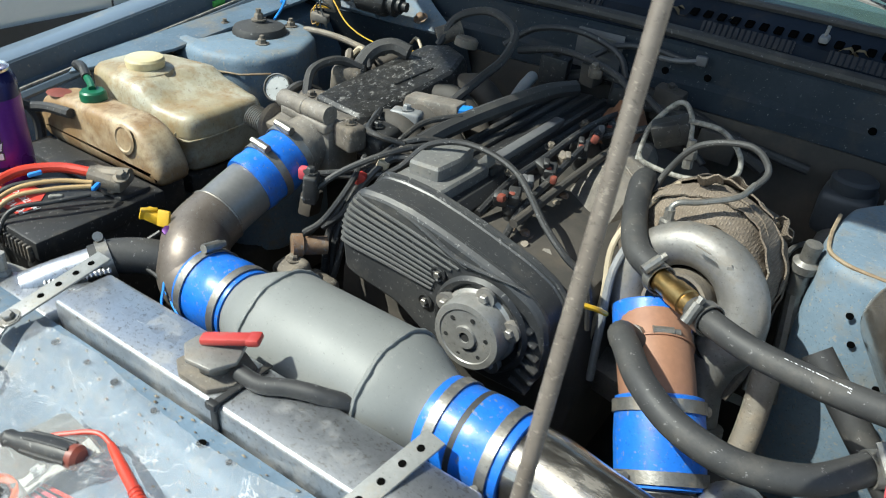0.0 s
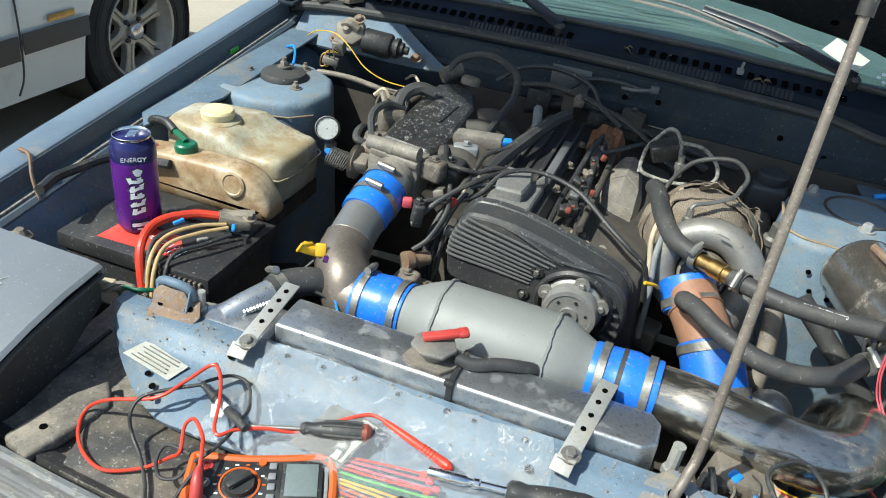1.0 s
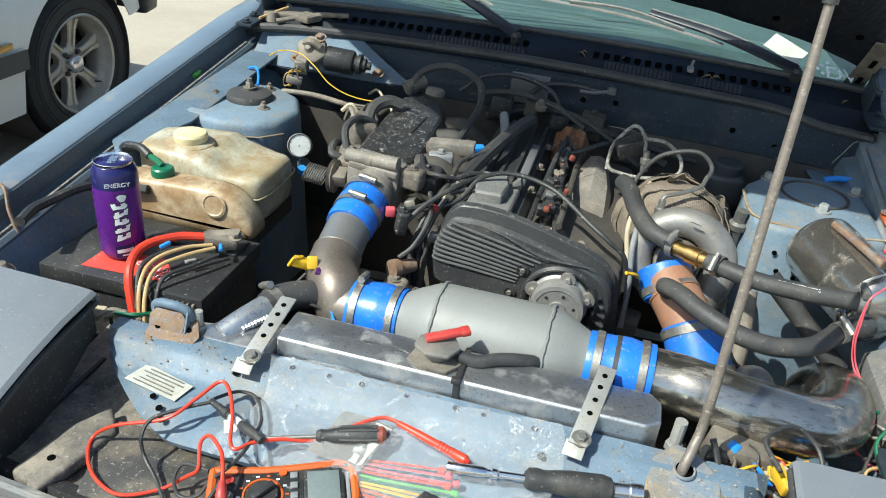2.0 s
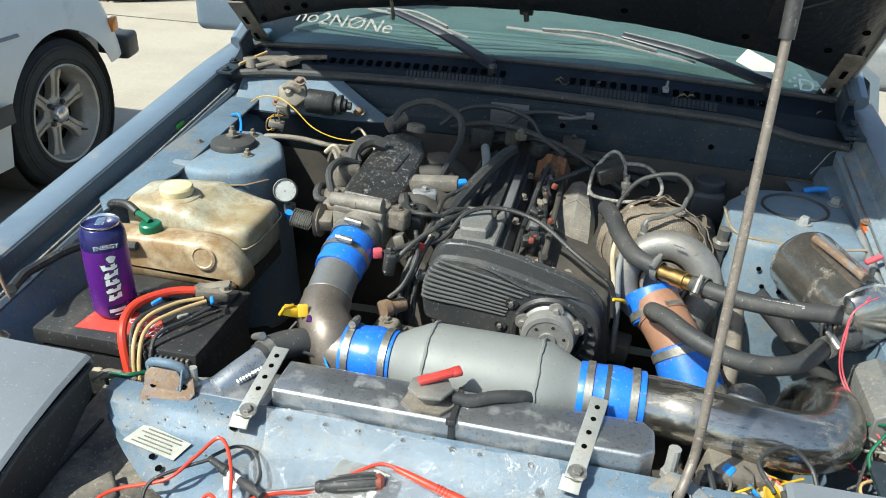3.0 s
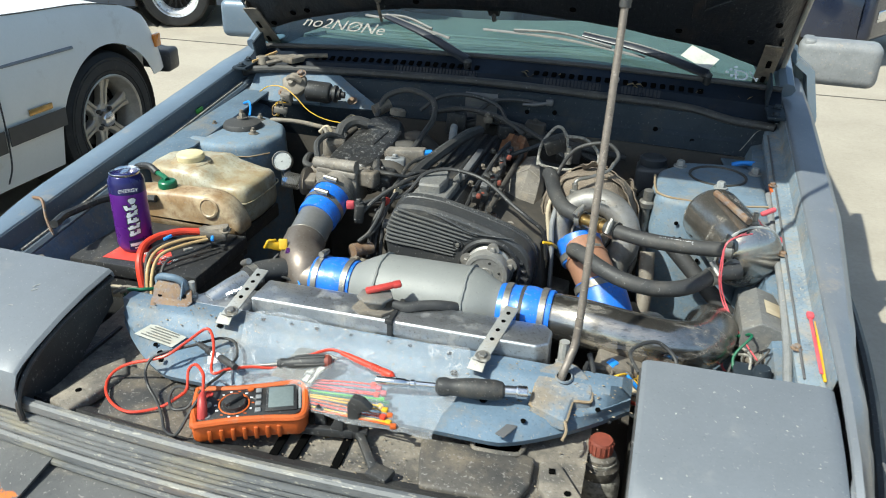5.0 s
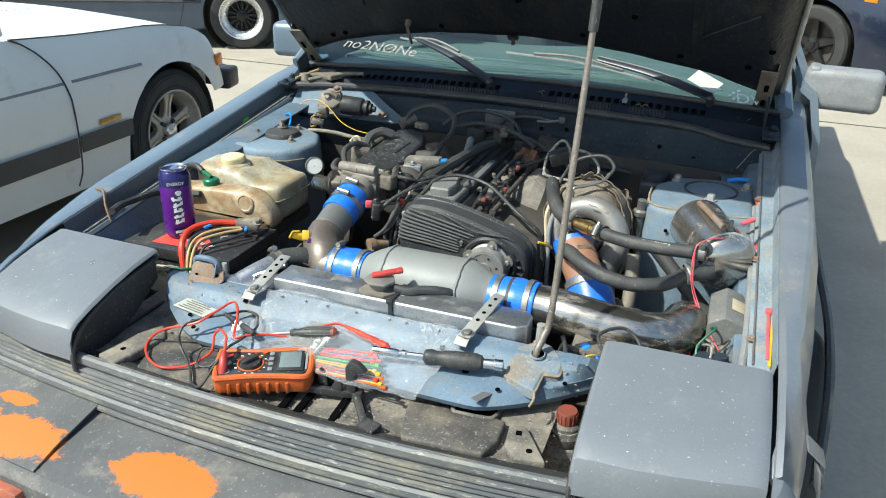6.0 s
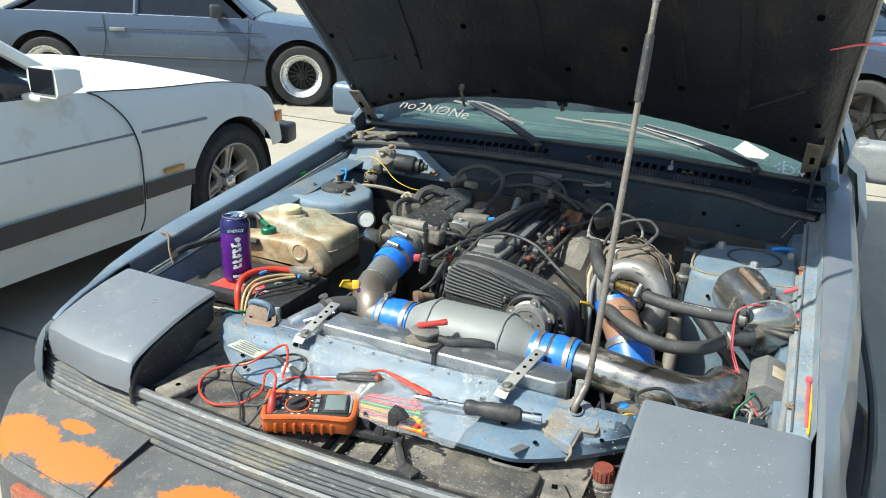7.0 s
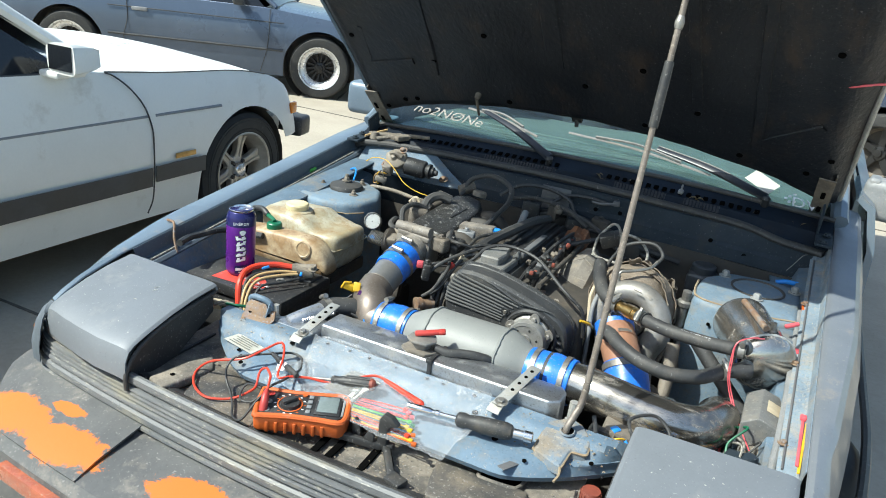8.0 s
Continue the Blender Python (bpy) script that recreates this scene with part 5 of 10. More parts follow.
tank = part("top_tank", prism([(-0.200, 0.0), (0.285, 0.0), (0.303, 0.014), (0.303, 0.052), (0.290, 0.068), (-0.200, 0.068)], Matrix.Translation((0, 0.036, 0.632)), 0.064, 0.0045, 3), ALU, rad, "folded aluminium tank")
part("core", box(-0.26, 0.31, 0.040, 0.096, 0.30, 0.632, 0.003), DARK, rad, "dark finned core")
part("weld_bead", tube([(x, 0.0345, 0.6345) for x in lin(-0.19, 0.284, 120)] + [(0.286 + 0.017 * t, 0.036 + 0.014 * t, 0.6355) for t in lin(0, 1, 7)], [0.0030, 0.0042] * 63 + [0.003], 8, smooth=False), WELD, tank, "stacked weld bead")
for k in range(9):   # raised maker's mark as plain bars
    part("embossed_bar", obox((-0.125 + 0.023 * k, 0.073, 0.69590), (0.013, 0.012 - 0.005 * (k % 3 == 1), 0.0004), (0, 0, 8 if k % 2 else -6), 0, 1), ALU, tank)
part("neck_plate", prism([(-0.036, -0.018), (-0.018, -0.030), (0.020, -0.030), (0.034, -0.010), (0.032, 0.022), (0.008, 0.030), (-0.028, 0.024)], pose(0.012, 0.070, 0.695), 0.007, 0.002), GRIME, tank, "dusty filler neck")
cap = part("radiator_cap", merge(lathe([(0.017, 0), (0.017, 0.018), (0.014, 0.02)], (0.012, 0.070, 0.70), seg=28), prism([(-0.029, -0.012), (-0.010, -0.027), (0.019, -0.023), (0.030, 0.0), (0.018, 0.023), (-0.010, 0.026), (-0.028, 0.010)], pose(0.012, 0.070, 0.715), 0.006, 0.0022)), CAST, rad, "cast radiator cap")
part("lever", merge(obox((0.019, 0.082, 0.7285), (0.056, 0.014, 0.008), (0, -9, 27), 0.0028), obox((0.041, 0.093, 0.7325), (0.014, 0.017, 0.008), (0, -9, 27), 0.003)), REDP, cap, "red cap lever")
solo("overflow_hose", tube([(0.040, 0.072, 0.706), (0.065, 0.075, 0.703), (0.090, 0.088, 0.704), (0.118, 0.10, 0.702), (0.14, 0.115, 0.69), (0.15, 0.125, 0.65)], 0.0085, 12), RUBBER, "short black overflow hose from the radiator cap", "hose", (0.09, 0.09, 0.69))
solo("cable_tie", merge(obox((0.048, 0.0345, 0.668), (0.009, 0.003, 0.062), (0, 0, 0), 0.001), obox((0.048, 0.070, 0.6985), (0.008, 0.068, 0.003), (0, 0, 0), 0.001), obox((0.047, 0.034, 0.697), (0.013, 0.008, 0.009), (0, 0, 0), 0.002)), BLACK, "black cable tie round the radiator tank", "cable tie", (0.048, 0.035, 0.66))
for p, q in (((-0.216, -0.004, 0.684), (-0.2145, 0.100, 0.703)), ((0.209, -0.005, 0.684), (0.229, 0.110, 0.702))):
    p, q = V(p), V(q)
    br = thing("bracket", "perforated zinc strap bracket bolted over the radiator", "bracket", p, "radiator brackets")
    d = q - p
    yaw = -math.degrees(math.atan2(d.x, d.y))
    mid = p.lerp(q, 0.5)
    pit = math.degrees(math.atan2(d.z, math.hypot(d.x, d.y)))
    part("strap", merge(obox(mid + V((0, 0, 0.004)), (0.023, d.length + 0.02, 0.0028), (pit, 0, yaw), 0.001), obox(p + V((-0.004, -0.012, -0.004)), (0.025, 0.02, 0.0028), (35, 0, yaw), 0.001)), ZINC, br, "perforated zinc strap")
    for t in (0.35, 0.55, 0.75, 0.93):
        part("strap_hole", lathe([(0, 0), (0.0036, 0), (0.0036, 0.0008), (0, 0.0008)], p.lerp(q, t) + V((0, 0, 0.0053)), (0, -math.sin(radians(pit)), 1), 12), VOID, br)
    part("bolt", merge(bolt(p + V((0.002, 0, 0.005)), (0, -0.25, 1), 0.0065, 0.005), lathe([(0, 0), (0.012, 0), (0.012, 0.002), (0, 0.002)], p + V((0.002, 0, 0.0035)), (0, -0.25, 1), 18)), STEEL, br, "bolt and washer")
# left end: outlet neck, bracket plate and hose
lh = thing("radiator_outlet", "aluminium outlet neck with black rubber hose and clamp", "hose", (-0.26, 0.10, 0.62))
part("neck", tube([(-0.288, 0.052, 0.662), (-0.270, 0.082, 0.672), (-0.250, 0.118, 0.680)], 0.0195, 18), ALU, lh, "aluminium neck")
part("plate", prism([(-0.335, 0.03), (-0.205, 0.03), (-0.20, 0.098), (-0.235, 0.100), (-0.30, 0.075)], Matrix.Translation((0, 0, 0.650)), 0.022, 0.004), ALU, lh, "dull aluminium end plate")
part("weld_bead", tube([(-0.262 + 0.038 * t, 0.060 + 0.06 * t, 0.675 + 0.006 * t) for t in lin(0, 1, 31)], [0.0035, 0.005] * 15 + [0.0035], 8, smooth=False), ALU, lh)
part("hose", tube([(-0.252, 0.115, 0.680), (-0.238, 0.140, 0.684), (-0.205, 0.170, 0.680), (-0.165, 0.195, 0.66), (-0.12, 0.23, 0.62)], 0.0215, 16), RUBBER, lh, "black rubber radiator hose")
clamp(lh, (-0.245, 0.128, 0.682), (0.012, 0.025, 0.004), 0.0222, 0.013, 120)
sn = thing("sensor", "yellow taped sensor with blue and purple wires", "sensor", (-0.215, 0.185, 0.70))
part("yellow_tag", merge(obox((-0.228, 0.196, 0.714), (0.040, 0.014, 0.016), (10, 20, 30), 0.004), obox((-0.202, 0.204, 0.704), (0.018, 0.024, 0.030), (0, 40, 10), 0.004), obox((-0.240, 0.188, 0.720), (0.020, 0.005, 0.022), (30, 10, 60), 0.002), obox((-0.214, 0.190, 0.722), (0.016, 0.005, 0.020), (-20, 0, 20), 0.002)), YELLOW, sn, "yellow tape tag")
part("sensor_body", lathe([(0.009, 0), (0.009, 0.012), (0.007, 0.014), (0.007, 0.026), (0, 0.028)], (-0.206, 0.190, 0.692), (0.3, -0.3, 1), 6), mat("purple_anodised", (0.10, 0.03, 0.16), (0.08, 0.02, 0.12), 0.35, 0.5), sn)
part("wire", merge(tube([(-0.20, 0.19, 0.70), (-0.19, 0.17, 0.69), (-0.165, 0.145, 0.675), (-0.145, 0.125, 0.662), (-0.11, 0.118, 0.655), (-0.075, 0.115, 0.64)], 0.0016, 6), tube([(-0.20, 0.185, 0.70), (-0.175, 0.15, 0.675), (-0.15, 0.14, 0.66), (-0.12, 0.13, 0.65)], 0.0015, 6)), LBLUE, sn, "blue wires")
part("loom", tube([(-0.225, 0.19, 0.70), (-0.235, 0.165, 0.685), (-0.21, 0.15, 0.68), (-0.18, 0.15, 0.672), (-0.15, 0.14, 0.66)], 0.0025, 6), BLACK, sn)

# intercooler barrel and intake pipes
AX = V((1, -0.035, 0.02)).normalized()
B0 = V((0.068, 0.176, 0.668))
ic = thing("intercooler", "silver painted barrel intercooler with weld seams", "intercooler", B0 + V((0, 0, -0.067)))
part("barrel", lathe([(0.036, -0.150), (0.040, -0.150), (0.0415, -0.135), (0.054, -0.112), (0.064, -0.090), (0.0665, -0.078), (0.0665, 0.078), (0.064, 0.092), (0.050, 0.120), (0.0405, 0.140), (0.040, 0.158), (0.036, 0.158)], B0, AX, 56), SILVER, ic, "silver painted barrel", sharp=50)
for h in (-0.079, 0.079):
    q = AX.to_track_quat("Z", "Y").to_matrix()
    pts = [B0 + AX * (h + 0.0007 * math.sin(9 * a)) + q @ V((0.0672 * math.cos(a), 0.0672 * math.sin(a), 0)) for a in lin(0, 2 * math.pi, 49)[:-1]]
    part("weld_seam", tube(pts, [0.0022 + 0.0009 * (k % 2) for k in range(48)], 6, 3, closed=True), SILVER, ic, "weld seam")


def coupling(base, a, b, r, label, clamps, extra=None):
    a, b = V(a), V(b)
    ax = (b - a).normalized()
    L = (b - a).length
    c = thing("hose_coupling", label, "coupling", (a + b) / 2 + V((0, 0, -r)), "blue couplings")
    pr = [(r - 0.004, 0), (r + 0.0005, 0), (r + 0.001, 0.003)]
    for k in range(1, 8):
        pr.append((r + 0.001 + 0.0009 * math.sin(k * 1.7) + (0.001 if k in (3, 4, 5) else 0), L * k / 8))
    pr += [(r + 0.001, L - 0.003), (r + 0.0005, L), (r - 0.004, L)]
    part("sleeve", lathe(pr, a, ax, 40), BLUE, c, "blue silicone sleeve")
    for t, scr in clamps:
        clamp(c, a.lerp(b, t), ax, r + 0.0018, 0.0105, scr)
    return c


coupling(None, B0 - AX * 0.212, B0 - AX * 0.134, 0.0445, "blue silicone coupling with stainless clamps", ((0.14, 100), (0.86, 200)))
cr = coupling(None, B0 + AX * 0.134, B0 + AX * 0.224, 0.0450, "grimy blue silicone coupling with black bands and clamps", ((0.16, 200), (0.84, -10)))
part("black_band", lathe([(0.0463, 0.036), (0.0472, 0.037), (0.0472, 0.054), (0.0463, 0.055)], B0 + AX * 0.134, AX, 40), RUBBER, cr, "oily black band")
pe = B0 - AX * 0.20
elb = thing("intake_elbow", "heat-stained steel elbow and grey pipe to the throttle", "pipe", (-0.18, 0.20, 0.62))
part("elbow", tube([pe + AX * 0.04, pe, pe - AX * 0.030, (-0.176, 0.197, 0.682), (-0.196, 0.224, 0.692), (-0.2015, 0.258, 0.703)], [0.041, 0.0415, 0.0415, 0.0410, 0.0405, 0.0385], 30, 8), STAIN, elb, "brown heat-stained elbow")
part("pipe", tube([(-0.201, 0.254, 0.7015), (-0.203, 0.285, 0.711), (-0.2035, 0.320, 0.722), (-0.202, 0.345, 0.731)], 0.0365, 28), PIPEG, elb, "grey pipe")
part("weld_seam", tube([V((-0.2015, 0.258, 0.703)) + V((-0.08, 0.90, 0.30)).normalized().to_track_quat("Z", "Y").to_matrix() @ V((0.0378 * math.cos(a), 0.0378 * math.sin(a), 0)) for a in lin(0, 2 * math.pi, 25)[:-1]], 0.0016, 6, 2, closed=True), STEEL, elb)
coupling(None, (-0.2045, 0.314, 0.721), (-0.1985, 0.390, 0.747), 0.0385, "double blue silicone coupling at the throttle, grimy", ((0.42, 80), (0.93, 80)))
# charge pipe from the turbo side
cp = thing("charge_pipe", "polished steel bent charge pipe with blue reflections and grease", "pipe", (0.45, 0.16, 0.60))
c0 = B0 + AX * 0.20
part("bend", tube([c0, c0 + AX * 0.05, (0.36, 0.158, 0.674), (0.44, 0.150, 0.669), (0.495, 0.152, 0.666), (0.535, 0.175, 0.662), (0.555, 0.225, 0.655), (0.557, 0.275, 0.640), (0.556, 0.33, 0.60), (0.556, 0.36, 0.54)], 0.0415, 36, 8), CHROME, cp, "polished bent tube", sharp=60)
part("seam", tube([c0 + V((0.06, -0.012, 0.041)), c0 + V((0.16, -0.02, 0.036)), (0.48, 0.14, 0.706)], 0.0008, 5), STEEL, cp)
lp = thing("lower_pipe", "aluminium lower intercooler pipe going down", "pipe", (0.50, 0.30, 0.30))
part("pipe", tube([(0.48, 0.40, 0.50), (0.47, 0.34, 0.56), (0.455, 0.30, 0.60), (0.44, 0.27, 0.55)], 0.033, 18), ALU, lp)

# engine
eng = thing("engine", "dusty twin-cam engine, ribbed black timing cover, bare crank flange", "engine", (0.08, 0.60, 0.25))
cover = rounded([(-0.064, 0.645), (-0.070, 0.695), (-0.066, 0.722), (-0.054, 0.751), (-0.040, 0.767), (-0.006, 0.769), (0.034, 0.766), (0.08, 0.756), (0.123, 0.744), (0.172, 0.729), (0.205, 0.713), (0.223, 0.692), (0.229, 0.660), (0.225, 0.620), (0.205, 0.580), (0.10, 0.580), (0.02, 0.628), (-0.045, 0.638)], 0.009, 2)
YZ0 = Matrix.Translation((0, 0.396, 0)) @ Matrix(((1, 0, 0, 0), (0, 0, -1, 0), (0, 1, 0, 0), (0, 0, 0, 1)))
tc = part("timing_cover", loft(cover, [(-0.001, 0.0), (0.0, 0.012), (0.0018, 0.014), (0.0022, 0.046), (0.0005, 0.0485), (0.001, 0.0535), (0.0045, 0.0585), (0.0075, 0.0600), (0.011, 0.0600)], YZ0), TIMING, eng, "ribbed black plastic timing cover", sharp=24)
part("front_crease", tube([(0.018, 0.3365, 0.758), (0.042, 0.3360, 0.754), (0.070, 0.3350, 0.744), (0.100, 0.3345, 0.732), (0.128, 0.3350, 0.7275), (0.19, 0.3355, 0.727)], [0.001, 0.003, 0.0036, 0.0036, 0.003, 0.001], 8), TIMING, tc, "moulded crease")
part("cover_lip", tube([(x, 0.390, z) for x, z in cover], 0.0042, 6, 1, closed=True), TIMING, tc, "rolled rear lip")
for k in range(9):
    x0 = (-0.037, -0.043, -0.049, -0.053, -0.057, -0.060, -0.061, -0.062, -0.063)[k]
    z0 = 0.758 - 0.0086 * k
    x1 = (0.119, 0.108, 0.098, 0.089, 0.084, 0.079, 0.077, 0.075, 0.073)[k]
    z1 = 0.724 - 0.0061 * k
    part("rib", tube([(x0 - 0.004, 0.341, z0 + 0.002), (x0 + 0.004, 0.3345, z0 - 0.002), ((x0 + x1) / 2, 0.3342, (z0 + z1) / 2), (x1, 0.3345, z1)], [0.0016, 0.0023, 0.0023, 0.0016], 6), TIMRIB, tc)
for x, z in ((0.198, 0.684), (0.205, 0.668), (0.209, 0.651), (0.210, 0.634), (0.208, 0.617), (0.202, 0.600)):
    part("fin", obox((x, 0.336, z), (0.026, 0.016, 0.005), (0, 24, 0), 0.002), TIMING, tc)
for x, z in ((0.082, 0.700), (0.066, 0.655)):
    part("bolt_well", lathe([(0.0095, 0), (0.0105, 0.0015), (0.0085, 0.002), (0.007, 0.0005), (0, 0.0005)], (x, 0.3345, z), (0, -1, 0), 20), BLACK, tc, "sunken bolt hole")
    part("cover_bolt", bolt((x, 0.334, z), (0, -1, 0), 0.0045, 0.004, False), STEEL, tc)
pc = V((0.146, 0.332, 0.662))
ring = part("pulley_well", lathe([(0.058, 0), (0.062, 0.004), (0.058, 0.009), (0.054, 0.008)], pc, (0, -1, 0), 40, caps=False), BLACK, tc)
fl_ = part("cam_flange", lathe([(0.047, -0.002), (0.047, 0.006), (0.043, 0.009), (0.0425, 0.029), (0.041, 0.033), (0.034, 0.0338), (0.033, 0.0325), (0.014, 0.0325), (0.0135, 0.036), (0.0065, 0.036), (0.006, 0.033), (0, 0.033)], pc, (0, -1, 0.03), 48), FLG, eng, "bare machined crank-angle flange")
for a in (20, 80, 160, 220, 300):
    p = pc + V((0.046 * math.cos(radians(a)), -0.004, 0.046 * math.sin(radians(a))))
    part("flange_ear", merge(lathe([(0.012, 0), (0.012, 0.009), (0, 0.009)], p, (0, -1, 0), 16), bolt(p + V((0, -0.009, 0)), (0, -1, 0), 0.006, 0.005, False)), CAST, fl_, "bolted flange ear")
for k in range(6):
    a = radians(60 * k + 15)
    part("bolt_hole", lathe([(0, 0), (0.0027, 0), (0.0027, 0.0008), (0, 0.0008)], pc + V((0.0265 * math.cos(a), -0.0325, 0.0265 * math.sin(a))), (0, -1, 0), 10), BLACK, fl_)
part("hub_hole", lathe([(0, 0), (0.006, 0), (0.006, 0.0005), (0, 0.0005)], pc + V((0, -0.0335, 0.001)), (0, -1, 0), 14), BLACK, fl_)
part("block", prism([(-0.14, 0.30), (0.22, 0.30), (0.25, 0.55), (0.235, 0.70), (-0.06, 0.745), (-0.12, 0.60)], Matrix.Translation((0, 0.395, 0)) @ XZ, 0.46, 0.012), DARK, eng, "grimy engine block")
def camfn(u, v):
    x, z = [(-0.052, 0.700), (-0.050, 0.742), (-0.040, 0.752), (0.010, 0.756), (0.052, 0.750), (0.062, 0.738), (0.064, 0.700)][v]
    return V((x, u, z))


head = part("cam_cover", sheet(camfn, lin(0.395, 0.86, 12), range(7), 0.003), BLACK, eng, "black cam cover")
for x in (-0.030, -0.006, 0.018, 0.042):
    part("cam_cover_rib", box(x - 0.004, x + 0.004, 0.50, 0.85, 0.748, 0.761, 0.002), BLACK, head, "lengthwise rib")
for y in (0.53, 0.64, 0.75):
    part("cover_bolt", bolt((0.056, y, 0.748), (0.2, 0, 1), 0.006, 0.007), GRIME, head)
part("filler_strip", box(0.030, 0.046, 0.52, 0.70, 0.760, 0.772, 0.003), TAPE, head, "pale strip on the cover")
coil = part("coil_box", loft(rounded([(-0.022, 0.408), (0.022, 0.410), (0.026, 0.455), (0.018, 0.497), (-0.027, 0.495), (-0.030, 0.450)], 0.005, 2), [(0, 0.75), (0, 0.782), (0.003, 0.786)]), RELAY, eng, "dusty grey coil box", sharp=24)
part("coil_step", loft(rounded([(-0.034, 0.388), (0.040, 0.392), (0.042, 0.50), (-0.032, 0.505)], 0.006, 2), [(0, 0.74), (0, 0.765), (0.003, 0.768)]), RELAY, coil, "stepped base")
part("coil_fin", prism([(0.022, 0.765), (0.044, 0.765), (0.040, 0.785)], Matrix.Translation((0, 0.49, 0)) @ XZ, 0.02, 0.002), RELAY, coil)
part("valley", box(0.052, 0.105, 0.40, 0.86, 0.68, 0.715, 0.004), DARK, eng)
for k in range(4):
    y = 0.47 + 0.095 * k
    inj = part("injector", merge(lathe([(0.008, 0), (0.008, 0.03), (0.011, 0.032), (0.011, 0.044), (0.006, 0.047), (0, 0.047)], (0.092, y, 0.702), (0.1, -0.1, 1), 12), obox((0.098, y - 0.004, 0.755), (0.016, 0.022, 0.016), (20, 0, 20), 0.003)), BLACK, eng, "injector with clip")
    part("clip", obox((0.098, y - 0.010, 0.759), (0.008, 0.006, 0.008), (20, 0, 20), 0.002), BROWN, inj, "dull red connector clip")
part("fuel_rail", tube([(0.120, 0.43, 0.740), (0.122, 0.60, 0.745), (0.122, 0.82, 0.742)], 0.006, 10), DARK, eng)
# intake plenum and throttle
PLM = Matrix.Translation((0, 0, 0.705)) @ pose(0, 0, 0, 3.6, 0, 0)
pln = part("plenum", loft(rounded([(-0.262, 0.497), (-0.165, 0.480), (-0.148, 0.50), (-0.150, 0.70), (-0.176, 0.775), (-0.225, 0.800), (-0.262, 0.770), (-0.266, 0.55)], 0.010, 2), [(-0.004, -0.02), (-0.002, 0.026), (0.004, 0.041), (0.009, 0.045), (0.014, 0.046)], PLM), PLENUM, eng, "chipped black plenum cover", sharp=24)
part("plenum_panel", loft(rounded([(-0.242, 0.60), (-0.186, 0.595), (-0.180, 0.69), (-0.230, 0.705)], 0.008, 2), [(0, 0.044), (0.001, 0.0485), (0.003, 0.049)], PLM), PLENUM, pln, "raised panel", sharp=24)
for k in range(4):
    part("runner", tube([(-0.15, 0.51 + 0.07 * k, 0.765), (-0.115, 0.51 + 0.07 * k, 0.77), (-0.08, 0.51 + 0.068 * k, 0.745), (-0.05, 0.51 + 0.065 * k, 0.715)], 0.020, 12), DARK, eng, "grimy cast runner")
th = part("throttle_body", merge(lathe([(0.030, 0), (0.042, 0.001), (0.042, 0.012), (0.036, 0.014), (0.036, 0.04)], (-0.199, 0.384, 0.745), (0.05, 0.95, 0.24), 28), box(-0.248, -0.156, 0.412, 0.474, 0.715, 0.783, 0.006), obox((-0.20, 0.425, 0.785), (0.090, 0.030, 0.014), (4, 3, -5), 0.004, 3)), MANIF, eng, "cast throttle body")
part("throttle_shaft", merge(tube([(-0.252, 0.427, 0.797), (-0.158, 0.418, 0.800)], 0.0125, 16), lathe([(0.0135, 0), (0.0135, 0.012), (0, 0.012)], (-0.215, 0.4235, 0.798), (1, -0.09, 0), 16)), MANIF, th)
for k in range(9):
    part("spring_coil", tube([V((-0.296 - 0.0045 * k, 0.434 + 0.001 * k, 0.744)) + V((0.005 * math.sin(b), 0.016 * math.cos(b), 0.016 * math.sin(b))) for b in lin(0, 2 * math.pi, 17)[:-1]], 0.0012, 5, 2, closed=True), STEEL, th)
part("cable_drum", merge(lathe([(0.022, 0), (0.030, 0.003), (0.024, 0.007), (0.030, 0.011), (0.020, 0.014)], (-0.272, 0.436, 0.748), (-1, 0, 0), 24), obox((-0.268, 0.43, 0.752), (0.03, 0.03, 0.025), (20, 0, 10), 0.004)), GRIME, th)
for k, (x, y, z, sx, sy, sz, m_) in enumerate(((-0.135, 0.43, 0.775, 0.04, 0.03, 0.035, GRIME), (-0.12, 0.47, 0.76, 0.05, 0.05, 0.04, BLACK), (-0.27, 0.50, 0.75, 0.05, 0.06, 0.05, GRIME), (-0.285, 0.60, 0.77, 0.05, 0.05, 0.05, GRIME), (-0.30, 0.70, 0.765, 0.05, 0.06, 0.04, DARK), (-0.12, 0.60, 0.765, 0.06, 0.03, 0.03, CAST), (-0.11, 0.52, 0.78, 0.045, 0.022, 0.026, GREYP), (-0.125, 0.345, 0.735, 0.018, 0.022, 0.042, BLACK), (-0.115, 0.30, 0.63, 0.04, 0.04, 0.045, GRIME), (-0.09, 0.31, 0.60, 0.05, 0.05, 0.06, GRIME), (0.03, 0.31, 0.60, 0.03, 0.03, 0.03, GRIME), (0.06, 0.315, 0.585, 0.025, 0.03, 0.05, CAST))):
    part("fitting", merge(obox((x, y, z), (sx, sy, sz), (8 * (k % 3), 5 * (k % 2), 14 * (k % 4) - 14), min(sx, sy, sz) * 0.22, 3), bolt((x, y, z + sz / 2), (0, 0.1, 1), 0.006, 0.006)), m_, eng, "small engine fitting")
part("coolant_neck", lathe([(0.022, 0), (0.026, 0.006), (0.026, 0.02), (0.019, 0.026), (0.019, 0.05)], (-0.125, 0.52, 0.75), (-0.3, -1, 0.2), 18), GRIME, eng)
part("water_pipe_stub", lathe([(0.012, 0), (0.012, 0.03), (0.016, 0.032), (0.016, 0.045), (0, 0.045)], (-0.10, 0.345, 0.66), (-0.6, -0.8, 0.1), 14), RUST, eng)
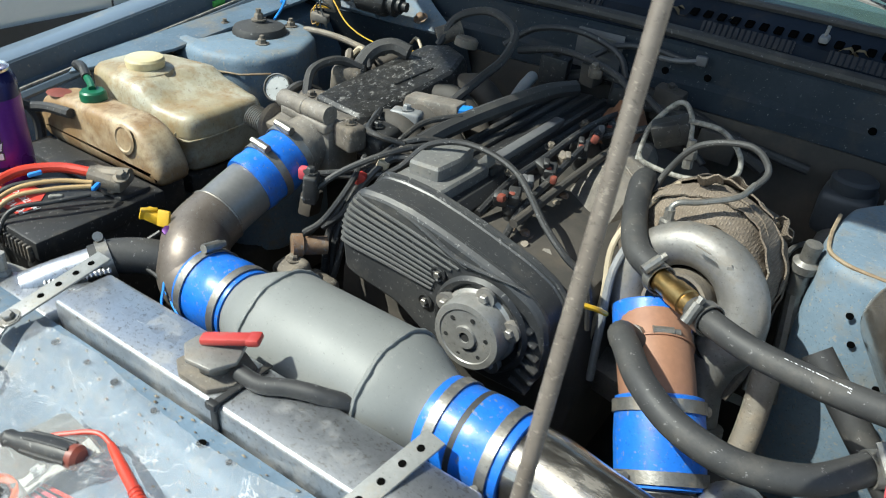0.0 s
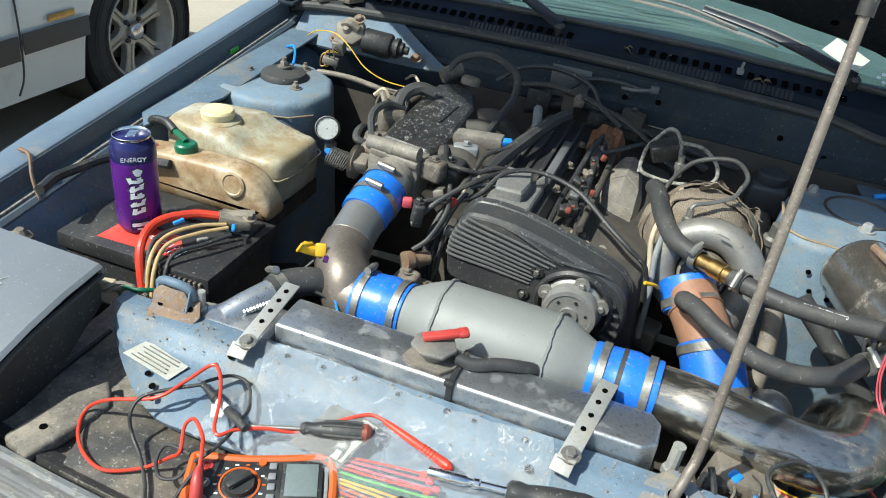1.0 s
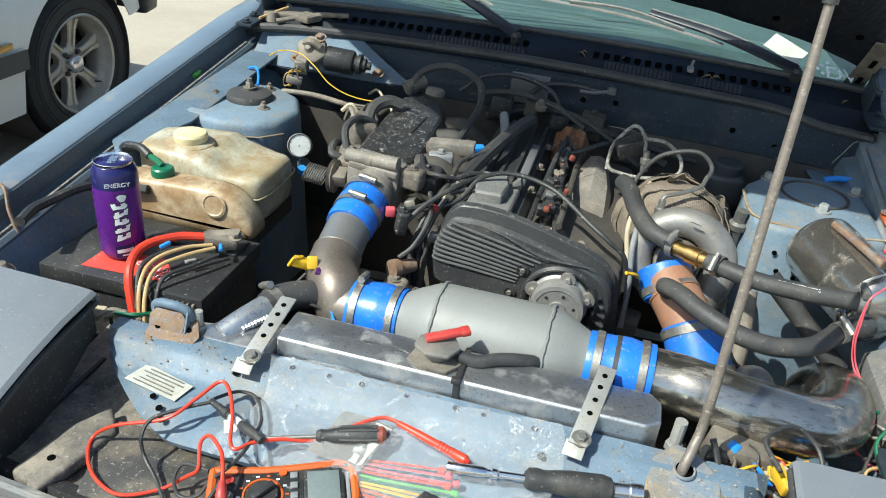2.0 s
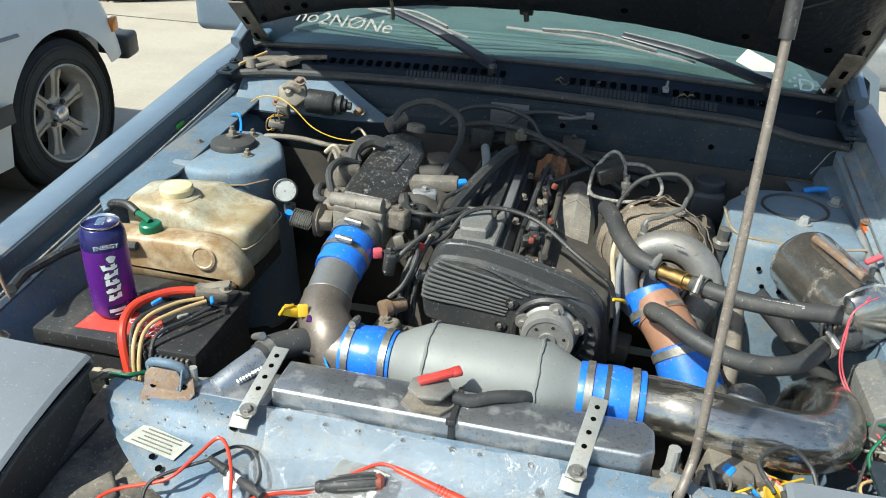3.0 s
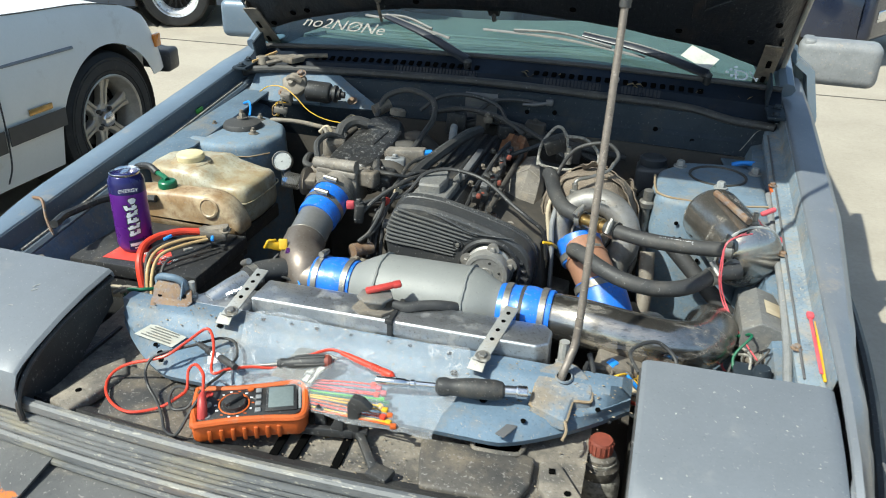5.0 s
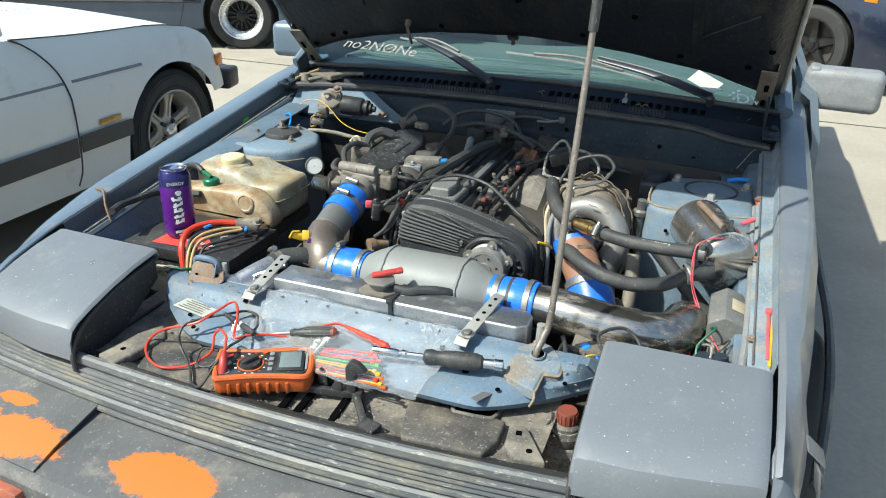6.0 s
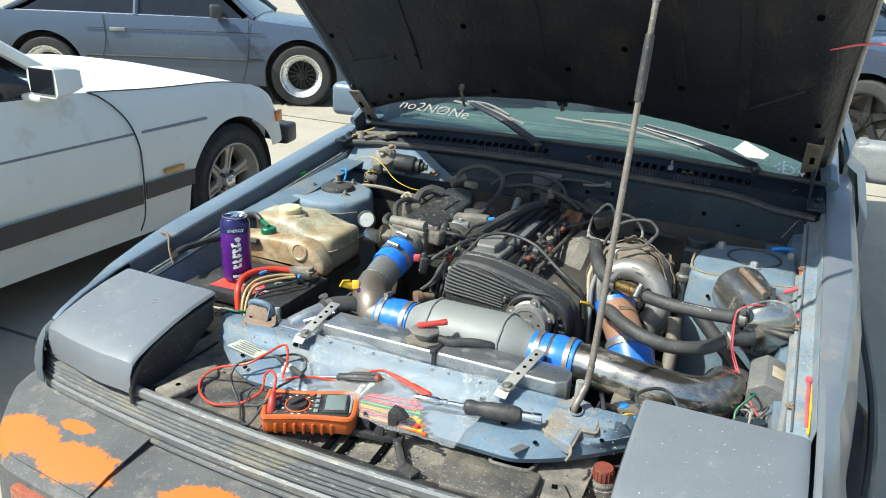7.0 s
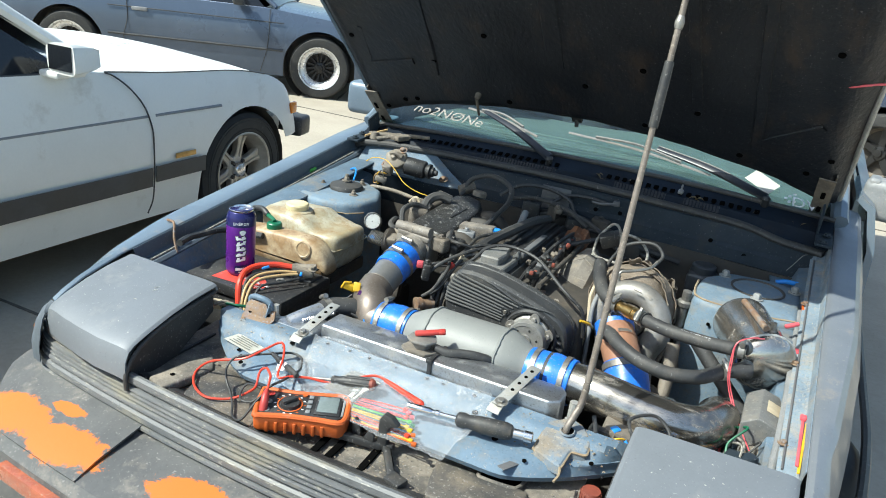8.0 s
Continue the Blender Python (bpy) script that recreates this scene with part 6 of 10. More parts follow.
part("sensor_block", obox((-0.105, 0.582, 0.782), (0.088, 0.030, 0.024), (0, -4, 4), 0.004), MANIF, eng, "grey sensor block")
part("sensor_stem", lathe([(0.016, 0), (0.016, 0.03), (0.020, 0.032), (0.020, 0.045), (0, 0.046)], (-0.118, 0.500, 0.735), (-0.25, -0.6, 0.5), 14), RUST, eng, "rusty thermostat cap")
part("lower_pulley", lathe([(0.055, 0), (0.055, 0.008), (0.048, 0.014), (0.055, 0.020), (0.055, 0.028), (0.02, 0.028), (0.02, 0.04), (0, 0.04)], (0.10, 0.335, 0.46), (0, -1, 0), 32), DARK, eng)
part("oil_cap", merge(tube([(-0.265, 0.81, 0.80), (-0.235, 0.84, 0.815)], 0.016, 12), lathe([(0.02, 0), (0.02, 0.012), (0.016, 0.016), (0, 0.016)], (-0.2, 0.80, 0.80), (0.1, 0.2, 1), 18)), GRIME, eng)

# turbocharger
tb = thing("turbocharger", "turbocharger with tan heat-wrapped turbine and cast compressor", "turbo", (0.32, 0.52, 0.60))
WC, WA = V((0.307, 0.578, 0.695)), V((0.10, -0.80, 0.30)).normalized()
q = WA.to_track_quat("Z", "Y").to_matrix()


def wrapfn(a, h):
    r = 0.097 * math.sqrt(max(0.05, 1 - (h / 0.105) ** 2))
    r += 0.0060 * noise.noise(V((2.2 * math.cos(a), 2.2 * math.sin(a), 30 * h))) + 0.0030 * noise.noise(V((7 * math.cos(a), 7 * math.sin(a), 80 * h)))
    return WC + q @ V((r * math.cos(a), r * math.sin(a), h))


part("turbine_wrap", sheet(wrapfn, lin(0, 2 * math.pi, 97), lin(-0.10, 0.085, 30), 0.003), WRAP, tb, "woven tan heat wrap", sharp=70)
rw = random.Random(11)
for k in range(6):
    h0, sl, ph, wd = -0.050 + 0.020 * k, rw.uniform(-0.012, 0.012), rw.uniform(0, 6), rw.uniform(0.026, 0.034)
    lift = 0.002 + 0.0016 * (k % 3)

    def band(a, v):
        h = h0 + sl * math.sin(a + ph) + wd * (v - 0.5)
        p = wrapfn(a, h)
        return p + (p - WC).normalized() * (lift + 0.0035 * (v - 0.5) + 0.0040 * math.sin(3 * a + ph) * v * v)
    part("wrap_band", sheet(band, lin(0, 2 * math.pi, 97), (0, 0.25, 0.5, 0.75, 1), 0.0022), WRAP, tb, "overlapping wrap band", sharp=70)
for k in range(4):
    a, h = rw.uniform(0.3, 2.4), rw.uniform(-0.03, 0.07)
    p = wrapfn(a, h)
    d = (p - WC).normalized()
    e = d.cross(WA).normalized()
    part("wrap_tab", sheet(lambda u, v: p + d * (0.007 + 0.010 * v * v) + e * (u * 0.014) + WA * (0.022 * v) + d * 0.004 * math.sin(3 * u + k), lin(-1, 1, 6), (0, 0.35, 0.7, 1), 0.0018), WRAP, tb, "frayed wrap end")
sc = V((0.322, 0.470, 0.700))
NA = V((-0.06, -0.94, 0.30)).normalized()
qa = NA.to_track_quat("Z", "Y").to_matrix()
ex = V((1, 0, 0)) - NA * NA.x
ex.normalize()
ez = NA.cross(ex)
if ez.z < 0:
    ez = -ez
sn_pts, sn_r = [], []
for k in range(18):
    a = radians(250 - 17 * k)
    rr = 0.061 + 0.0006 * k
    sn_pts.append(sc + ex * rr * math.cos(a) + ez * rr * math.sin(a))
    sn_r.append(0.0205 + 0.00050 * k)
part("compressor_scroll", tube(sn_pts, sn_r, 22, 4), CAST, tb, "cast aluminium scroll", sharp=60)
part("compressor_face", lathe([(0.056, -0.022), (0.050, -0.012), (0.040, -0.008), (0.038, 0.012), (0.037, 0.026), (0.033, 0.026), (0.032, 0.0), (0, -0.002)], sc, NA, 36), GRIME, tb)
part("backplate", lathe([(0.080, -0.034), (0.086, -0.032), (0.086, -0.020), (0.080, -0.016), (0.05, -0.012)], sc, NA, 40), CAST, tb)
for k in range(8):
    a = 2 * math.pi * k / 8 + 0.3
    part("housing_bolt", bolt(sc + qa @ V((0.083, 0, 0)) * math.cos(a) + qa @ V((0, 0.083, 0)) * math.sin(a) - NA * 0.019, NA, 0.0045, 0.005), STEEL, tb)
part("maker_bar", obox(sc + V((0.012, -0.016, 0.081)), (0.018, 0.007, 0.0012), (-30, 10, -8), 0.0005), GRIME, tb)
part("casting_rib", obox(sc + ex * 0.052 + ez * 0.046 + NA * 0.016, (0.014, 0.010, 0.045), (0, -38, 0), 0.004), CAST, tb)
part("outlet_neck", tube([sn_pts[-1], sn_pts[-1] + V((-0.004, -0.012, -0.035)), sn_pts[-1] + V((0.004, -0.028, -0.075))], [0.029, 0.027, 0.026], 18), CAST, tb)
part("outlet_flange", lathe([(0.02, 0), (0.034, 0.002), (0.034, 0.012), (0.02, 0.014)], sn_pts[-1] + V((0.004, -0.028, -0.072)), (0.1, -0.35, -0.9), 20), CAST, tb)
MPROF = [(0.450, 0.640, 0.112, 0.186, 0), (0.470, 0.676, 0.108, 0.193, 0), (0.530, 0.695, 0.105, 0.198, 0.002), (0.585, 0.714, 0.104, 0.199, 0.003), (0.648, 0.733, 0.110, 0.197, 0.010), (0.662, 0.737, 0.114, 0.194, 0.012), (0.735, 0.753, 0.136, 0.182, 0.004), (0.757, 0.748, 0.144, 0.176, 0.002), (0.768, 0.69, 0.148, 0.174, 0)]


def mfn(u, v):
    y, z, xl, xr, mid = MPROF[u]
    x, dz = ((xl - 0.004, -0.060), (xl, -0.012), (xl + 0.008, 0), (xl + 0.55 * (xr - xl), mid), (xr - 0.010, 0), (xr, -0.016), (xr + 0.003, -0.060))[v]
    return V((x, y, z + dz))


mf = part("manifold_cover", sheet(mfn, range(9), range(7), 0.003), MANIF, tb, "dusty folded manifold cover", sharp=14)
part("cover_ridge", tube([mfn(4, 2) + V((0.004, 0.004, 0.001)), mfn(5, 3) + V((0, 0, 0.0006)), mfn(4, 4) + V((-0.002, 0.006, 0.001))], 0.0022, 6, 1), MANIF, mf, "raised fold")
for k in range(2):
    part("cover_rib", tube([mfn(2 + k, 2) + V((0.006, 0.01, 0.002)), mfn(2 + k, 3) + V((0, 0.012, 0.003)), mfn(2 + k, 4) + V((-0.004, 0.01, 0.002))], 0.0018, 6, 1), MANIF, mf, "pressed rib")
for x, y in ((0.126, 0.455), (0.118, 0.575), (0.128, 0.690), (0.186, 0.640)):
    part("cover_bolt", bolt((x, y, 0.712), (-0.2, 0, 1), 0.0065, 0.008), RUST, mf)
for k in range(4):
    y = 0.462 + 0.070 * k
    part("runner_boss", merge(obox((0.112 + 0.01 * k, y + 0.02, 0.700), (0.026, 0.034, 0.026), (0, 18, 8), 0.006), bolt((0.108 + 0.01 * k, y + 0.02, 0.713), (-0.2, 0, 1), 0.0055, 0.006)), GRIME, mf, "grimy bolted runner boss")
for k, (x, y, z, r) in enumerate(((0.112, 0.452, 0.712, 0.012), (0.136, 0.440, 0.706, 0.010), (0.160, 0.448, 0.700, 0.014), (0.186, 0.450, 0.690, 0.012), (0.204, 0.470, 0.690, 0.010), (0.150, 0.470, 0.690, 0.012))):
    part("exhaust_stud", merge(lathe([(r * 1.2, -0.03), (r * 1.2, -0.012), (r, -0.010), (r * 0.9, 0), (r * 0.5, 0.002), (r * 0.5, 0.012), (0, 0.012)], (x, y, z), (0.2 * (k % 3 - 1), -0.5, 1), 6 + 4 * (k % 2)), obox((x + 0.008, y + 0.006, z - 0.012), (0.026, 0.014, 0.016), (20, 10 * k, 30 * k), 0.004)), (RUST, GRIME, MANIF)[k % 3], mf, "rusty stud and flange")
part("wastegate_arm", merge(tube([(0.385, 0.50, 0.70), (0.405, 0.49, 0.69), (0.412, 0.47, 0.66), (0.40, 0.44, 0.62)], 0.006, 8), obox((0.392, 0.505, 0.712), (0.02, 0.03, 0.012), (0, 20, 10), 0.003)), GRIME, tb)
# coupling below the compressor and the brown pipe
ip = thing("intake_pipe", "brown primed pipe with blue couplings below the turbo", "pipe", (0.35, 0.34, 0.45))
part("upper_sleeve", lathe([(0.040, 0), (0.043, 0.002), (0.043, 0.05), (0.040, 0.052)], (0.300, 0.440, 0.700), (0.30, -0.50, -0.50), 32), BLUE, ip, "blue silicone sleeve")
clamp(ip, V((0.300, 0.440, 0.700)) + V((0.30, -0.50, -0.50)).normalized() * 0.040, (0.30, -0.50, -0.50), 0.0435, 0.013, 90)
part("brown_pipe", tube([(0.308, 0.426, 0.690), (0.325, 0.397, 0.676), (0.344, 0.366, 0.660), (0.364, 0.336, 0.638), (0.378, 0.312, 0.612)], [0.0405, 0.0405, 0.040, 0.038, 0.037], 28), RUSTP, ip, "brown primed pipe")
part("weld_seam", tube([V((0.325, 0.397, 0.676)) + V((0.018, -0.03, -0.017)).normalized().to_track_quat("Z", "Y").to_matrix() @ V((0.0412 * math.cos(a), 0.0412 * math.sin(a), 0)) for a in lin(0, 2 * math.pi, 25)[:-1]], 0.0016, 6, 2, closed=True), RUSTP, ip)
lo = V((0.347, 0.362, 0.664))
ld = V((0.30, -0.46, -0.50)).normalized()
part("lower_sleeve", lathe([(0.039, 0), (0.0450, 0.002), (0.0465, 0.040), (0.0455, 0.092), (0.039, 0.094)], lo + ld * 0.012, ld, 36), BLUE, ip, "blue silicone sleeve")
clamp(ip, lo + ld * 0.024, ld, 0.0462, 0.013, 200)
clamp(ip, lo + ld * 0.094, ld, 0.0468, 0.013, 20)
part("filter_neck", lathe([(0.038, 0), (0.040, 0.01), (0.05, 0.014), (0.05, 0.12), (0, 0.12)], lo + ld * 0.098, ld, 32), BLACK, ip, "black filter neck")
part("breather_fitting", tube([(0.312, 0.385, 0.695), (0.306, 0.368, 0.705)], 0.0115, 12), STEEL, ip)

# heater hoses, breather can
def hose(name, pts, r, label, mt=RUBBER, seg=14, n=8):
    return solo(name, tube(pts, r, seg, n), mt, label, "hose", pts[len(pts) // 2])


hose("heater_hose", [(0.212, 0.60, 0.768), (0.222, 0.555, 0.778), (0.240, 0.50, 0.765), (0.266, 0.448, 0.757), (0.298, 0.424, 0.754)], 0.0150, "thick black rubber hose curving over the turbo")
bf = thing("hose_joiner", "brass hose joiner with two stainless clamps", "fitting", (0.337, 0.395, 0.74))
bd = V((0.076, -0.055, 0.008)).normalized()
part("brass_tube", lathe([(0.011, -0.045), (0.0125, -0.044), (0.0125, -0.012), (0.0145, -0.011), (0.0145, 0.011), (0.0125, 0.012), (0.0125, 0.044), (0.011, 0.045)], V((0.337, 0.396, 0.753)), bd, 24), BRASS, bf, "brass tube")
for t, a in ((-0.040, 60), (0.042, 30)):
    clamp(bf, V((0.337, 0.396, 0.753)) + bd * t, bd, 0.0155, 0.012, a)
h2 = hose("heater_hose", [V((0.337, 0.396, 0.753)) + bd * 0.022, (0.385, 0.363, 0.757), (0.43, 0.345, 0.758), (0.50, 0.335, 0.760), (0.575, 0.335, 0.764)], 0.0135, "long black heater hose printed with white lettering")
mtx = Matrix(((0.99, 0, -0.0, 0.478), (-0.13, 0.80, -0.6, 0.3315), (0.03, 0.6, 0.8, 0.7705), (0, 0, 0, 1)))
words("CAR HEATER HOSE", 0.0068, mtx, WHITE, h2)
h3 = hose("breather_hose", [(0.315, 0.375, 0.690), (0.300, 0.350, 0.715), (0.318, 0.315, 0.728), (0.350, 0.275, 0.728), (0.395, 0.248, 0.722), (0.45, 0.245, 0.715), (0.505, 0.268, 0.715), (0.55, 0.315, 0.722), (0.592, 0.338, 0.726)], 0.0140, "black breather hose looping to the catch can")
clamp(h3, (0.545, 0.308, 0.7215), (0.045, 0.035, 0.005), 0.0147, 0.012, 60)
cc = thing("catch_can", "polished welded oil catch can with hose fittings", "catch can", (0.60, 0.45, 0.62))
CA, CB = V((0.545, 0.545, 0.744)), V((0.612, 0.395, 0.727))
cd = (CB - CA).normalized()
part("can_body", lathe([(0, -0.002), (0.054, -0.001), (0.058, 0.006), (0.059, 0.012), (0.059, (CB - CA).length - 0.012), (0.062, (CB - CA).length - 0.006), (0.062, (CB - CA).length), (0.058, (CB - CA).length + 0.011), (0.047, (CB - CA).length + 0.021), (0.027, (CB - CA).length + 0.028), (0, (CB - CA).length + 0.030)], CA, cd, 44), CANM, cc, "stained polished can body")
part("weld_bead", tube([CB - cd * 0.004 + cd.to_track_quat("Z", "Y").to_matrix() @ V((0.0625 * math.cos(a), 0.0625 * math.sin(a), 0)) for a in lin(0, 2 * math.pi, 49)[:-1]], [0.0018, 0.0026] * 24, 6, 2, closed=True), WELD, cc)
for p, d, r in ((CB + V((-0.020, -0.012, 0.034)), V((-0.65, -0.60, -0.02)), 0.011), (CB + V((-0.016, -0.014, -0.003)), V((-0.5, -0.8, 0.0)), 0.011)):
    part("hose_barb", lathe([(r, 0), (r, 0.02), (r + 0.004, 0.022), (r + 0.004, 0.030), (r, 0.032), (r, 0.052), (0, 0.052)], p, d, 16), STEEL, cc)
part("top_tube", tube([(0.546, 0.505, 0.803), (0.572, 0.452, 0.801), (0.600, 0.398, 0.796)], 0.0062, 10), RUST, cc, "rusty vent tube")
part("stud", merge(tube([CB + V((0, 0.02, 0.048)), CB + V((0.0, 0.022, 0.08))], 0.005, 8), bolt(CB + V((0, 0.02, 0.056)), (0, 0, 1), 0.008, 0.007)), STEEL, cc)
part("red_clip", obox((0.648, 0.52, 0.772), (0.030, 0.010, 0.008), (0, -20, 25), 0.003), PINKW, cc, "red plastic clip")
part("red_clip", obox((0.668, 0.455, 0.735), (0.009, 0.022, 0.026), (0, 0, 10), 0.003), PINKW, cc)
clamp(cc, (0.566, 0.336, 0.763), (1, 0, 0.05), 0.0142, 0.012, 80)
for k in range(2):
    solo("red_wire", tube([(0.600 - 0.01 * k, 0.335, 0.800), (0.572, 0.30, 0.806), (0.555, 0.283, 0.796), (0.553 + 0.003 * k, 0.28, 0.760), (0.557 + 0.003 * k, 0.279, 0.724), (0.571 + 0.004 * k, 0.275, 0.687), (0.597, 0.228, 0.664), (0.622, 0.163, 0.657)], 0.0013, 6), PINKW, "thin red wire hanging from the catch can", "wire", (0.56, 0.25, 0.70), "red wires")

# relay box and right side clutter
rb = thing("relay_box", "dusty grey relay box on the wing", "relay box", (0.625, 0.26, 0.62))
part("cover", prism([(0.597, 0.636), (0.597, 0.684), (0.6245, 0.702), (0.667, 0.688), (0.667, 0.636)], Matrix.Translation((0, 0.205, 0)) @ XZ, 0.128, 0.002, 2), RELAY, rb, "dusty grey ridged cover", sharp=20)
part("faded_label", obox((0.648, 0.272, 0.6956), (0.027, 0.044, 0.0012), (0, 18.2, 0), 0.0004), SAND, rb, "faded tan label")
part("box_base", box(0.603, 0.662, 0.196, 0.30, 0.602, 0.637, 0.004), RELAY, rb, "lower half of the box")
part("box_lip", box(0.606, 0.660, 0.180, 0.206, 0.628, 0.648, 0.003), GRIME, rb)
rr = random.Random(21)
for k in range(9):
    a = V((rr.uniform(0.58, 0.64), rr.uniform(0.17, 0.24), rr.uniform(0.63, 0.66)))
    b = V((rr.uniform(0.56, 0.65), rr.uniform(0.06, 0.16), rr.uniform(0.60, 0.65)))
    mth = (WHITEW, BLACK, TANW, PINKW, BLACK, WHITEW, WHITEW, BLACK, GREEN)[k]
    solo("loose_wire", tube([a, a.lerp(b, 0.35) + V((rr.uniform(-.03, .03), 0, rr.uniform(-.02, .04))), a.lerp(b, 0.7) + V((rr.uniform(-.03, .03), 0, rr.uniform(-.03, .02))), b], 0.0022, 6), mth, "loose wire at the wing", "wire", a, "wing wires")
part("wing_bracket", merge(box(0.585, 0.655, 0.085, 0.16, 0.645, 0.652, 0.002), lathe([(0.014, 0), (0.016, 0.004), (0.011, 0.02), (0, 0.022)], (0.625, 0.12, 0.652), seg=16)), FWALL, car, "bracket with rubber stop")
solo("cable_tie", merge(obox((0.6915, 0.138, 0.7180), (0.0050, 0.15, 0.003), (3, 0, -1), 0.001), obox((0.6925, 0.214, 0.725), (0.011, 0.014, 0.009), (0, 0, 2), 0.003)), PINKW, "red cable tie lying in the fender gutter", "cable tie", (0.693, 0.16, 0.72))
solo("cable_tie", obox((0.6965, 0.125, 0.7160), (0.0045, 0.15, 0.003), (5, 0, -2), 0.001), YELLOW, "yellow cable tie lying in the fender gutter", "cable tie", (0.699, 0.12, 0.715))
hose("wing_loom", [(0.66, 0.10, 0.66), (0.663, 0.20, 0.69), (0.664, 0.35, 0.715), (0.662, 0.50, 0.735), (0.664, 0.66, 0.755)], 0.007, "grey wiring loom along the wing", GREYP, 10)
hose("blue_tape_roll", [(0.60, 0.84, 0.752), (0.625, 0.845, 0.758), (0.665, 0.85, 0.757)], 0.006, "blue tape on the wing behind the tower", LBLUE, 8)

# brake reservoir and master cylinder, in shade
bm_ = thing("brake_reservoir", "dusty translucent brake fluid reservoir", "reservoir", (0.43, 0.88, 0.66))
part("bottle", merge(box(0.388, 0.462, 0.848, 0.922, 0.650, 0.718, 0.012, 3), lathe([(0.030, 0), (0.032, 0.004), (0.032, 0.018), (0.026, 0.022), (0, 0.022)], (0.425, 0.885, 0.716), seg=28)), GREYD, bm_, "smoky bottle with cap")
part("cylinder", tube([(0.425, 0.80, 0.645), (0.425, 0.95, 0.645)], 0.022, 16), CAST, bm_)
part("line", tube([(0.405, 0.80, 0.66), (0.39, 0.70, 0.68), (0.405, 0.60, 0.64), (0.41, 0.55, 0.56)], 0.004, 6), STEEL, bm_)
solo("wastegate_fitting", merge(lathe([(0.012, 0), (0.012, 0.03), (0.016, 0.034), (0.016, 0.044), (0.010, 0.048), (0.010, 0.07), (0, 0.07)], (0.420, 0.60, 0.690), (0.05, -0.1, 1), 14), tube([(0.42, 0.60, 0.69), (0.43, 0.585, 0.62), (0.44, 0.56, 0.55)], 0.010, 10)), STEEL, "steel fitting standing beside the tower", "fitting", (0.42, 0.60, 0.69))
hose("dark_pipe", [(0.435, 0.42, 0.70), (0.44, 0.38, 0.62), (0.43, 0.33, 0.52), (0.40, 0.3, 0.45)], 0.014, "dark metal pipe going down behind the hoses", GRIME)
hose("dark_hose", [(0.47, 0.46, 0.71), (0.53, 0.43, 0.66), (0.60, 0.40, 0.60)], 0.016, "dark hose below the catch can")
solo("oil_filter", merge(lathe([(0.03, 0), (0.036, 0.004), (0.036, 0.05), (0.030, 0.056), (0.030, 0.07), (0.024, 0.074), (0, 0.074)], (0.395, 0.36, 0.60), (0.45, -0.5, -0.5), 20)), DARK, "dark round filter below the turbo", "filter", (0.40, 0.35, 0.58))
solo("yellow_dipstick", tube([(0.262, 0.405, 0.690), (0.256, 0.385, 0.705), (0.240, 0.372, 0.712)], 0.0032, 6), YELLOW, "thin yellow dipstick pull", "dipstick", (0.256, 0.385, 0.70))

# behind the head: dark hoses, clips and brackets against the firewall
for pts, r in (([(-0.10, 0.90, 0.74), (0.0, 0.905, 0.775), (0.10, 0.91, 0.765), (0.20, 0.91, 0.74), (0.30, 0.90, 0.70)], 0.011),
               ([(-0.06, 0.885, 0.70), (0.04, 0.89, 0.74), (0.15, 0.89, 0.755), (0.26, 0.895, 0.735), (0.36, 0.90, 0.72)], 0.008),
               ([(0.02, 0.87, 0.79), (0.10, 0.82, 0.80), (0.18, 0.78, 0.775), (0.24, 0.76, 0.74)], 0.005),
               ([(-0.14, 0.88, 0.79), (-0.05, 0.86, 0.815), (0.05, 0.84, 0.808), (0.12, 0.80, 0.785)], 0.006)):
    hose("firewall_hose", pts, r, "dark hose running along the firewall", BLACK, 10)
for c, sz, rz, m_ in (((-0.07, 0.885, 0.775), (0.05, 0.03, 0.05), 10, BLACK), ((0.00, 0.88, 0.785), (0.03, 0.03, 0.04), -12, DARK), ((0.06, 0.875, 0.765), (0.04, 0.03, 0.035), 24, BLACK), ((0.02, 0.845, 0.800), (0.022, 0.02, 0.018), 30, GRIME), ((0.13, 0.90, 0.76), (0.05, 0.025, 0.06), -6, DARK), ((0.22, 0.90, 0.72), (0.06, 0.03, 0.05), 8, DARK)):
    solo("firewall_fitting", merge(obox(c, sz, (8, 5, rz), 0.005), bolt(V(c) + V((0, -0.004, sz[2] / 2)), (0, -0.3, 1), 0.006, 0.006)), m_, "dark fitting behind the cylinder head", "fitting", c, "firewall fittings")
solo("cable_stop", merge(tube([(0.09, 0.930, 0.822), (0.118, 0.926, 0.824), (0.150, 0.929, 0.830)], 0.004, 8), obox((0.157, 0.931, 0.832), (0.018, 0.010, 0.016), (0, 0, 8), 0.003)), TAPE, "cable end held in a small firewall bracket", "bracket", (0.12, 0.928, 0.82))
solo("pale_wire", tube([(0.655, 0.905, 0.822), (0.645, 0.900, 0.816), (0.632, 0.895, 0.795), (0.617, 0.890, 0.772)], 0.0010, 5), WHITEW, "thin pale wire hanging beside the hinge", "wire", (0.64, 0.90, 0.80))
solo("orange_clip", obox((0.667, 0.655, 0.768), (0.007, 0.034, 0.009), (6, 0, 4), 0.002), ORANGE, "small orange clip on the wing ledge", "clip", (0.667, 0.655, 0.763))

# wiper motor
wm = thing("wiper_motor", "grimy wiper motor with wires on the firewall", "motor", (-0.42, 0.80, 0.80))
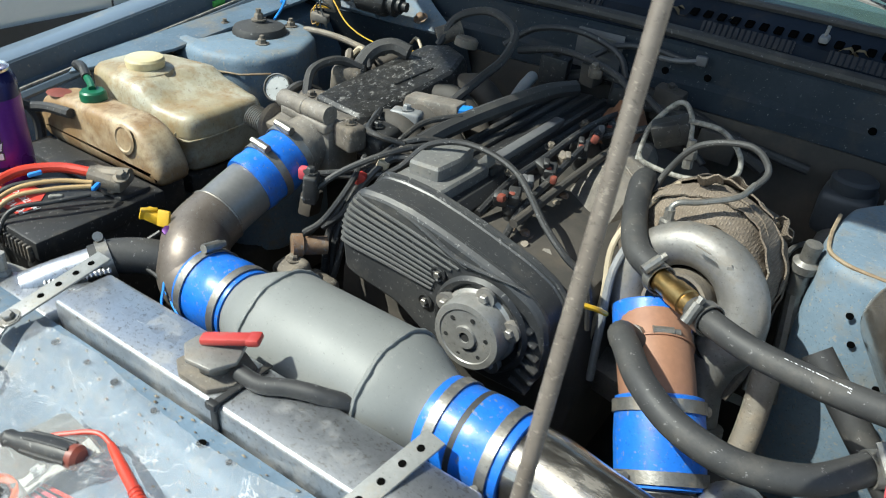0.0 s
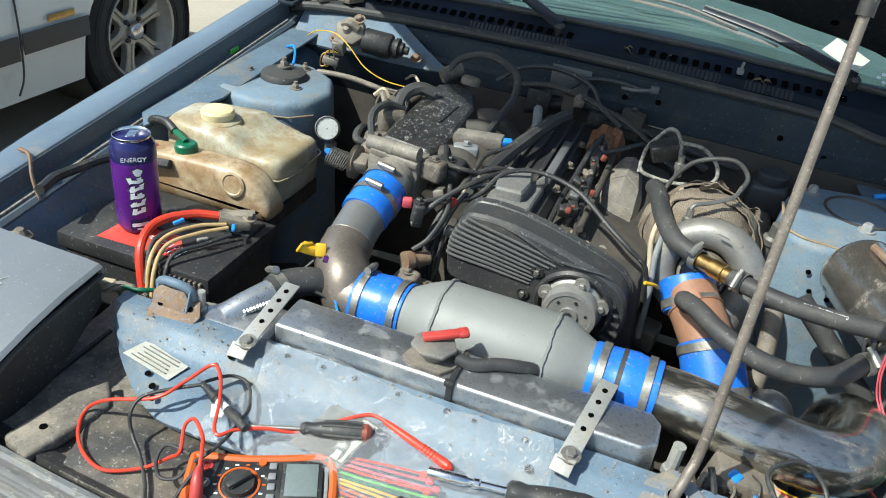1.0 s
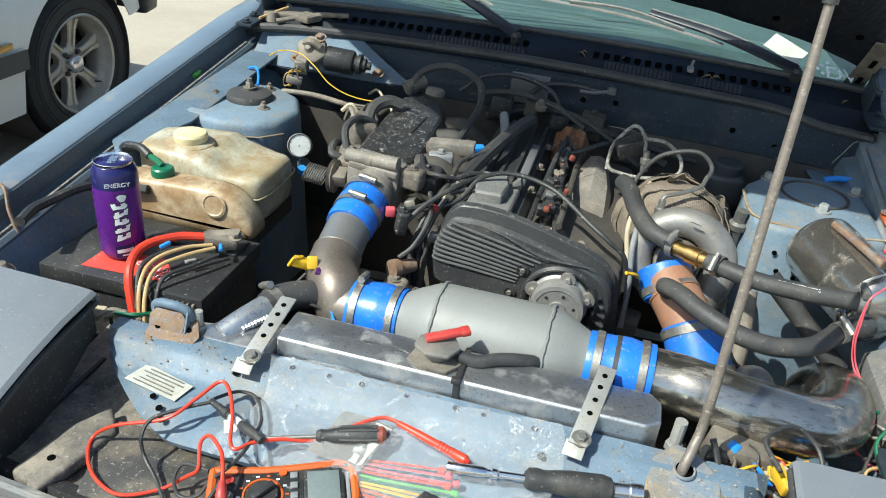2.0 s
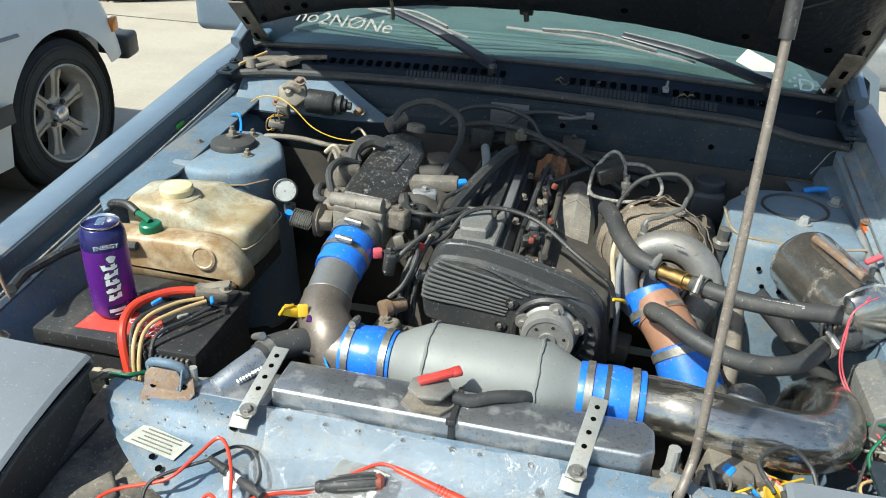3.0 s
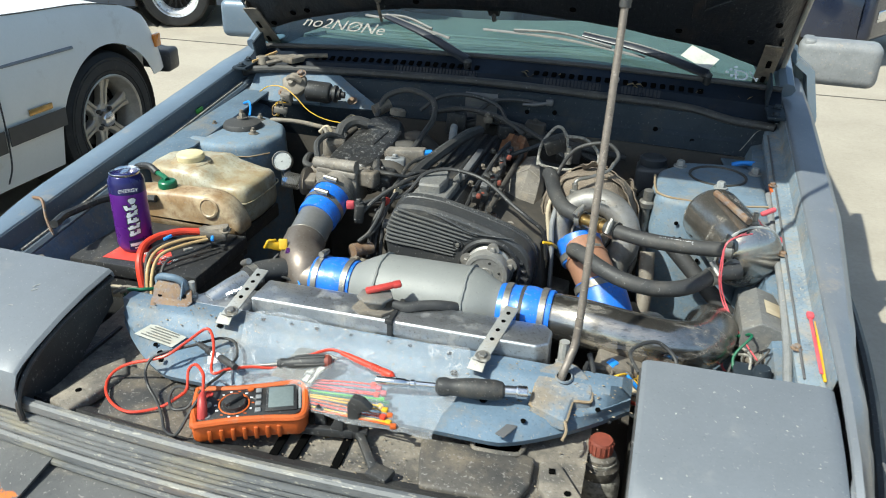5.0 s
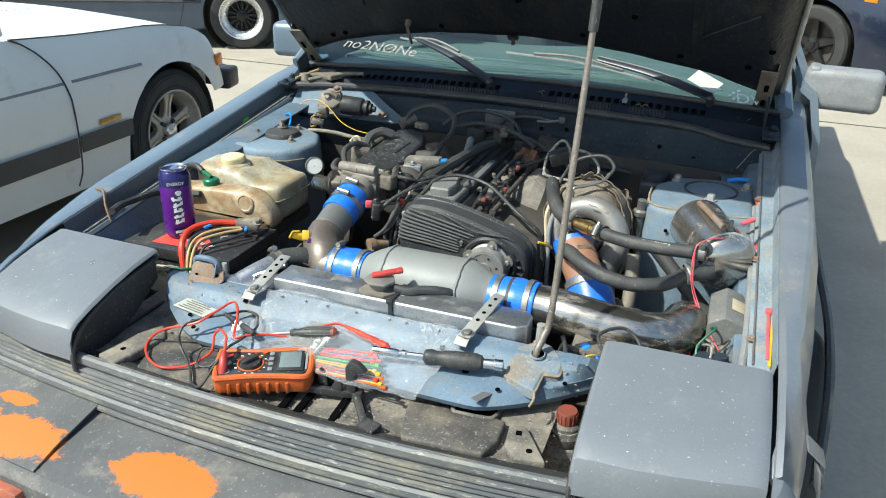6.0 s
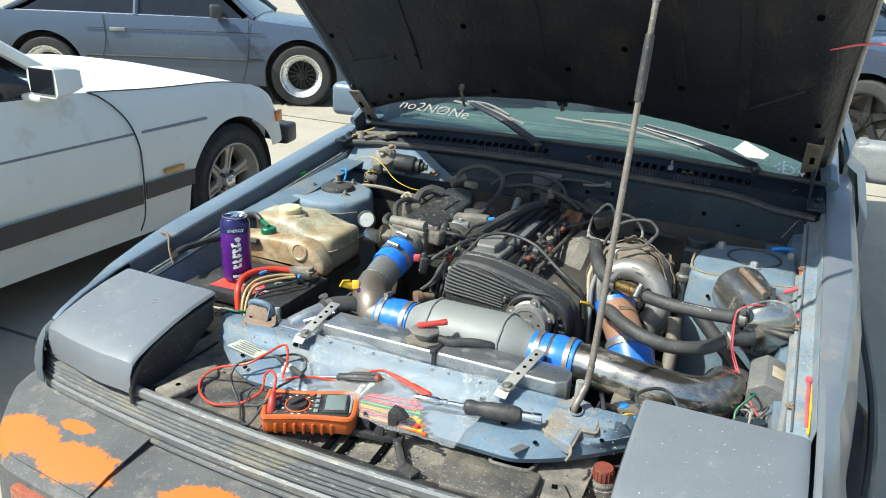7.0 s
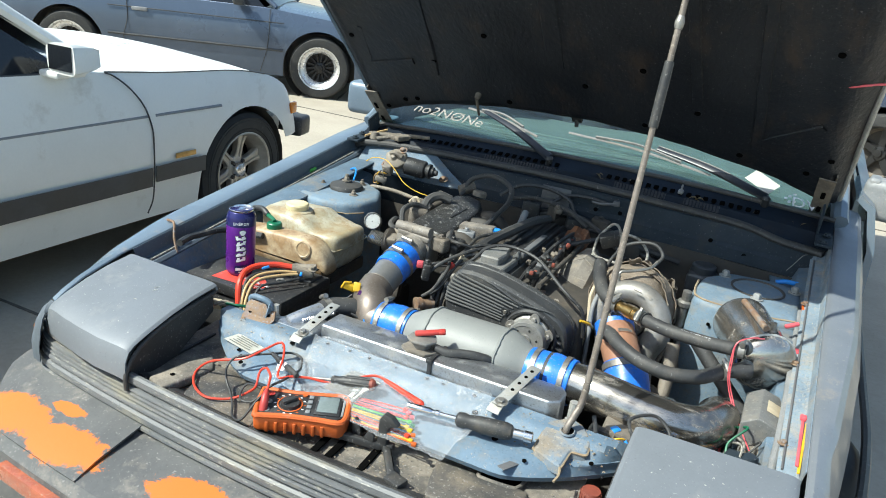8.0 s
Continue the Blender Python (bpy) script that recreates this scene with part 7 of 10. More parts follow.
part("motor_can", lathe([(0.024, 0), (0.0265, 0.003), (0.0265, 0.058), (0.024, 0.062), (0.018, 0.064), (0.0175, 0.070), (0.022, 0.072), (0.022, 0.079), (0.015, 0.081), (0.0145, 0.089), (0.009, 0.091), (0.0085, 0.100), (0, 0.100)], (-0.458, 0.835, 0.830), (0.985, 0.10, -0.06), 32), BLACK, wm, "black motor can")
part("gearbox", merge(prism([(-0.030, -0.022), (0.008, -0.028), (0.032, -0.008), (0.025, 0.025), (-0.008, 0.032), (-0.035, 0.014)], pose(-0.484, 0.832, 0.838, 62, 0, 10), 0.026, 0.006, 2), lathe([(0.020, 0), (0.020, 0.008), (0.012, 0.011), (0.006, 0.02), (0, 0.02)], (-0.488, 0.820, 0.846), (0, -0.8, 0.6), 20)), GRIME, wm, "grimy cast gearbox")
part("gearbox_arm", tube([(-0.500, 0.815, 0.862), (-0.480, 0.808, 0.868), (-0.462, 0.812, 0.858)], 0.008, 8), GRIME, wm)
part("plug", obox((-0.500, 0.800, 0.815), (0.026, 0.024, 0.032), (20, 0, 8), 0.003), MANIF, wm, "dirty cream connector block")
part("mount_arm", merge(tube([(-0.535, 0.852, 0.818), (-0.515, 0.835, 0.836), (-0.490, 0.828, 0.852), (-0.470, 0.834, 0.868)], 0.007, 8, flat=0.6), obox((-0.500, 0.838, 0.842), (0.050, 0.020, 0.012), (-50, 0, 30), 0.003)), GRIME, wm, "cast mounting arm")
part("plug", obox((-0.508, 0.778, 0.788), (0.034, 0.016, 0.016), (10, 10, 20), 0.003), MANIF, wm)
for k in range(4):
    part("motor_wire", tube([(-0.500 + 0.004 * k, 0.790, 0.805), (-0.525 + 0.01 * k, 0.775 - 0.004 * k, 0.800 + 0.008 * k), (-0.535 + 0.012 * k, 0.785, 0.770), (-0.510, 0.775 + 0.004 * k, 0.780)], 0.0014, 5), (TANW, YELLOW, BLACK, WHITEW)[k], wm, "thin motor wire")
for p in ((-0.535, 0.85, 0.815), (-0.47, 0.83, 0.872), (-0.352, 0.880, 0.800)):
    part("bolt", bolt(p, (0, -0.6, 1), 0.0085, 0.008), RUST, wm)
part("bracket", obox((-0.48, 0.865, 0.815), (0.10, 0.012, 0.06), (-40, 0, 0), 0.003), BODYIN, wm)
solo("yellow_wire", tube([(-0.575, 0.80, 0.825), (-0.54, 0.785, 0.845), (-0.49, 0.765, 0.852), (-0.45, 0.75, 0.835), (-0.41, 0.74, 0.805), (-0.36, 0.74, 0.787), (-0.30, 0.75, 0.782), (-0.26, 0.76, 0.785)], 0.0013, 6), YELLOW, "thin yellow wire drooping over the wiper motor", "wire", (-0.42, 0.75, 0.84))
solo("blue_wire", tube([(-0.62, 0.79, 0.792), (-0.595, 0.775, 0.802), (-0.575, 0.745, 0.795), (-0.562, 0.715, 0.785)], 0.0028, 6), LBLUE, "short blue wire by the strut tower", "wire", (-0.59, 0.77, 0.79))
solo("green_tape", obox((-0.694, 0.70, 0.79), (0.006, 0.028, 0.012), (6, 0, 0), 0.002), LIME, "scrap of green tape in the gutter", "tape", (-0.694, 0.70, 0.785))
hose("firewall_loom", [(-0.53, 0.76, 0.76), (-0.515, 0.754, 0.768), (-0.45, 0.76, 0.768), (-0.37, 0.76, 0.760), (-0.29, 0.755, 0.765)], 0.006, "taped wiring loom behind the intake", GRIME, 10)
solo("wiper_linkage", merge(obox((-0.60, 0.985, 0.872), (0.14, 0.03, 0.012), (0, 0, 18), 0.004), obox((-0.56, 0.965, 0.876), (0.05, 0.05, 0.016), (0, 0, -20), 0.005), lathe([(0.016, 0), (0.012, 0.02), (0, 0.022)], (-0.64, 0.95, 0.86), seg=16), tube([(-0.62, 0.93, 0.866), (-0.54, 0.975, 0.882), (-0.47, 1.0, 0.885)], 0.006, 8)), GRIME, "dusty wiper linkage on the cowl corner", "linkage", (-0.58, 0.97, 0.86))
solo("yellow_hose", tube([(-0.62, 0.995, 0.885), (-0.645, 0.955, 0.875), (-0.66, 0.925, 0.868)], 0.0035, 6), TANW, "thin yellowish washer hose at the hinge", "hose", (-0.64, 0.95, 0.87))

# gauge
gg = thing("pressure_gauge", "small white-faced fuel pressure gauge", "gauge", (-0.397, 0.555, 0.70))
gd = V((0.30, -0.85, 0.42)).normalized()
gp = V((-0.397, 0.557, 0.738))
part("housing", lathe([(0.020, -0.018), (0.0235, -0.014), (0.0235, 0.004), (0.0215, 0.006), (0.0205, 0.002), (0, 0.002)], gp, gd, 32), STEEL, gg, "chrome bezel")
part("dial", lathe([(0.0203, 0.0022), (0.0203, 0.0028), (0, 0.0028)], gp, gd, 28), GFACE, gg, "white dial")
part("needle", tube([gp + gd * 0.0036, gp + gd * 0.0036 + V((-0.008, -0.001, -0.009))], 0.0008, 5), BLACK, gg)
gq = gd.to_track_quat("Z", "Y").to_matrix()
for k in range(9):
    a = radians(230 - 35 * k)
    p = gp + gd * 0.0031 + gq @ V((0.016 * math.cos(a), 0.016 * math.sin(a), 0))
    part("tick", tube([p, p + gq @ V((0.0028 * math.cos(a), 0.0028 * math.sin(a), 0))], 0.0005, 4), INK, gg)
part("stem", merge(tube([gp - gd * 0.012 + V((0, 0, -0.018)), gp - gd * 0.012 + V((0.0, 0, -0.045))], 0.006, 8), lathe([(0.010, 0), (0.010, 0.012), (0, 0.012)], gp + V((0.006, 0.01, -0.044)), (0, 0, 1), 6)), STEEL, gg)
part("blue_fitting", lathe([(0.008, 0), (0.008, 0.014), (0, 0.014)], (-0.388, 0.545, 0.688), (0.2, -0.3, 0.8), 10), LBLUE, gg)

# battery
bt = thing("battery", "dusty black car battery with red label", "battery", (-0.485, 0.17, 0.48))
part("case", box(-0.612, -0.352, 0.106, 0.282, 0.490, 0.648, 0.006), BLACK, bt, "black case")
part("lid", merge(box(-0.618, -0.346, 0.100, 0.288, 0.648, 0.675, 0.004, 2), box(-0.60, -0.36, 0.228, 0.278, 0.673, 0.681, 0.004)), BLACK, bt, "dusty black lid")
for k in range(12):
    part("lid_notch", box(-0.455 + 0.0085 * k, -0.450 + 0.0085 * k, 0.095, 0.101, 0.645, 0.667, 0.001, 1), PLAST, bt)
part("tray", box(-0.63, -0.335, 0.093, 0.292, 0.475, 0.490, 0.003), RUST, bt)
lab = part("red_label", prism([(-0.556, 0.118), (-0.425, 0.124), (-0.424, 0.150), (-0.452, 0.180), (-0.552, 0.176)], Matrix.Translation((0, 0, 0.6755)), 0.0008, 0), REDLAB, bt, "red battery label")
words("POWER", 0.016, pose(-0.446, 0.134, 0.6768, 0, 0, 174), WHITE, lab)
words("PROTECTION", 0.013, pose(-0.456, 0.152, 0.6768, 0, 0, 174), WHITE, lab)
for x, y in ((-0.415, 0.252), (-0.475, 0.254)):
    part("cell_cap", lathe([(0.017, 0), (0.017, 0.004), (0.014, 0.005), (0, 0.005)], (x, y, 0.680), seg=20), BLACK, bt)
part("terminal_clamp", merge(obox((-0.385, 0.232, 0.700), (0.05, 0.028, 0.018), (5, 10, 24), 0.004), tube([(-0.410, 0.224, 0.703), (-0.362, 0.250, 0.706)], 0.010, 10), bolt((-0.364, 0.238, 0.707), (0.2, -0.3, 1), 0.007, 0.008), lathe([(0.010, 0), (0.009, 0.022), (0, 0.022)], (-0.385, 0.238, 0.68), seg=16)), GRIME, bt, "lead terminal clamp")
hold = part("hold_down", merge(tube([(-0.632, 0.275, 0.72), (-0.60, 0.285, 0.725), (-0.55, 0.29, 0.728)], 0.008, 8), tube([(-0.635, 0.10, 0.74), (-0.652, 0.165, 0.735), (-0.632, 0.275, 0.72), (-0.628, 0.27, 0.60)], 0.008, 8)), BLACK, bt, "black hold-down bar")
for pts, r, m_, lb in (([(-0.408, 0.226, 0.703), (-0.445, 0.200, 0.708), (-0.474, 0.155, 0.706), (-0.466, 0.106, 0.690), (-0.445, 0.078, 0.63)], 0.0070, REDW, "thick red battery cable"),
                       ([(-0.390, 0.212, 0.700), (-0.420, 0.180, 0.704), (-0.444, 0.135, 0.700), (-0.440, 0.092, 0.68), (-0.425, 0.06, 0.62)], 0.0031, TANW, "tan wire"),
                       ([(-0.382, 0.205, 0.700), (-0.410, 0.165, 0.701), (-0.432, 0.122, 0.696), (-0.428, 0.085, 0.67), (-0.41, 0.05, 0.62)], 0.0031, TANW, "tan wire"),
                       ([(-0.398, 0.208, 0.699), (-0.432, 0.172, 0.703), (-0.455, 0.122, 0.696), (-0.440, 0.08, 0.65)], 0.0036, BLACK, "black wire"),
                       ([(-0.37, 0.195, 0.696), (-0.39, 0.155, 0.694), (-0.415, 0.110, 0.688), (-0.41, 0.075, 0.64)], 0.0030, BLACK, "thin black wire"),
                       ([(-0.40, 0.06, 0.665), (-0.42, 0.04, 0.67), (-0.455, 0.045, 0.66), (-0.47, 0.06, 0.63)], 0.0032, GREEN, "green wire")):
    solo("battery_cable", tube(pts, r, 10), m_, lb + " at the battery terminal", "cable", pts[2], "battery cables")
for c, rot, m_ in (((-0.442, 0.166, 0.712), (10, 0, -30), LBLUE), ((-0.372, 0.205, 0.703), (0, 0, 30), LBLUE), ((-0.400, 0.165, 0.694), (0, 0, -40), WHITEW)):
    solo("crimp_connector", obox(c, (0.006, 0.018, 0.006), rot, 0.002), m_, "crimp connector on a battery wire", "connector", c, "crimp connectors")
solo("wire_clump", merge(*[tube([(-0.47 + 0.01 * k, 0.03 + 0.006 * (k % 3), 0.66), (-0.45 + 0.008 * k, 0.045, 0.668 - 0.004 * (k % 2)), (-0.42, 0.05 - 0.004 * k, 0.655)], 0.004, 6) for k in range(6)]), GRIME, "clump of dirty wires and clips by the battery", "wires", (-0.45, 0.04, 0.65))
solo("ring_terminal", merge(obox((-0.475, 0.045, 0.655), (0.022, 0.012, 0.022), (0, 0, 12), 0.003), obox((-0.505, 0.042, 0.652), (0.020, 0.012, 0.018), (0, 0, 0), 0.003)), SAND, "dirty fuse holder beside the battery", "fuse holder", (-0.49, 0.04, 0.645))

# drink can
cn = thing("drink_can", "tall purple energy drink can, opened, on the battery", "can", (-0.521, 0.174, 0.676))
cx = V((-0.521, 0.174, 0.6764))
part("can_body", lathe([(0.020, 0.003), (0.024, 0.0), (0.027, 0.002), (0.0315, 0.010), (0.033, 0.016), (0.033, 0.120)], cx, seg=48), PURPLE, cn, "purple printed side", sharp=60)
part("can_shoulder", lathe([(0.033, 0.120), (0.033, 0.136), (0.0318, 0.143), (0.0275, 0.1515), (0.0262, 0.153)], cx, seg=48), NAVY, cn, "navy band", sharp=60)
lid = part("can_lid", lathe([(0.0262, 0.1525), (0.0272, 0.154), (0.0275, 0.157), (0.0268, 0.1575), (0.0258, 0.156), (0.0250, 0.151), (0.0, 0.151)], cx, seg=40), BARE, cn, "bare metal lid")
part("opening", lathe([(0, 0), (0.0085, 0), (0.0085, 0.0004), (0, 0.0004)], cx + V((0.006, -0.012, 0.1511)), (0, 0, 1), 20, 1.3), BLACK, lid)
part("pull_tab", merge(obox(cx + V((-0.004, 0.006, 0.1535)), (0.012, 0.022, 0.0016), (4, 0, 20), 0.0007), lathe([(0.004, 0), (0.004, 0.002), (0, 0.002)], cx + V((0.0, 0.0, 0.153)), seg=12)), BARE, lid)


def oncan(a, h):
    """A patch of the can's side at angle a from the camera side, height h."""
    return lambda u, v: cx + V((0.0335 * math.cos(a + u / 0.0335), 0.0335 * math.sin(a + u / 0.0335), h + v))


fa = radians(-50)
rc = random.Random(5)
fn = oncan(fa, 0.070)
for k in range(5):   # a vertical row of slanted brush marks, dark-edged, in place of the brand
    v0 = -0.030 + 0.0128 * k
    for j in range(3):
        ua, ub = (-0.0095, 0.0105) if j == 0 else ((-0.0095, -0.0030) if j == 1 else (0.0030, 0.0095))
        lo, hi = (v0, v0 + 0.0050) if j == 0 else ((v0 + 0.003, v0 + 0.0110) if (j + k) % 2 else (v0 + 0.001, v0 + 0.0085))
        sk, tw = rc.uniform(-0.30, 0.35), rc.uniform(-0.0016, 0.0016)
        for e, h, m_ in ((0.0014, 0.00015, BLACK), (0.0, 0.0004, WHITE)):
            part("logo_shape", sheet(lambda u, v: fn(u + sk * (v - v0), v + 0.22 * u + tw * math.sin(300 * u)) + h * V((math.cos(fa), math.sin(fa), 0)), lin(ua - e, ub + e, 5), lin(lo - e, hi + e, 4)), m_, cn)
for e, h, m_ in ((0.0014, 0.00015, BLACK), (0.0, 0.0004, WHITE)):
    part("logo_shape", sheet(lambda u, v: fn(0.004 + (0.0065 + e) * v * math.cos(u) * (1 + 0.18 * math.sin(3 * u)), 0.0385 + (0.0060 + e) * v * math.sin(u)) + h * V((math.cos(fa), math.sin(fa), 0)), lin(0, 2 * math.pi, 22), (0.02, 0.5, 1)), m_, cn)
for u0, u1, v0, v1, m_ in ((-0.013, 0.015, -0.060, -0.040, NAVY), (-0.011, 0.013, -0.052, -0.046, WHITE), (-0.004, 0.010, -0.0575, -0.055, WHITE)):
    part("logo_shape", sheet(lambda u, v: fn(u, v + 0.10 * u) + (0.00035 if m_ is WHITE else 0.0001) * V((math.cos(fa), math.sin(fa), 0)), lin(u0, u1, 6), lin(v0, v1, 3)), m_, cn)
fn = oncan(fa, 0.128)
m3 = Matrix((V((-math.sin(fa), math.cos(fa), 0)), V((0, 0, 1)), V((math.cos(fa), math.sin(fa), 0)))).transposed().to_4x4()
m3.translation = cx + V((0.0336 * math.cos(fa), 0.0336 * math.sin(fa), 0.1292))
words("ENERGY", 0.0095, m3, WHITE, cn)

# reservoirs
wt = thing("washer_tank", "large yellowed plastic tank with cream cap", "tank", (-0.50, 0.42, 0.50))
def tank_top(x, y):
    """The high shoulder with the cap steps down in a soft wave to the low end."""
    k = max(0.0, min(1.0, (-0.455 - x) / 0.055))
    return 0.739 + 0.027 * k * k * (3 - 2 * k) - 0.006 * max(0, (y - 0.47) / 0.06) + 0.0015 * noise.noise(V((x * 40, y * 40, 0)))


tank_line = rounded([(-0.634, 0.400), (-0.620, 0.374), (-0.56, 0.366), (-0.48, 0.366), (-0.408, 0.370), (-0.390, 0.384), (-0.386, 0.44), (-0.390, 0.510), (-0.408, 0.530), (-0.50, 0.528), (-0.60, 0.505), (-0.632, 0.47)], 0.018)
part("tank_body", loft(tank_line, [(0.030, 0.646), (0.012, 0.649), (0.003, 0.658), (0.0, 0.672), (0.0005, 0.700), (-0.001, 0.705), (0.0, 0.710), (0.0, lambda x, y: tank_top(x, y) - 0.018), (0.003, lambda x, y: tank_top(x, y) - 0.008), (0.009, lambda x, y: tank_top(x, y) - 0.002), (0.016, tank_top)], None, tank_top), TANK, wt, "yellowed tank", sharp=60)
part("cap_collar", lathe([(0.046, -0.012), (0.042, 0.002), (0.036, 0.005), (0.030, 0.006)], (-0.548, 0.424, 0.764), (0, 0, 1), 32), TANK, wt, "raised collar round the cap")
part("tank_seam", tube([(-0.41, 0.531, 0.706), (-0.388, 0.512, 0.706), (-0.384, 0.44, 0.705), (-0.388, 0.383, 0.705), (-0.408, 0.368, 0.705), (-0.50, 0.364, 0.705), (-0.615, 0.371, 0.706)], 0.0016, 6), TANK, wt, "moulded seam")
part("filler_cap", lathe([(0.026, 0), (0.0285, 0.002), (0.0295, 0.006), (0.0295, 0.013), (0.027, 0.0165), (0.020, 0.018), (0.010, 0.0185), (0, 0.019)], (-0.546, 0.423, 0.768), (0, 0, 1), 36), CAPW, wt, "round cream cap")
for k in range(3):
    part("tank_rib", tube([(-0.470 + 0.028 * k, 0.3655, 0.668), (-0.470 + 0.028 * k, 0.3645, 0.690), (-0.470 + 0.028 * k, 0.3655, 0.715)], 0.0016, 6), TANK, wt)
ct = thing("coolant_tank", "brown-stained coolant overflow bottle with green cap", "bottle", (-0.50, 0.32, 0.50))
bot_line = rounded([(-0.652, 0.672), (-0.654, 0.690), (-0.650, 0.714), (-0.630, 0.735), (-0.58, 0.741), (-0.50, 0.744), (-0.435, 0.745), (-0.405, 0.738), (-0.383, 0.718), (-0.369, 0.694), (-0.364, 0.676), (-0.372, 0.662), (-0.50, 0.660), (-0.63, 0.660)], 0.016)
part("bottle_body", loft(bot_line, [(0.020, 0.0), (0.006, 0.002), (0.001, 0.007), (0.0, 0.015), (0.0, 0.042), (0.002, 0.050), (0.008, 0.055), (0.022, 0.057)], Matrix.Translation((0, 0.352, 0)) @ Matrix(((1, 0, 0, 0), (0, 0, -1, 0), (0, 1, 0, 0), (0, 0, 0, 1)))), TANK2, ct, "brown-stained bottle", sharp=60)
part("bottle_crust", lathe([(0, 0), (0.020, 0.0), (0.022, 0.0016), (0.018, 0.0032), (0.016, 0.0016), (0, 0.0016)], (-0.432, 0.2945, 0.722), (0, -1, 0.1), 24, None), TANK2, ct, "crusted oval boss")
part("torn_opening", lathe([(0, 0), (0.015, 0), (0.017, 0.0010), (0.015, 0.0018), (0, 0.0015)], (-0.610, 0.312, 0.7375), (0, 0, 1), 18, 1.3), BROWN, ct, "dark torn opening")
gc = part("green_cap", lathe([(0.016, -0.006), (0.017, 0), (0.0190, 0.002), (0.0195, 0.008), (0.0185, 0.014), (0.016, 0.0165), (0, 0.017)], (-0.543, 0.326, 0.740), seg=28), GREEN, ct, "green screw cap")
part("cap_nozzle", tube([(-0.543, 0.326, 0.758), (-0.556, 0.332, 0.762), (-0.576, 0.340, 0.765)], 0.0055, 8), GREEN, gc)
solo("overflow_tube", tube([(-0.574, 0.339, 0.765), (-0.600, 0.350, 0.772), (-0.635, 0.362, 0.764), (-0.665, 0.39, 0.74)], 0.0072, 10), BLACK, "black overflow tube from the coolant bottle", "hose", (-0.61, 0.35, 0.75))
solo("bottle_bracket", box(-0.63, -0.385, 0.302, 0.350, 0.60, 0.6605, 0.003), BLACK, "black bracket below the coolant bottle", "bracket", (-0.5, 0.325, 0.60))
solo("tank_bracket", box(-0.66, -0.40, 0.375, 0.53, 0.612, 0.645, 0.004), BLACK, "black bracket below the washer tank", "bracket", (-0.5, 0.44, 0.585))
solo("fender_clip", merge(tube([(-0.735, 0.165, ZT(0.165) + 0.003), (-0.705, 0.155, ZT(0.15) + 0.006), (-0.69, 0.14, ZT(0.14) - 0.02), (-0.672, 0.13, ZT(0.13) - 0.05)], 0.0032, 6)), RUST, "thin rusty wire hooked over the fender edge", "wire", (-0.70, 0.15, 0.74))
solo("wing_nut", merge(lathe([(0.018, 0), (0.018, 0.018), (0.012, 0.022), (0.006, 0.03), (0, 0.03)], (-0.640, 0.055, 0.665), (0.1, 0, 1), 8)), GRIME, "dirty nut on the wing behind the headlamp", "nut", (-0.64, 0.055, 0.66))

# wiring and small hoses round the engine
def wires(name, label, cat, mt, r, lists, group):
    for pts in lists:
        solo(name, tube(pts, r, 8), mt, label, cat, pts[len(pts) // 2], group)


wires("spark_lead", "black engine wiring lead", "wire", BLACK, 0.0042, [
    [(-0.145, 0.362, 0.742), (-0.09, 0.40, 0.742), (-0.05, 0.42, 0.758), (-0.02, 0.45, 0.792), (0.03, 0.47, 0.80), (0.10, 0.46, 0.79), (0.17, 0.41, 0.765), (0.205, 0.395, 0.748), (0.235, 0.40, 0.72), (0.245, 0.405, 0.66)],
    [(-0.148, 0.36, 0.74), (-0.10, 0.395, 0.750), (-0.075, 0.43, 0.77), (-0.07, 0.50, 0.79), (-0.04, 0.55, 0.795)],
    [(-0.13, 0.335, 0.72), (-0.10, 0.37, 0.755), (-0.06, 0.42, 0.778), (-0.02, 0.48, 0.785)],
    [(-0.11, 0.40, 0.72), (-0.09, 0.38, 0.70), (-0.085, 0.35, 0.64), (-0.09, 0.335, 0.58), (-0.07, 0.33, 0.52)],
    [(-0.10, 0.42, 0.76), (-0.085, 0.37, 0.74), (-0.10, 0.34, 0.70), (-0.12, 0.325, 0.68)],
    [(-0.06, 0.45, 0.78), (-0.09, 0.43, 0.79), (-0.12, 0.45, 0.785), (-0.14, 0.50, 0.79)]], "engine leads")
wires("vacuum_hose", "black vacuum hose over the intake", "hose", RUBBER, 0.007, [
    [(-0.28, 0.50, 0.77), (-0.295, 0.53, 0.80), (-0.29, 0.58, 0.805), (-0.265, 0.61, 0.79)],
    [(-0.255, 0.80, 0.79), (-0.24, 0.83, 0.835), (-0.18, 0.84, 0.855), (-0.11, 0.80, 0.845), (-0.09, 0.74, 0.82), (-0.095, 0.68, 0.80), (-0.105, 0.62, 0.775)],
    [(-0.26, 0.60, 0.785), (-0.30, 0.62, 0.79), (-0.315, 0.66, 0.77), (-0.31, 0.70, 0.75)],
    [(-0.27, 0.49, 0.76), (-0.30, 0.48, 0.77), (-0.31, 0.52, 0.775), (-0.30, 0.55, 0.76)]], "vacuum hoses")
wires("intake_hose", "thick black breather hose by the plenum", "hose", RUBBER, 0.0128, [
    [(-0.28, 0.60, 0.765), (-0.285, 0.65, 0.80), (-0.265, 0.68, 0.812), (-0.235, 0.69, 0.805)],
    [(-0.056, 0.480, 0.772), (-0.045, 0.53, 0.782), (-0.025, 0.62, 0.790), (-0.002, 0.72, 0.794), (0.012, 0.79, 0.786)]], "breather hoses")
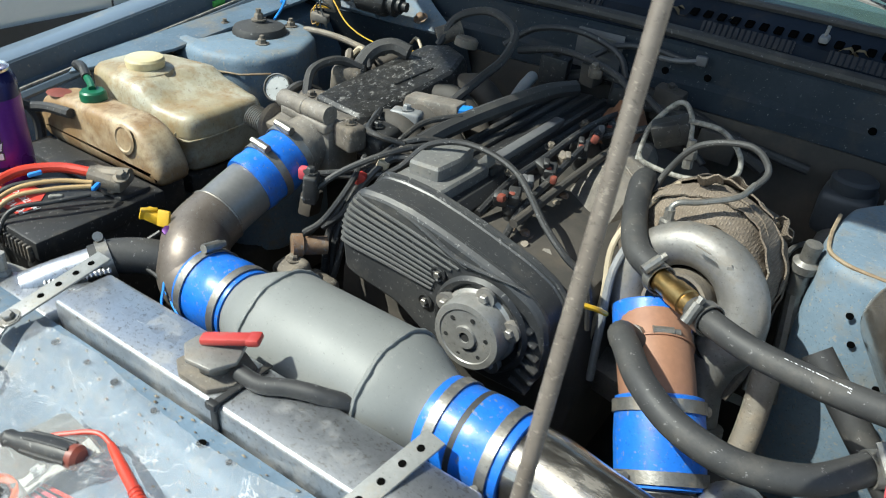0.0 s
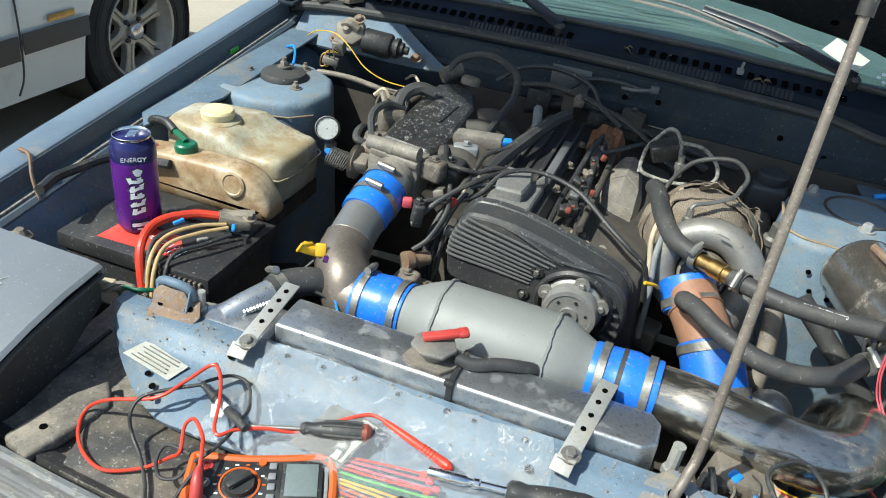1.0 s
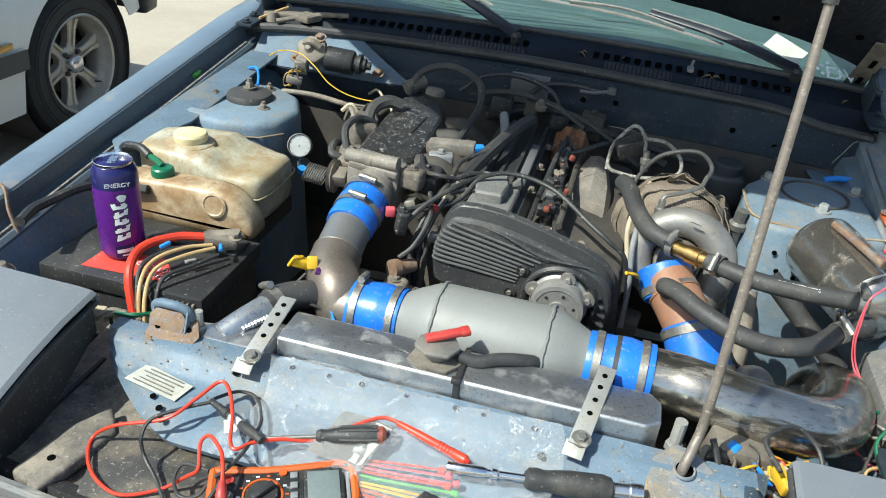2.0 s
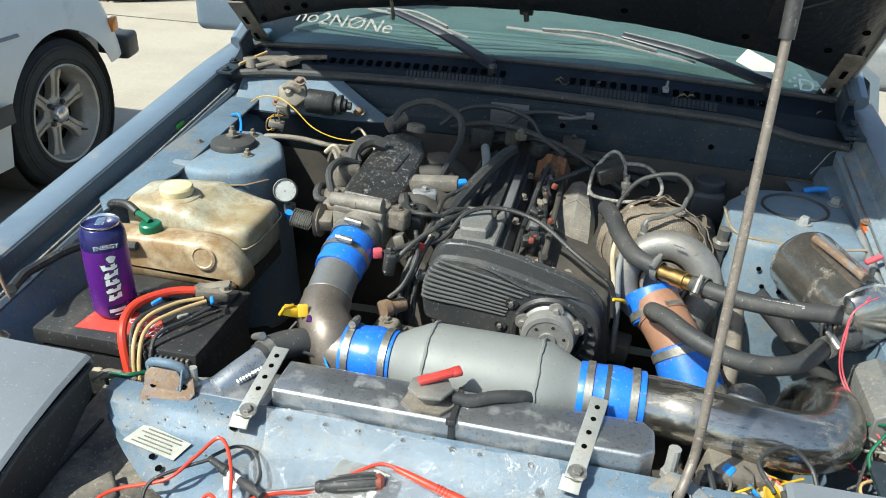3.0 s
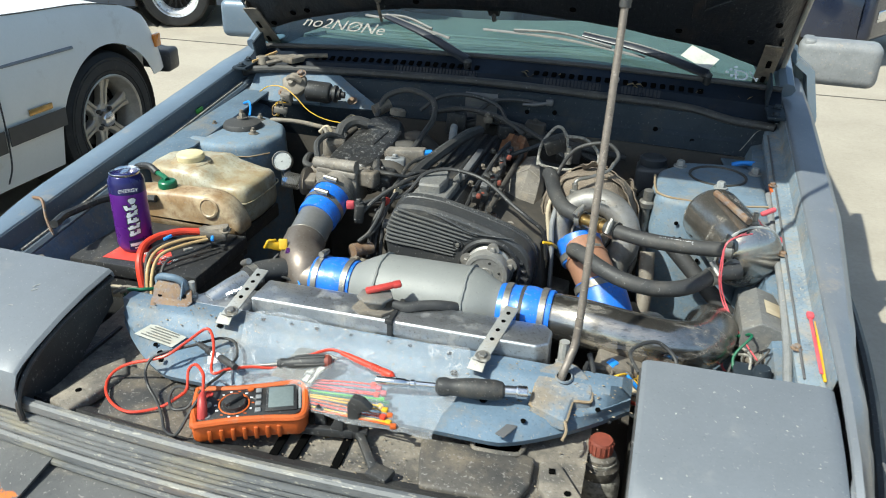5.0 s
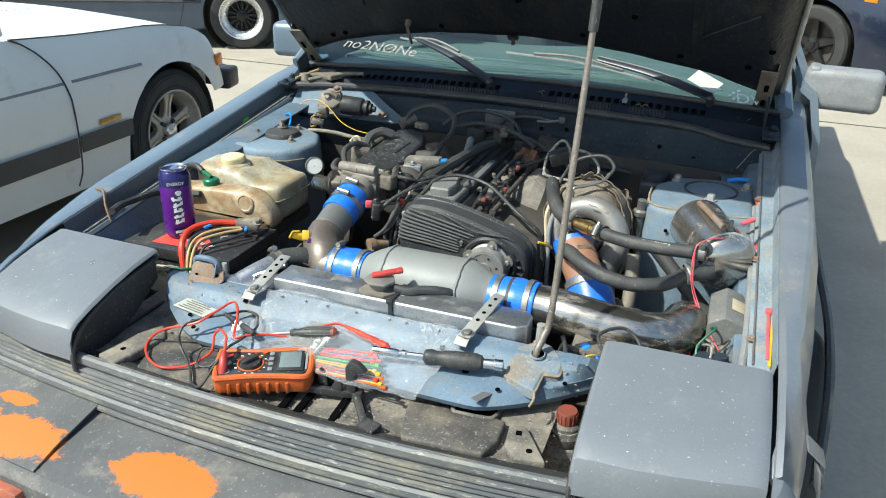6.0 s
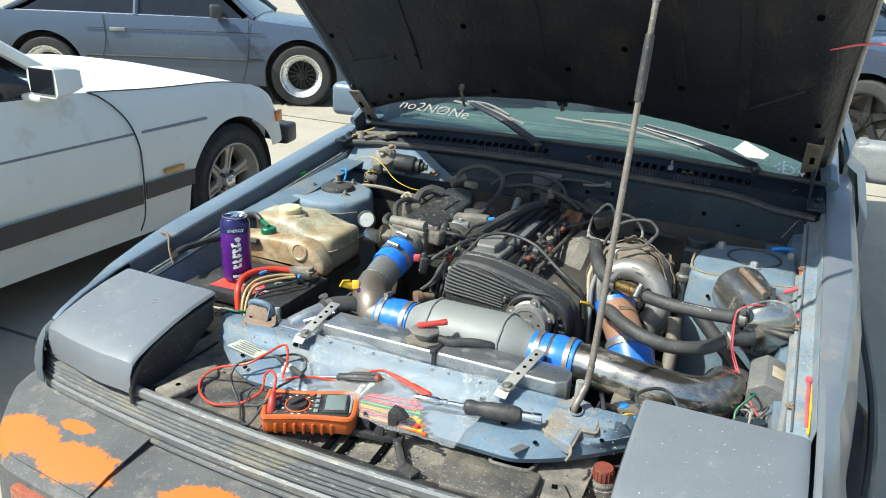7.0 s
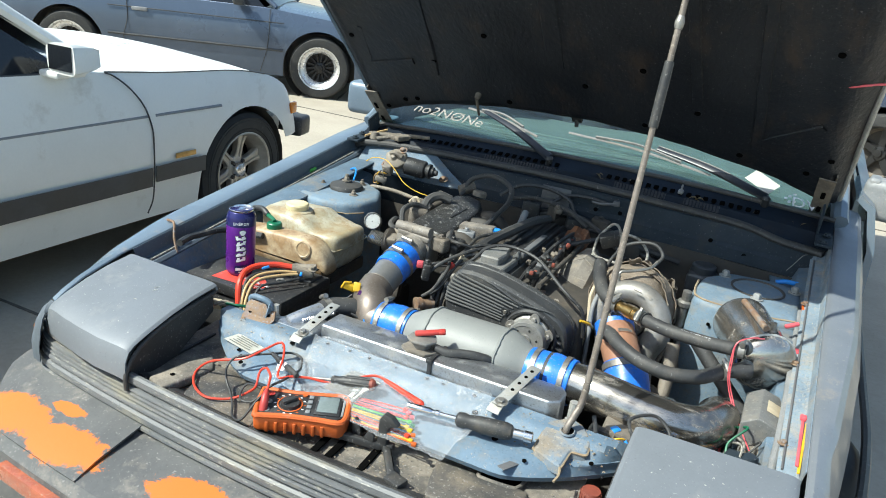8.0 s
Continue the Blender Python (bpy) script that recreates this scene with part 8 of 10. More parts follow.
hose("breather_branch", [(-0.020, 0.655, 0.792), (-0.030, 0.70, 0.800), (-0.040, 0.745, 0.802)], 0.009, "grey branch of the breather hose", GREYP)
wires("firewall_cable", "black cable looping below the firewall", "cable", BLACK, 0.0055, [
    [(-0.16, 0.86, 0.80), (-0.11, 0.88, 0.835), (-0.04, 0.90, 0.84), (0.03, 0.90, 0.82), (0.06, 0.88, 0.79)],
    [(-0.02, 0.90, 0.80), (0.02, 0.925, 0.825), (0.08, 0.935, 0.83), (0.13, 0.935, 0.825)],
    [(0.17, 0.80, 0.76), (0.165, 0.76, 0.775), (0.135, 0.735, 0.768), (0.10, 0.72, 0.755)]], "firewall cables")
for pts, r, m_, lb in (([(0.178, 0.655, 0.765), (0.178, 0.665, 0.79), (0.184, 0.67, 0.815), (0.212, 0.675, 0.850), (0.234, 0.665, 0.836), (0.243, 0.655, 0.79)], 0.0034, WHITEW, "pale braided cable loop by the turbo"),
                       ([(0.232, 0.66, 0.835), (0.274, 0.665, 0.832), (0.305, 0.66, 0.807), (0.303, 0.65, 0.780), (0.247, 0.645, 0.765), (0.192, 0.65, 0.766), (0.178, 0.655, 0.775)], 0.0034, WHITEW, "pale braided cable loop by the turbo"),
                       ([(0.224, 0.55, 0.735), (0.229, 0.585, 0.76), (0.238, 0.60, 0.790), (0.268, 0.60, 0.832), (0.324, 0.60, 0.848), (0.352, 0.59, 0.829), (0.343, 0.56, 0.812)], 0.0040, RUBBER, "black oil feed line looping over the turbo"),
                       ([(0.346, 0.57, 0.818), (0.336, 0.545, 0.808), (0.304, 0.52, 0.800), (0.280, 0.505, 0.795), (0.278, 0.50, 0.772)], 0.0036, STEEL, "steel oil feed line above the turbo"),
                       ([(0.235, 0.43, 0.60), (0.243, 0.44, 0.68), (0.232, 0.47, 0.74), (0.243, 0.53, 0.77), (0.258, 0.59, 0.78)], 0.0042, SAND, "tan braided line beside the engine"),
                       ([(0.255, 0.42, 0.58), (0.252, 0.425, 0.66), (0.245, 0.45, 0.72), (0.25, 0.50, 0.755)], 0.005, GREYP, "grey oil line beside the engine")):
    solo("braided_line", tube(pts, r, 10), m_, lb, "line", pts[2], "turbo lines")
solo("o2_connector", merge(obox((0.212, 0.668, 0.812), (0.050, 0.028, 0.034), (15, -22, 15), 0.005), obox((0.208, 0.655, 0.815), (0.036, 0.012, 0.022), (15, -22, 15), 0.003)), BLACK, "black multi-pin connector in a cable loop", "connector", (0.21, 0.668, 0.80))
for p, d in (((0.245, 0.655, 0.775), (-0.05, 0.05, 1)), ((0.278, 0.500, 0.752), (0, 0, 1))):
    solo("line_fitting", lathe([(0.007, 0), (0.007, 0.012), (0.0095, 0.014), (0.0095, 0.024), (0.006, 0.026), (0.006, 0.038), (0, 0.038)], p, d, 8), STEEL, "steel line fitting over the turbo", "fitting", p, "line fittings")
for c, rot, m_, sz in (((-0.150, 0.361, 0.741), (0, 0, 20), PINKW, (0.016, 0.014, 0.016)), ((-0.057, 0.585, 0.786), (10, 0, 30), LBLUE, (0.024, 0.016, 0.014)), ((0.112, 0.66, 0.772), (0, 20, 30), BROWN, (0.010, 0.010, 0.012)), ((0.118, 0.53, 0.760), (0, 0, 10), BROWN, (0.009, 0.009, 0.011)), ((0.095, 0.44, 0.762), (0, 0, 0), BROWN, (0.010, 0.010, 0.010))):
    solo("wire_connector", obox(c, sz, rot, 0.003), m_, "coloured plastic connector on the engine wiring", "connector", c, "engine connectors")
rr = random.Random(8)
for k in range(16):
    a = V((rr.uniform(-0.34, -0.24), rr.uniform(0.50, 0.86), rr.uniform(0.72, 0.79)))
    b = a + V((rr.uniform(-0.06, 0.08), rr.uniform(-0.08, 0.1), rr.uniform(-0.03, 0.03)))
    solo("harness_wire", tube([a, a.lerp(b, 0.5) + V((0, 0, rr.uniform(0.005, 0.03))), b], rr.choice((0.003, 0.0045, 0.006)), 6), rr.choice((BLACK, RUBBER, GRIME, SAND)), "thin harness wire beside the intake", "wire", a, "harness wires")
for k in range(20):
    a = V((rr.uniform(-0.30, 0.45), rr.uniform(0.42, 0.88), rr.uniform(0.55, 0.70)))
    solo("engine_bracket", obox(a, (rr.uniform(.02, .06), rr.uniform(.02, .06), rr.uniform(.02, .05)), (rr.uniform(-30, 30), rr.uniform(-30, 30), rr.uniform(0, 90)), 0.005), rr.choice((GRIME, DARK, DARK, CAST)), "grimy bracket deep in the engine bay", "bracket", a, "engine brackets")
wires("injector_loom", "black taped loom along the injectors", "loom", BLACK, 0.0050, [
    [(0.070, 0.43, 0.735), (0.074, 0.50, 0.755), (0.078, 0.58, 0.760), (0.082, 0.66, 0.768), (0.088, 0.74, 0.770), (0.09, 0.82, 0.76)],
    [(0.118, 0.415, 0.725), (0.110, 0.47, 0.742), (0.106, 0.55, 0.750), (0.100, 0.64, 0.757), (0.098, 0.72, 0.766)]], "injector looms")
wires("conduit", "black ribbed wiring conduit beside the timing cover", "conduit", BLACK, 0.0052, [
    [(-0.010, 0.50, 0.775), (-0.045, 0.47, 0.785), (-0.075, 0.44, 0.770), (-0.092, 0.405, 0.735), (-0.099, 0.375, 0.69), (-0.099, 0.355, 0.64), (-0.09, 0.345, 0.58)],
    [(-0.020, 0.47, 0.770), (-0.055, 0.45, 0.776), (-0.085, 0.42, 0.752), (-0.104, 0.385, 0.71), (-0.110, 0.360, 0.665), (-0.107, 0.345, 0.60)],
    [(-0.030, 0.44, 0.772), (-0.060, 0.425, 0.768), (-0.080, 0.40, 0.74), (-0.094, 0.37, 0.70), (-0.112, 0.35, 0.68)]], "conduits")
for p, sz, m_ in (((-0.086, 0.395, 0.742), (0.012, 0.010, 0.020), REDP), ((-0.070, 0.418, 0.757), (0.016, 0.012, 0.022), SAND), ((-0.078, 0.372, 0.705), (0.014, 0.012, 0.018), TAPE), ((-0.060, 0.452, 0.768), (0.020, 0.018, 0.022), MANIF)):
    solo("wire_plug", obox(p, sz, (15, 20, 30), 0.003), m_, "small wiring plug at the timing cover", "plug", p, "wiring plugs")
for k in range(7):   # clips and small plugs in the slot between cover and manifold
    y = 0.455 + 0.052 * k
    c = V((0.086 + 0.006 * (k % 2), y, 0.752 + 0.003 * (k % 3)))
    solo("injector_plug", merge(obox(c, (0.018, 0.014, 0.020), (25, 8 * (k % 3), 20 - 15 * (k % 4)), 0.003), obox(c + V((0.008, -0.006, 0.010)), (0.008, 0.012, 0.008), (25, 0, 30), 0.002)), (BLACK, TAPE, BLACK, GRIME, BLACK, TAPE, BLACK)[k], "dark injector plug over the head", "plug", c, "injector plugs")
solo("heat_shield", sheet(lambda u, v: V((0.098 + 0.034 * u, 0.745 + 0.07 * v + 0.006 * math.sin(5 * u), 0.738 + 0.040 * v - 0.02 * u * u + 0.006 * math.sin(7 * u + 4 * v))), lin(-1, 1, 8), lin(0, 1, 5), 0.002), mat("burnt_orange_shield", (0.22, 0.10, 0.05), (0.14, 0.07, 0.04), 0.6, 0.2, 20, 200, 0.2, dust=0.3), "rust-orange heat shield behind the head", "heat shield", (0.10, 0.82, 0.72))

# ---------- slam panel and the things lying on it ----------
PF = lambda x: -0.115 + 0.115 * max(0.0, (abs(x + 0.005) - 0.26) / 0.165) ** 1.4


def panelfn(x, t):
    """Top of the slam panel: t from the rear edge to the front lip."""
    f = PF(x)
    prof = [(0.034, 0.655), (0.032, 0.670), (0.004, 0.671), (-0.010, 0.664), (-0.022, 0.650), (-0.034, 0.644)]
    if t < 6:
        y, z = prof[t]
        return V((x, max(y, f - 0.002 + 0.002 * (6 - t)), z if y > f else 0.645))
    k = (t - 5) / 5
    y = -0.034 + (f + 0.034) * min(1, k) if f < -0.034 else f
    z = 0.644 - 0.010 * min(1, k) ** 2
    if t >= 9:
        z -= (0.003, 0.009, 0.019)[t - 9]
        y += (0.002, -0.002, 0.002)[t - 9]
    return V((x, y, z))


SP = lambda x, y: 0.644 - 0.010 * max(0, (-0.034 - y) / 0.085) ** 2 if y < -0.034 else (0.671 if y > 0 else 0.644 + 0.027 * (y + 0.034) / 0.034)
slam = part("slam_panel", sheet(panelfn, lin(-0.430, 0.435, 56), range(12), 0.002), BODYIN, car, "blue slam panel with holes, rust and dust")
for x, y, r in ((-0.165, 0.012, 0.004), (-0.115, 0.014, 0.0032), (-0.07, 0.013, 0.0038), (-0.01, 0.012, 0.003), (0.055, 0.012, 0.0045), (0.09, 0.012, 0.003), (0.155, 0.010, 0.0042), (0.17, -0.018, 0.0055), (-0.232, -0.012, 0.0055), (0.205, -0.045, 0.0065), (0.225, -0.052, 0.006), (-0.30, -0.085, 0.0045), (-0.288, -0.10, 0.0045), (-0.318, -0.07, 0.004), (0.39, -0.03, 0.004), (0.29, -0.08, 0.004)):
    part("panel_hole", lathe([(0, 0), (r, 0), (r, 0.0008), (0, 0.0008)], (x, y, SP(x, y) + 0.0015), (0, -0.1 if y > 0 else -0.3, 1), 14), VOID, slam)
# latch striker housing
lt = part("latch_housing", prism([(-0.024, 0.0), (0.024, 0.0), (0.026, 0.034), (0.018, 0.044), (-0.018, 0.044), (-0.026, 0.034)], Matrix.Translation((-0.362, -0.010, 0.650)) @ pose(0, 0, 0, 62, 0, 4), 0.004, 0.0015), RUST, slam, "rusty open latch housing")
for sx in (-1, 1):
    part("latch_cheek", prism([(0, 0), (0.040, 0), (0.032, 0.036), (0.020, 0.044)], Matrix.Translation((-0.362 + sx * 0.025, -0.012, 0.650)) @ Matrix(((0, 0, 1, 0), (1, 0, 0, 0), (0, 1, 0, 0), (0, 0, 0, 1))), 0.003, 0.001), BODYIN, lt)
part("latch_roller", tube([(-0.388, 0.016, 0.676), (-0.386, 0.013, 0.690), (-0.374, 0.010, 0.697), (-0.362, 0.009, 0.698), (-0.350, 0.010, 0.697), (-0.338, 0.013, 0.690), (-0.336, 0.016, 0.676)], 0.0065, 12), BODYIN, lt, "worn blue latch bar")
part("latch_foot", prism([(-0.400, -0.016), (-0.318, -0.014), (-0.312, 0.004), (-0.325, 0.022), (-0.398, 0.024)], Matrix.Translation((0, 0, 0.6500)) @ pose(0, 0, 0, 6, 0, 0), 0.003, 0.001), RUST, lt, "rusty latch foot plate")
lf = part("latch_front", prism([(-0.034, -0.024), (0.030, -0.024), (0.037, -0.010), (0.026, 0.020), (-0.026, 0.020), (-0.037, -0.010)], pose(-0.352, 0.002, 0.6665, 30, 0, 8), 0.003, 0.001), RUST, lt, "rusty sloping latch plate")
for dx in (-0.022, 0.020):
    part("plate_hole", lathe([(0, 0), (0.0040, 0), (0.0040, 0.0008), (0, 0.0008)], (-0.352 + dx, -0.0015 + 0.14 * dx, 0.6688), (0.05, -0.5, 0.866), 12), VOID, lf)
part("latch_slot", obox((-0.362, -0.0025, 0.667), (0.013, 0.003, 0.012), (-28, 0, 0), 0.001), VOID, lt)
for o in (lt, *lt.children_recursive):     # the latch stands back on the panel corner
    o.data.transform(Matrix.Translation((0.010, 0.024, 0.012)))
part("stud", merge(tube([(-0.318, 0.045, 0.655), (-0.318, 0.046, 0.700)], 0.006, 8), bolt((-0.318, 0.045, 0.668), (0, 0, 1), 0.009, 0.008)), ZINC, slam)
part("paint_mark", prism([(-0.36, 0.03), (-0.27, 0.032), (-0.25, 0.07), (-0.30, 0.085), (-0.37, 0.07)], Matrix.Translation((0, 0, 0.648)), 0.010, 0.003), ZINC, slam, "dull zinc corner plate")
# prop rod socket
PZ = lambda x, y: min(0.6745, 0.6525 + 0.25 * (y + 0.066))
pad = rounded([(0.296, -0.053), (0.347, -0.071), (0.352, -0.030), (0.378, -0.026), (0.378, 0.004), (0.352, 0.034), (0.326, 0.046), (0.295, 0.012)], 0.005, 2)
part("rod_pad", loft(pad, [(-0.003, 0.634), (-0.001, lambda x, y: PZ(x, y) - 0.003), (0.0015, lambda x, y: PZ(x, y) - 0.0006), (0.004, PZ)], top=PZ), PADM, slam, "rusty dusty rod socket plate", sharp=22)
part("pad_sealer", tube([(x + 0.002 * math.sin(170 * y), y + 0.002 * math.sin(150 * x), PZ(x, y) - 0.005) for x, y in pad], 0.0026, 6, 3, closed=True), SEALER, slam, "dried tan sealer")
part("rod_hole", lathe([(0, 0), (0.012, 0), (0.012, 0.001), (0, 0.001)], (0.3345, 0.003, 0.6715), (0, -0.2, 1), 18), VOID, slam, "dark socket hole")
part("rod_grommet", lathe([(0.0115, 0), (0.014, 0.002), (0.0125, 0.005), (0.0105, 0.004)], (0.3345, 0.003, 0.6705), (0, -0.2, 1), 20, caps=False), PADM, slam)
part("stop_post", merge(tube([(0.325, 0.055, 0.65), (0.326, 0.056, 0.700)], 0.008, 10), lathe([(0.011, 0), (0.011, 0.01), (0, 0.012)], (0.325, 0.055, 0.655), seg=6)), ZINC, slam)
part("sealer_bead", tube([(0.349, -0.072, 0.6465), (0.352, -0.088, 0.6445), (0.349, -0.103, 0.641)], 0.0022, 6), SEALER, slam, "dried tan sealer")
part("tape_scrap", obox((0.272, -0.096, 0.6375), (0.015, 0.050, 0.002), (-8, 0, -20), 0.0008), TAPE, slam)
lb = part("paper_sticker", prism([(-0.043, -0.014), (0.040, -0.019), (0.045, 0.012), (-0.034, 0.020)], pose(-0.325, -0.046, 0.6462, 6, 0, -8), 0.0006, 0), PAPER, slam, "faded paper sticker")
for k in range(5):
    part("print_bar", obox((-0.327 + 0.002 * k, -0.058 + 0.0055 * k, 0.6478 + 0.0006 * k), (0.062 - 0.009 * (k % 3), 0.0016, 0.0006), (6, 0, -11), 0), INK, lb)

# black plastic shroud in front
shr = part("nose_shroud", sheet(lambda u, v: V((u, (PF(u) + 0.03, PF(u) - 0.006, PF(u) - 0.03, FY(u) + 0.050, FY(u) + 0.020)[v], (0.598, 0.594, 0.592, 0.592, 0.602)[v] + 0.003 * math.sin(23 * u))), lin(-0.50, 0.385, 50), range(5), 0.003), SHROUD, car, "dusty black plastic nose shroud")
part("shroud_step", prism([(0.175, -0.212), (0.305, -0.204), (0.318, -0.165), (0.316, -0.112), (0.296, -0.108), (0.290, -0.118), (0.228, -0.120), (0.220, -0.112), (0.150, -0.118), (0.160, -0.165)], Matrix.Translation((0, 0, 0.590)), 0.020, 0.005, 3), PLAST, shr, "raised black shroud step, scuffed")
part("step_slot", obox((0.245, -0.2085, 0.597), (0.105, 0.004, 0.006), (0, 0, 3.5), 0.001), VOID, shr)
part("shroud_opening", prism([(0.222, -0.112), (0.288, -0.106), (0.292, -0.070), (0.222, -0.069)], Matrix.Translation((0, 0, 0.598)), 0.003, 0.001), VOID, shr, "dark shroud opening")
part("shroud_rim", tube([(0.219, -0.072, 0.602), (0.224, -0.108, 0.604), (0.236, -0.116, 0.606), (0.284, -0.112, 0.606), (0.294, -0.100, 0.604), (0.297, -0.072, 0.602)], 0.004, 8), SHROUD, shr)
part("shroud_tab", prism([(0.322, -0.112), (0.350, -0.108), (0.398, -0.182), (0.352, -0.192), (0.328, -0.165)], Matrix.Translation((0, 0, 0.590)), 0.016, 0.004), SHROUD, shr, "dusty shroud post")
part("tab_hole", obox((0.342, -0.130, 0.6065), (0.009, 0.010, 0.002), (0, 0, 10), 0), VOID, shr)
part("tab_hole", lathe([(0, 0), (0.005, 0), (0.005, 0.001), (0, 0.001)], (0.368, -0.166, 0.606), seg=12), VOID, shr)
for (ax_, ay), (bx, by) in (((-0.043, -0.214), (-0.047, -0.142)), ((-0.014, -0.216), (-0.016, -0.145)), ((0.050, -0.210), (0.045, -0.132)), ((0.086, -0.165), (0.055, -0.122))):
    part("shroud_slot", obox(((ax_ + bx) / 2, (ay + by) / 2, 0.5975), (0.013, math.hypot(bx - ax_, by - ay), 0.004), (0, 0, -math.degrees(math.atan2(bx - ax_, by - ay))), 0.001), VOID, shr, "deep black slot")
part("side_ridge", prism([(-0.420, -0.205), (-0.372, -0.222), (-0.345, -0.110), (-0.378, -0.072), (-0.405, -0.12)], Matrix.Translation((0, 0, 0.592)), 0.020, 0.006, 3), SHROUD, shr, "dusty raised ridge")
part("ridge_hole", lathe([(0, 0), (0.005, 0), (0.005, 0.001), (0, 0.001)], (-0.388, -0.175, 0.6118), seg=12), VOID, shr)
part("side_plate", box(-0.515, -0.40, -0.205, -0.03, 0.560, 0.590, 0.006), SHROUD, car, "dusty panel beside the headlamp")
tr_ = thing("square_tray", "dusty square black plastic cover on the shroud", "cover", (-0.26, -0.15, 0.593))
part("tray_base", prism([(-0.332, -0.214), (-0.155, -0.226), (-0.185, -0.085), (-0.375, -0.085)], Matrix.Translation((0, 0, 0.5935)), 0.010, 0.003), PLAST, tr_)
part("tray_face", prism([(-0.320, -0.205), (-0.170, -0.215), (-0.197, -0.094), (-0.360, -0.094)], Matrix.Translation((0, 0, 0.6035)), 0.0018, 0.001), PLAST, tr_, "flat dusty face")
# broken clip
cl = thing("broken_clip", "broken black plastic clip lying on the shroud", "clip", (0.05, -0.14, 0.60))
part("clip_bar", merge(obox((0.012, -0.149, 0.611), (0.086, 0.011, 0.014), (0, 0, 9), 0.003), obox((0.060, -0.138, 0.613), (0.030, 0.016, 0.012), (0, 0, 6), 0.003)), BLACK, cl, "flat clip bar")
part("clip_hook", prism([(0.046, 0.605), (0.064, 0.605), (0.064, 0.650), (0.071, 0.656), (0.084, 0.661), (0.070, 0.674), (0.055, 0.677), (0.047, 0.664)], Matrix.Translation((0, -0.146, 0)) @ XZ, 0.013, 0.002), BLACK, cl, "curved flat hook")
part("clip_arm", merge(obox((0.083, -0.168, 0.609), (0.078, 0.013, 0.010), (0, 6, -53), 0.003), obox((0.117, -0.203, 0.6045), (0.034, 0.026, 0.012), (0, 0, -14), 0.003)), BLACK, cl, "bent arm with a foot")
part("clip_tab", merge(prism([(-0.006, 0.606), (0.012, 0.606), (0.008, 0.640), (-0.002, 0.648), (-0.008, 0.636)], Matrix.Translation((0, -0.142, 0)) @ XZ, 0.006, 0.0015), prism([(0.020, 0.606), (0.040, 0.606), (0.042, 0.630), (0.030, 0.638), (0.022, 0.622)], Matrix.Translation((0, -0.150, 0)) @ XZ, 0.006, 0.0015)), BLACK, cl, "broken upright tab")
part("clip_ring", merge(obox((-0.036, -0.158, 0.609), (0.020, 0.005, 0.008), (0, 0, 8), 0.0015), obox((-0.038, -0.147, 0.609), (0.020, 0.005, 0.008), (0, 0, 8), 0.0015), obox((-0.046, -0.1525, 0.609), (0.005, 0.014, 0.008), (0, 0, 8), 0.0015), obox((-0.028, -0.1525, 0.609), (0.005, 0.014, 0.008), (0, 0, 8), 0.0015)), BLACK, cl)

# clear bag with coloured cable ties
BX = (-0.195, 0.185)


def bagfn(u, v):
    x = BX[0] + (BX[1] - BX[0]) * u + 0.012 * math.sin(5 * v)
    y = 0.012 - 0.146 * v + 0.006 * math.sin(7 * u) - 0.02 * u * v
    n1 = noise.fractal(V((x * 22, y * 22, 1.0)), 0.8, 2.0, 3)
    n2 = abs(noise.noise(V((x * 60, y * 40, 4.0))))
    ztop = SP(x, y) + 0.013 + 0.012 * math.sin(math.pi * u) * math.sin(math.pi * min(1, v * 1.1)) + 0.005 * n1 + 0.0045 * n2
    return V((x, y, max(ztop, SP(x, y) + 0.004)))


bag = thing("plastic_bag", "crinkled clear plastic bag on the slam panel", "bag", (0.0, -0.06, 0.645))
b1 = part("film", sheet(bagfn, lin(0, 1, 70), lin(0, 1, 34)), BAGM, bag, "crinkled clear film", sharp=25)
b1.visible_shadow = False
part("header_card", sheet(lambda u, v: bagfn(u, v) + V((0, 0, -0.003)), lin(0.28, 0.46, 8), lin(0.34, 0.78, 6)), CARD, bag, "printed card with a bar code")
part("bar_code_label", sheet(lambda u, v: bagfn(u, v) + V((0, 0, -0.0024)), lin(0.40, 0.455, 4), lin(0.36, 0.74, 5)), PAPER, bag, "white bar code label")
part("card_band", sheet(lambda u, v: bagfn(u, v) + V((0, 0, -0.0022)), lin(0.28, 0.39, 6), lin(0.34, 0.52, 5)), INK, bag, "dark card band")
for k in range(9):
    part("code_bar", sheet(lambda u, v: bagfn(u, v) + V((0, 0, -0.0018)), (0.404 + 0.0055 * k, 0.4062 + 0.0055 * k + 0.001 * (k % 3)), (0.42, 0.68)), INK, bag)
TIES = [(REDW, 0), (PINKW, 1), (PINKW, 2), (REDW, 3), (LIME, 4), (GREEN, 5), (YELLOW, 6), (YELLOW, 7), (ORANGE, 8), (REDW, 9), (YELLOW, 10), (ORANGE, 11)]
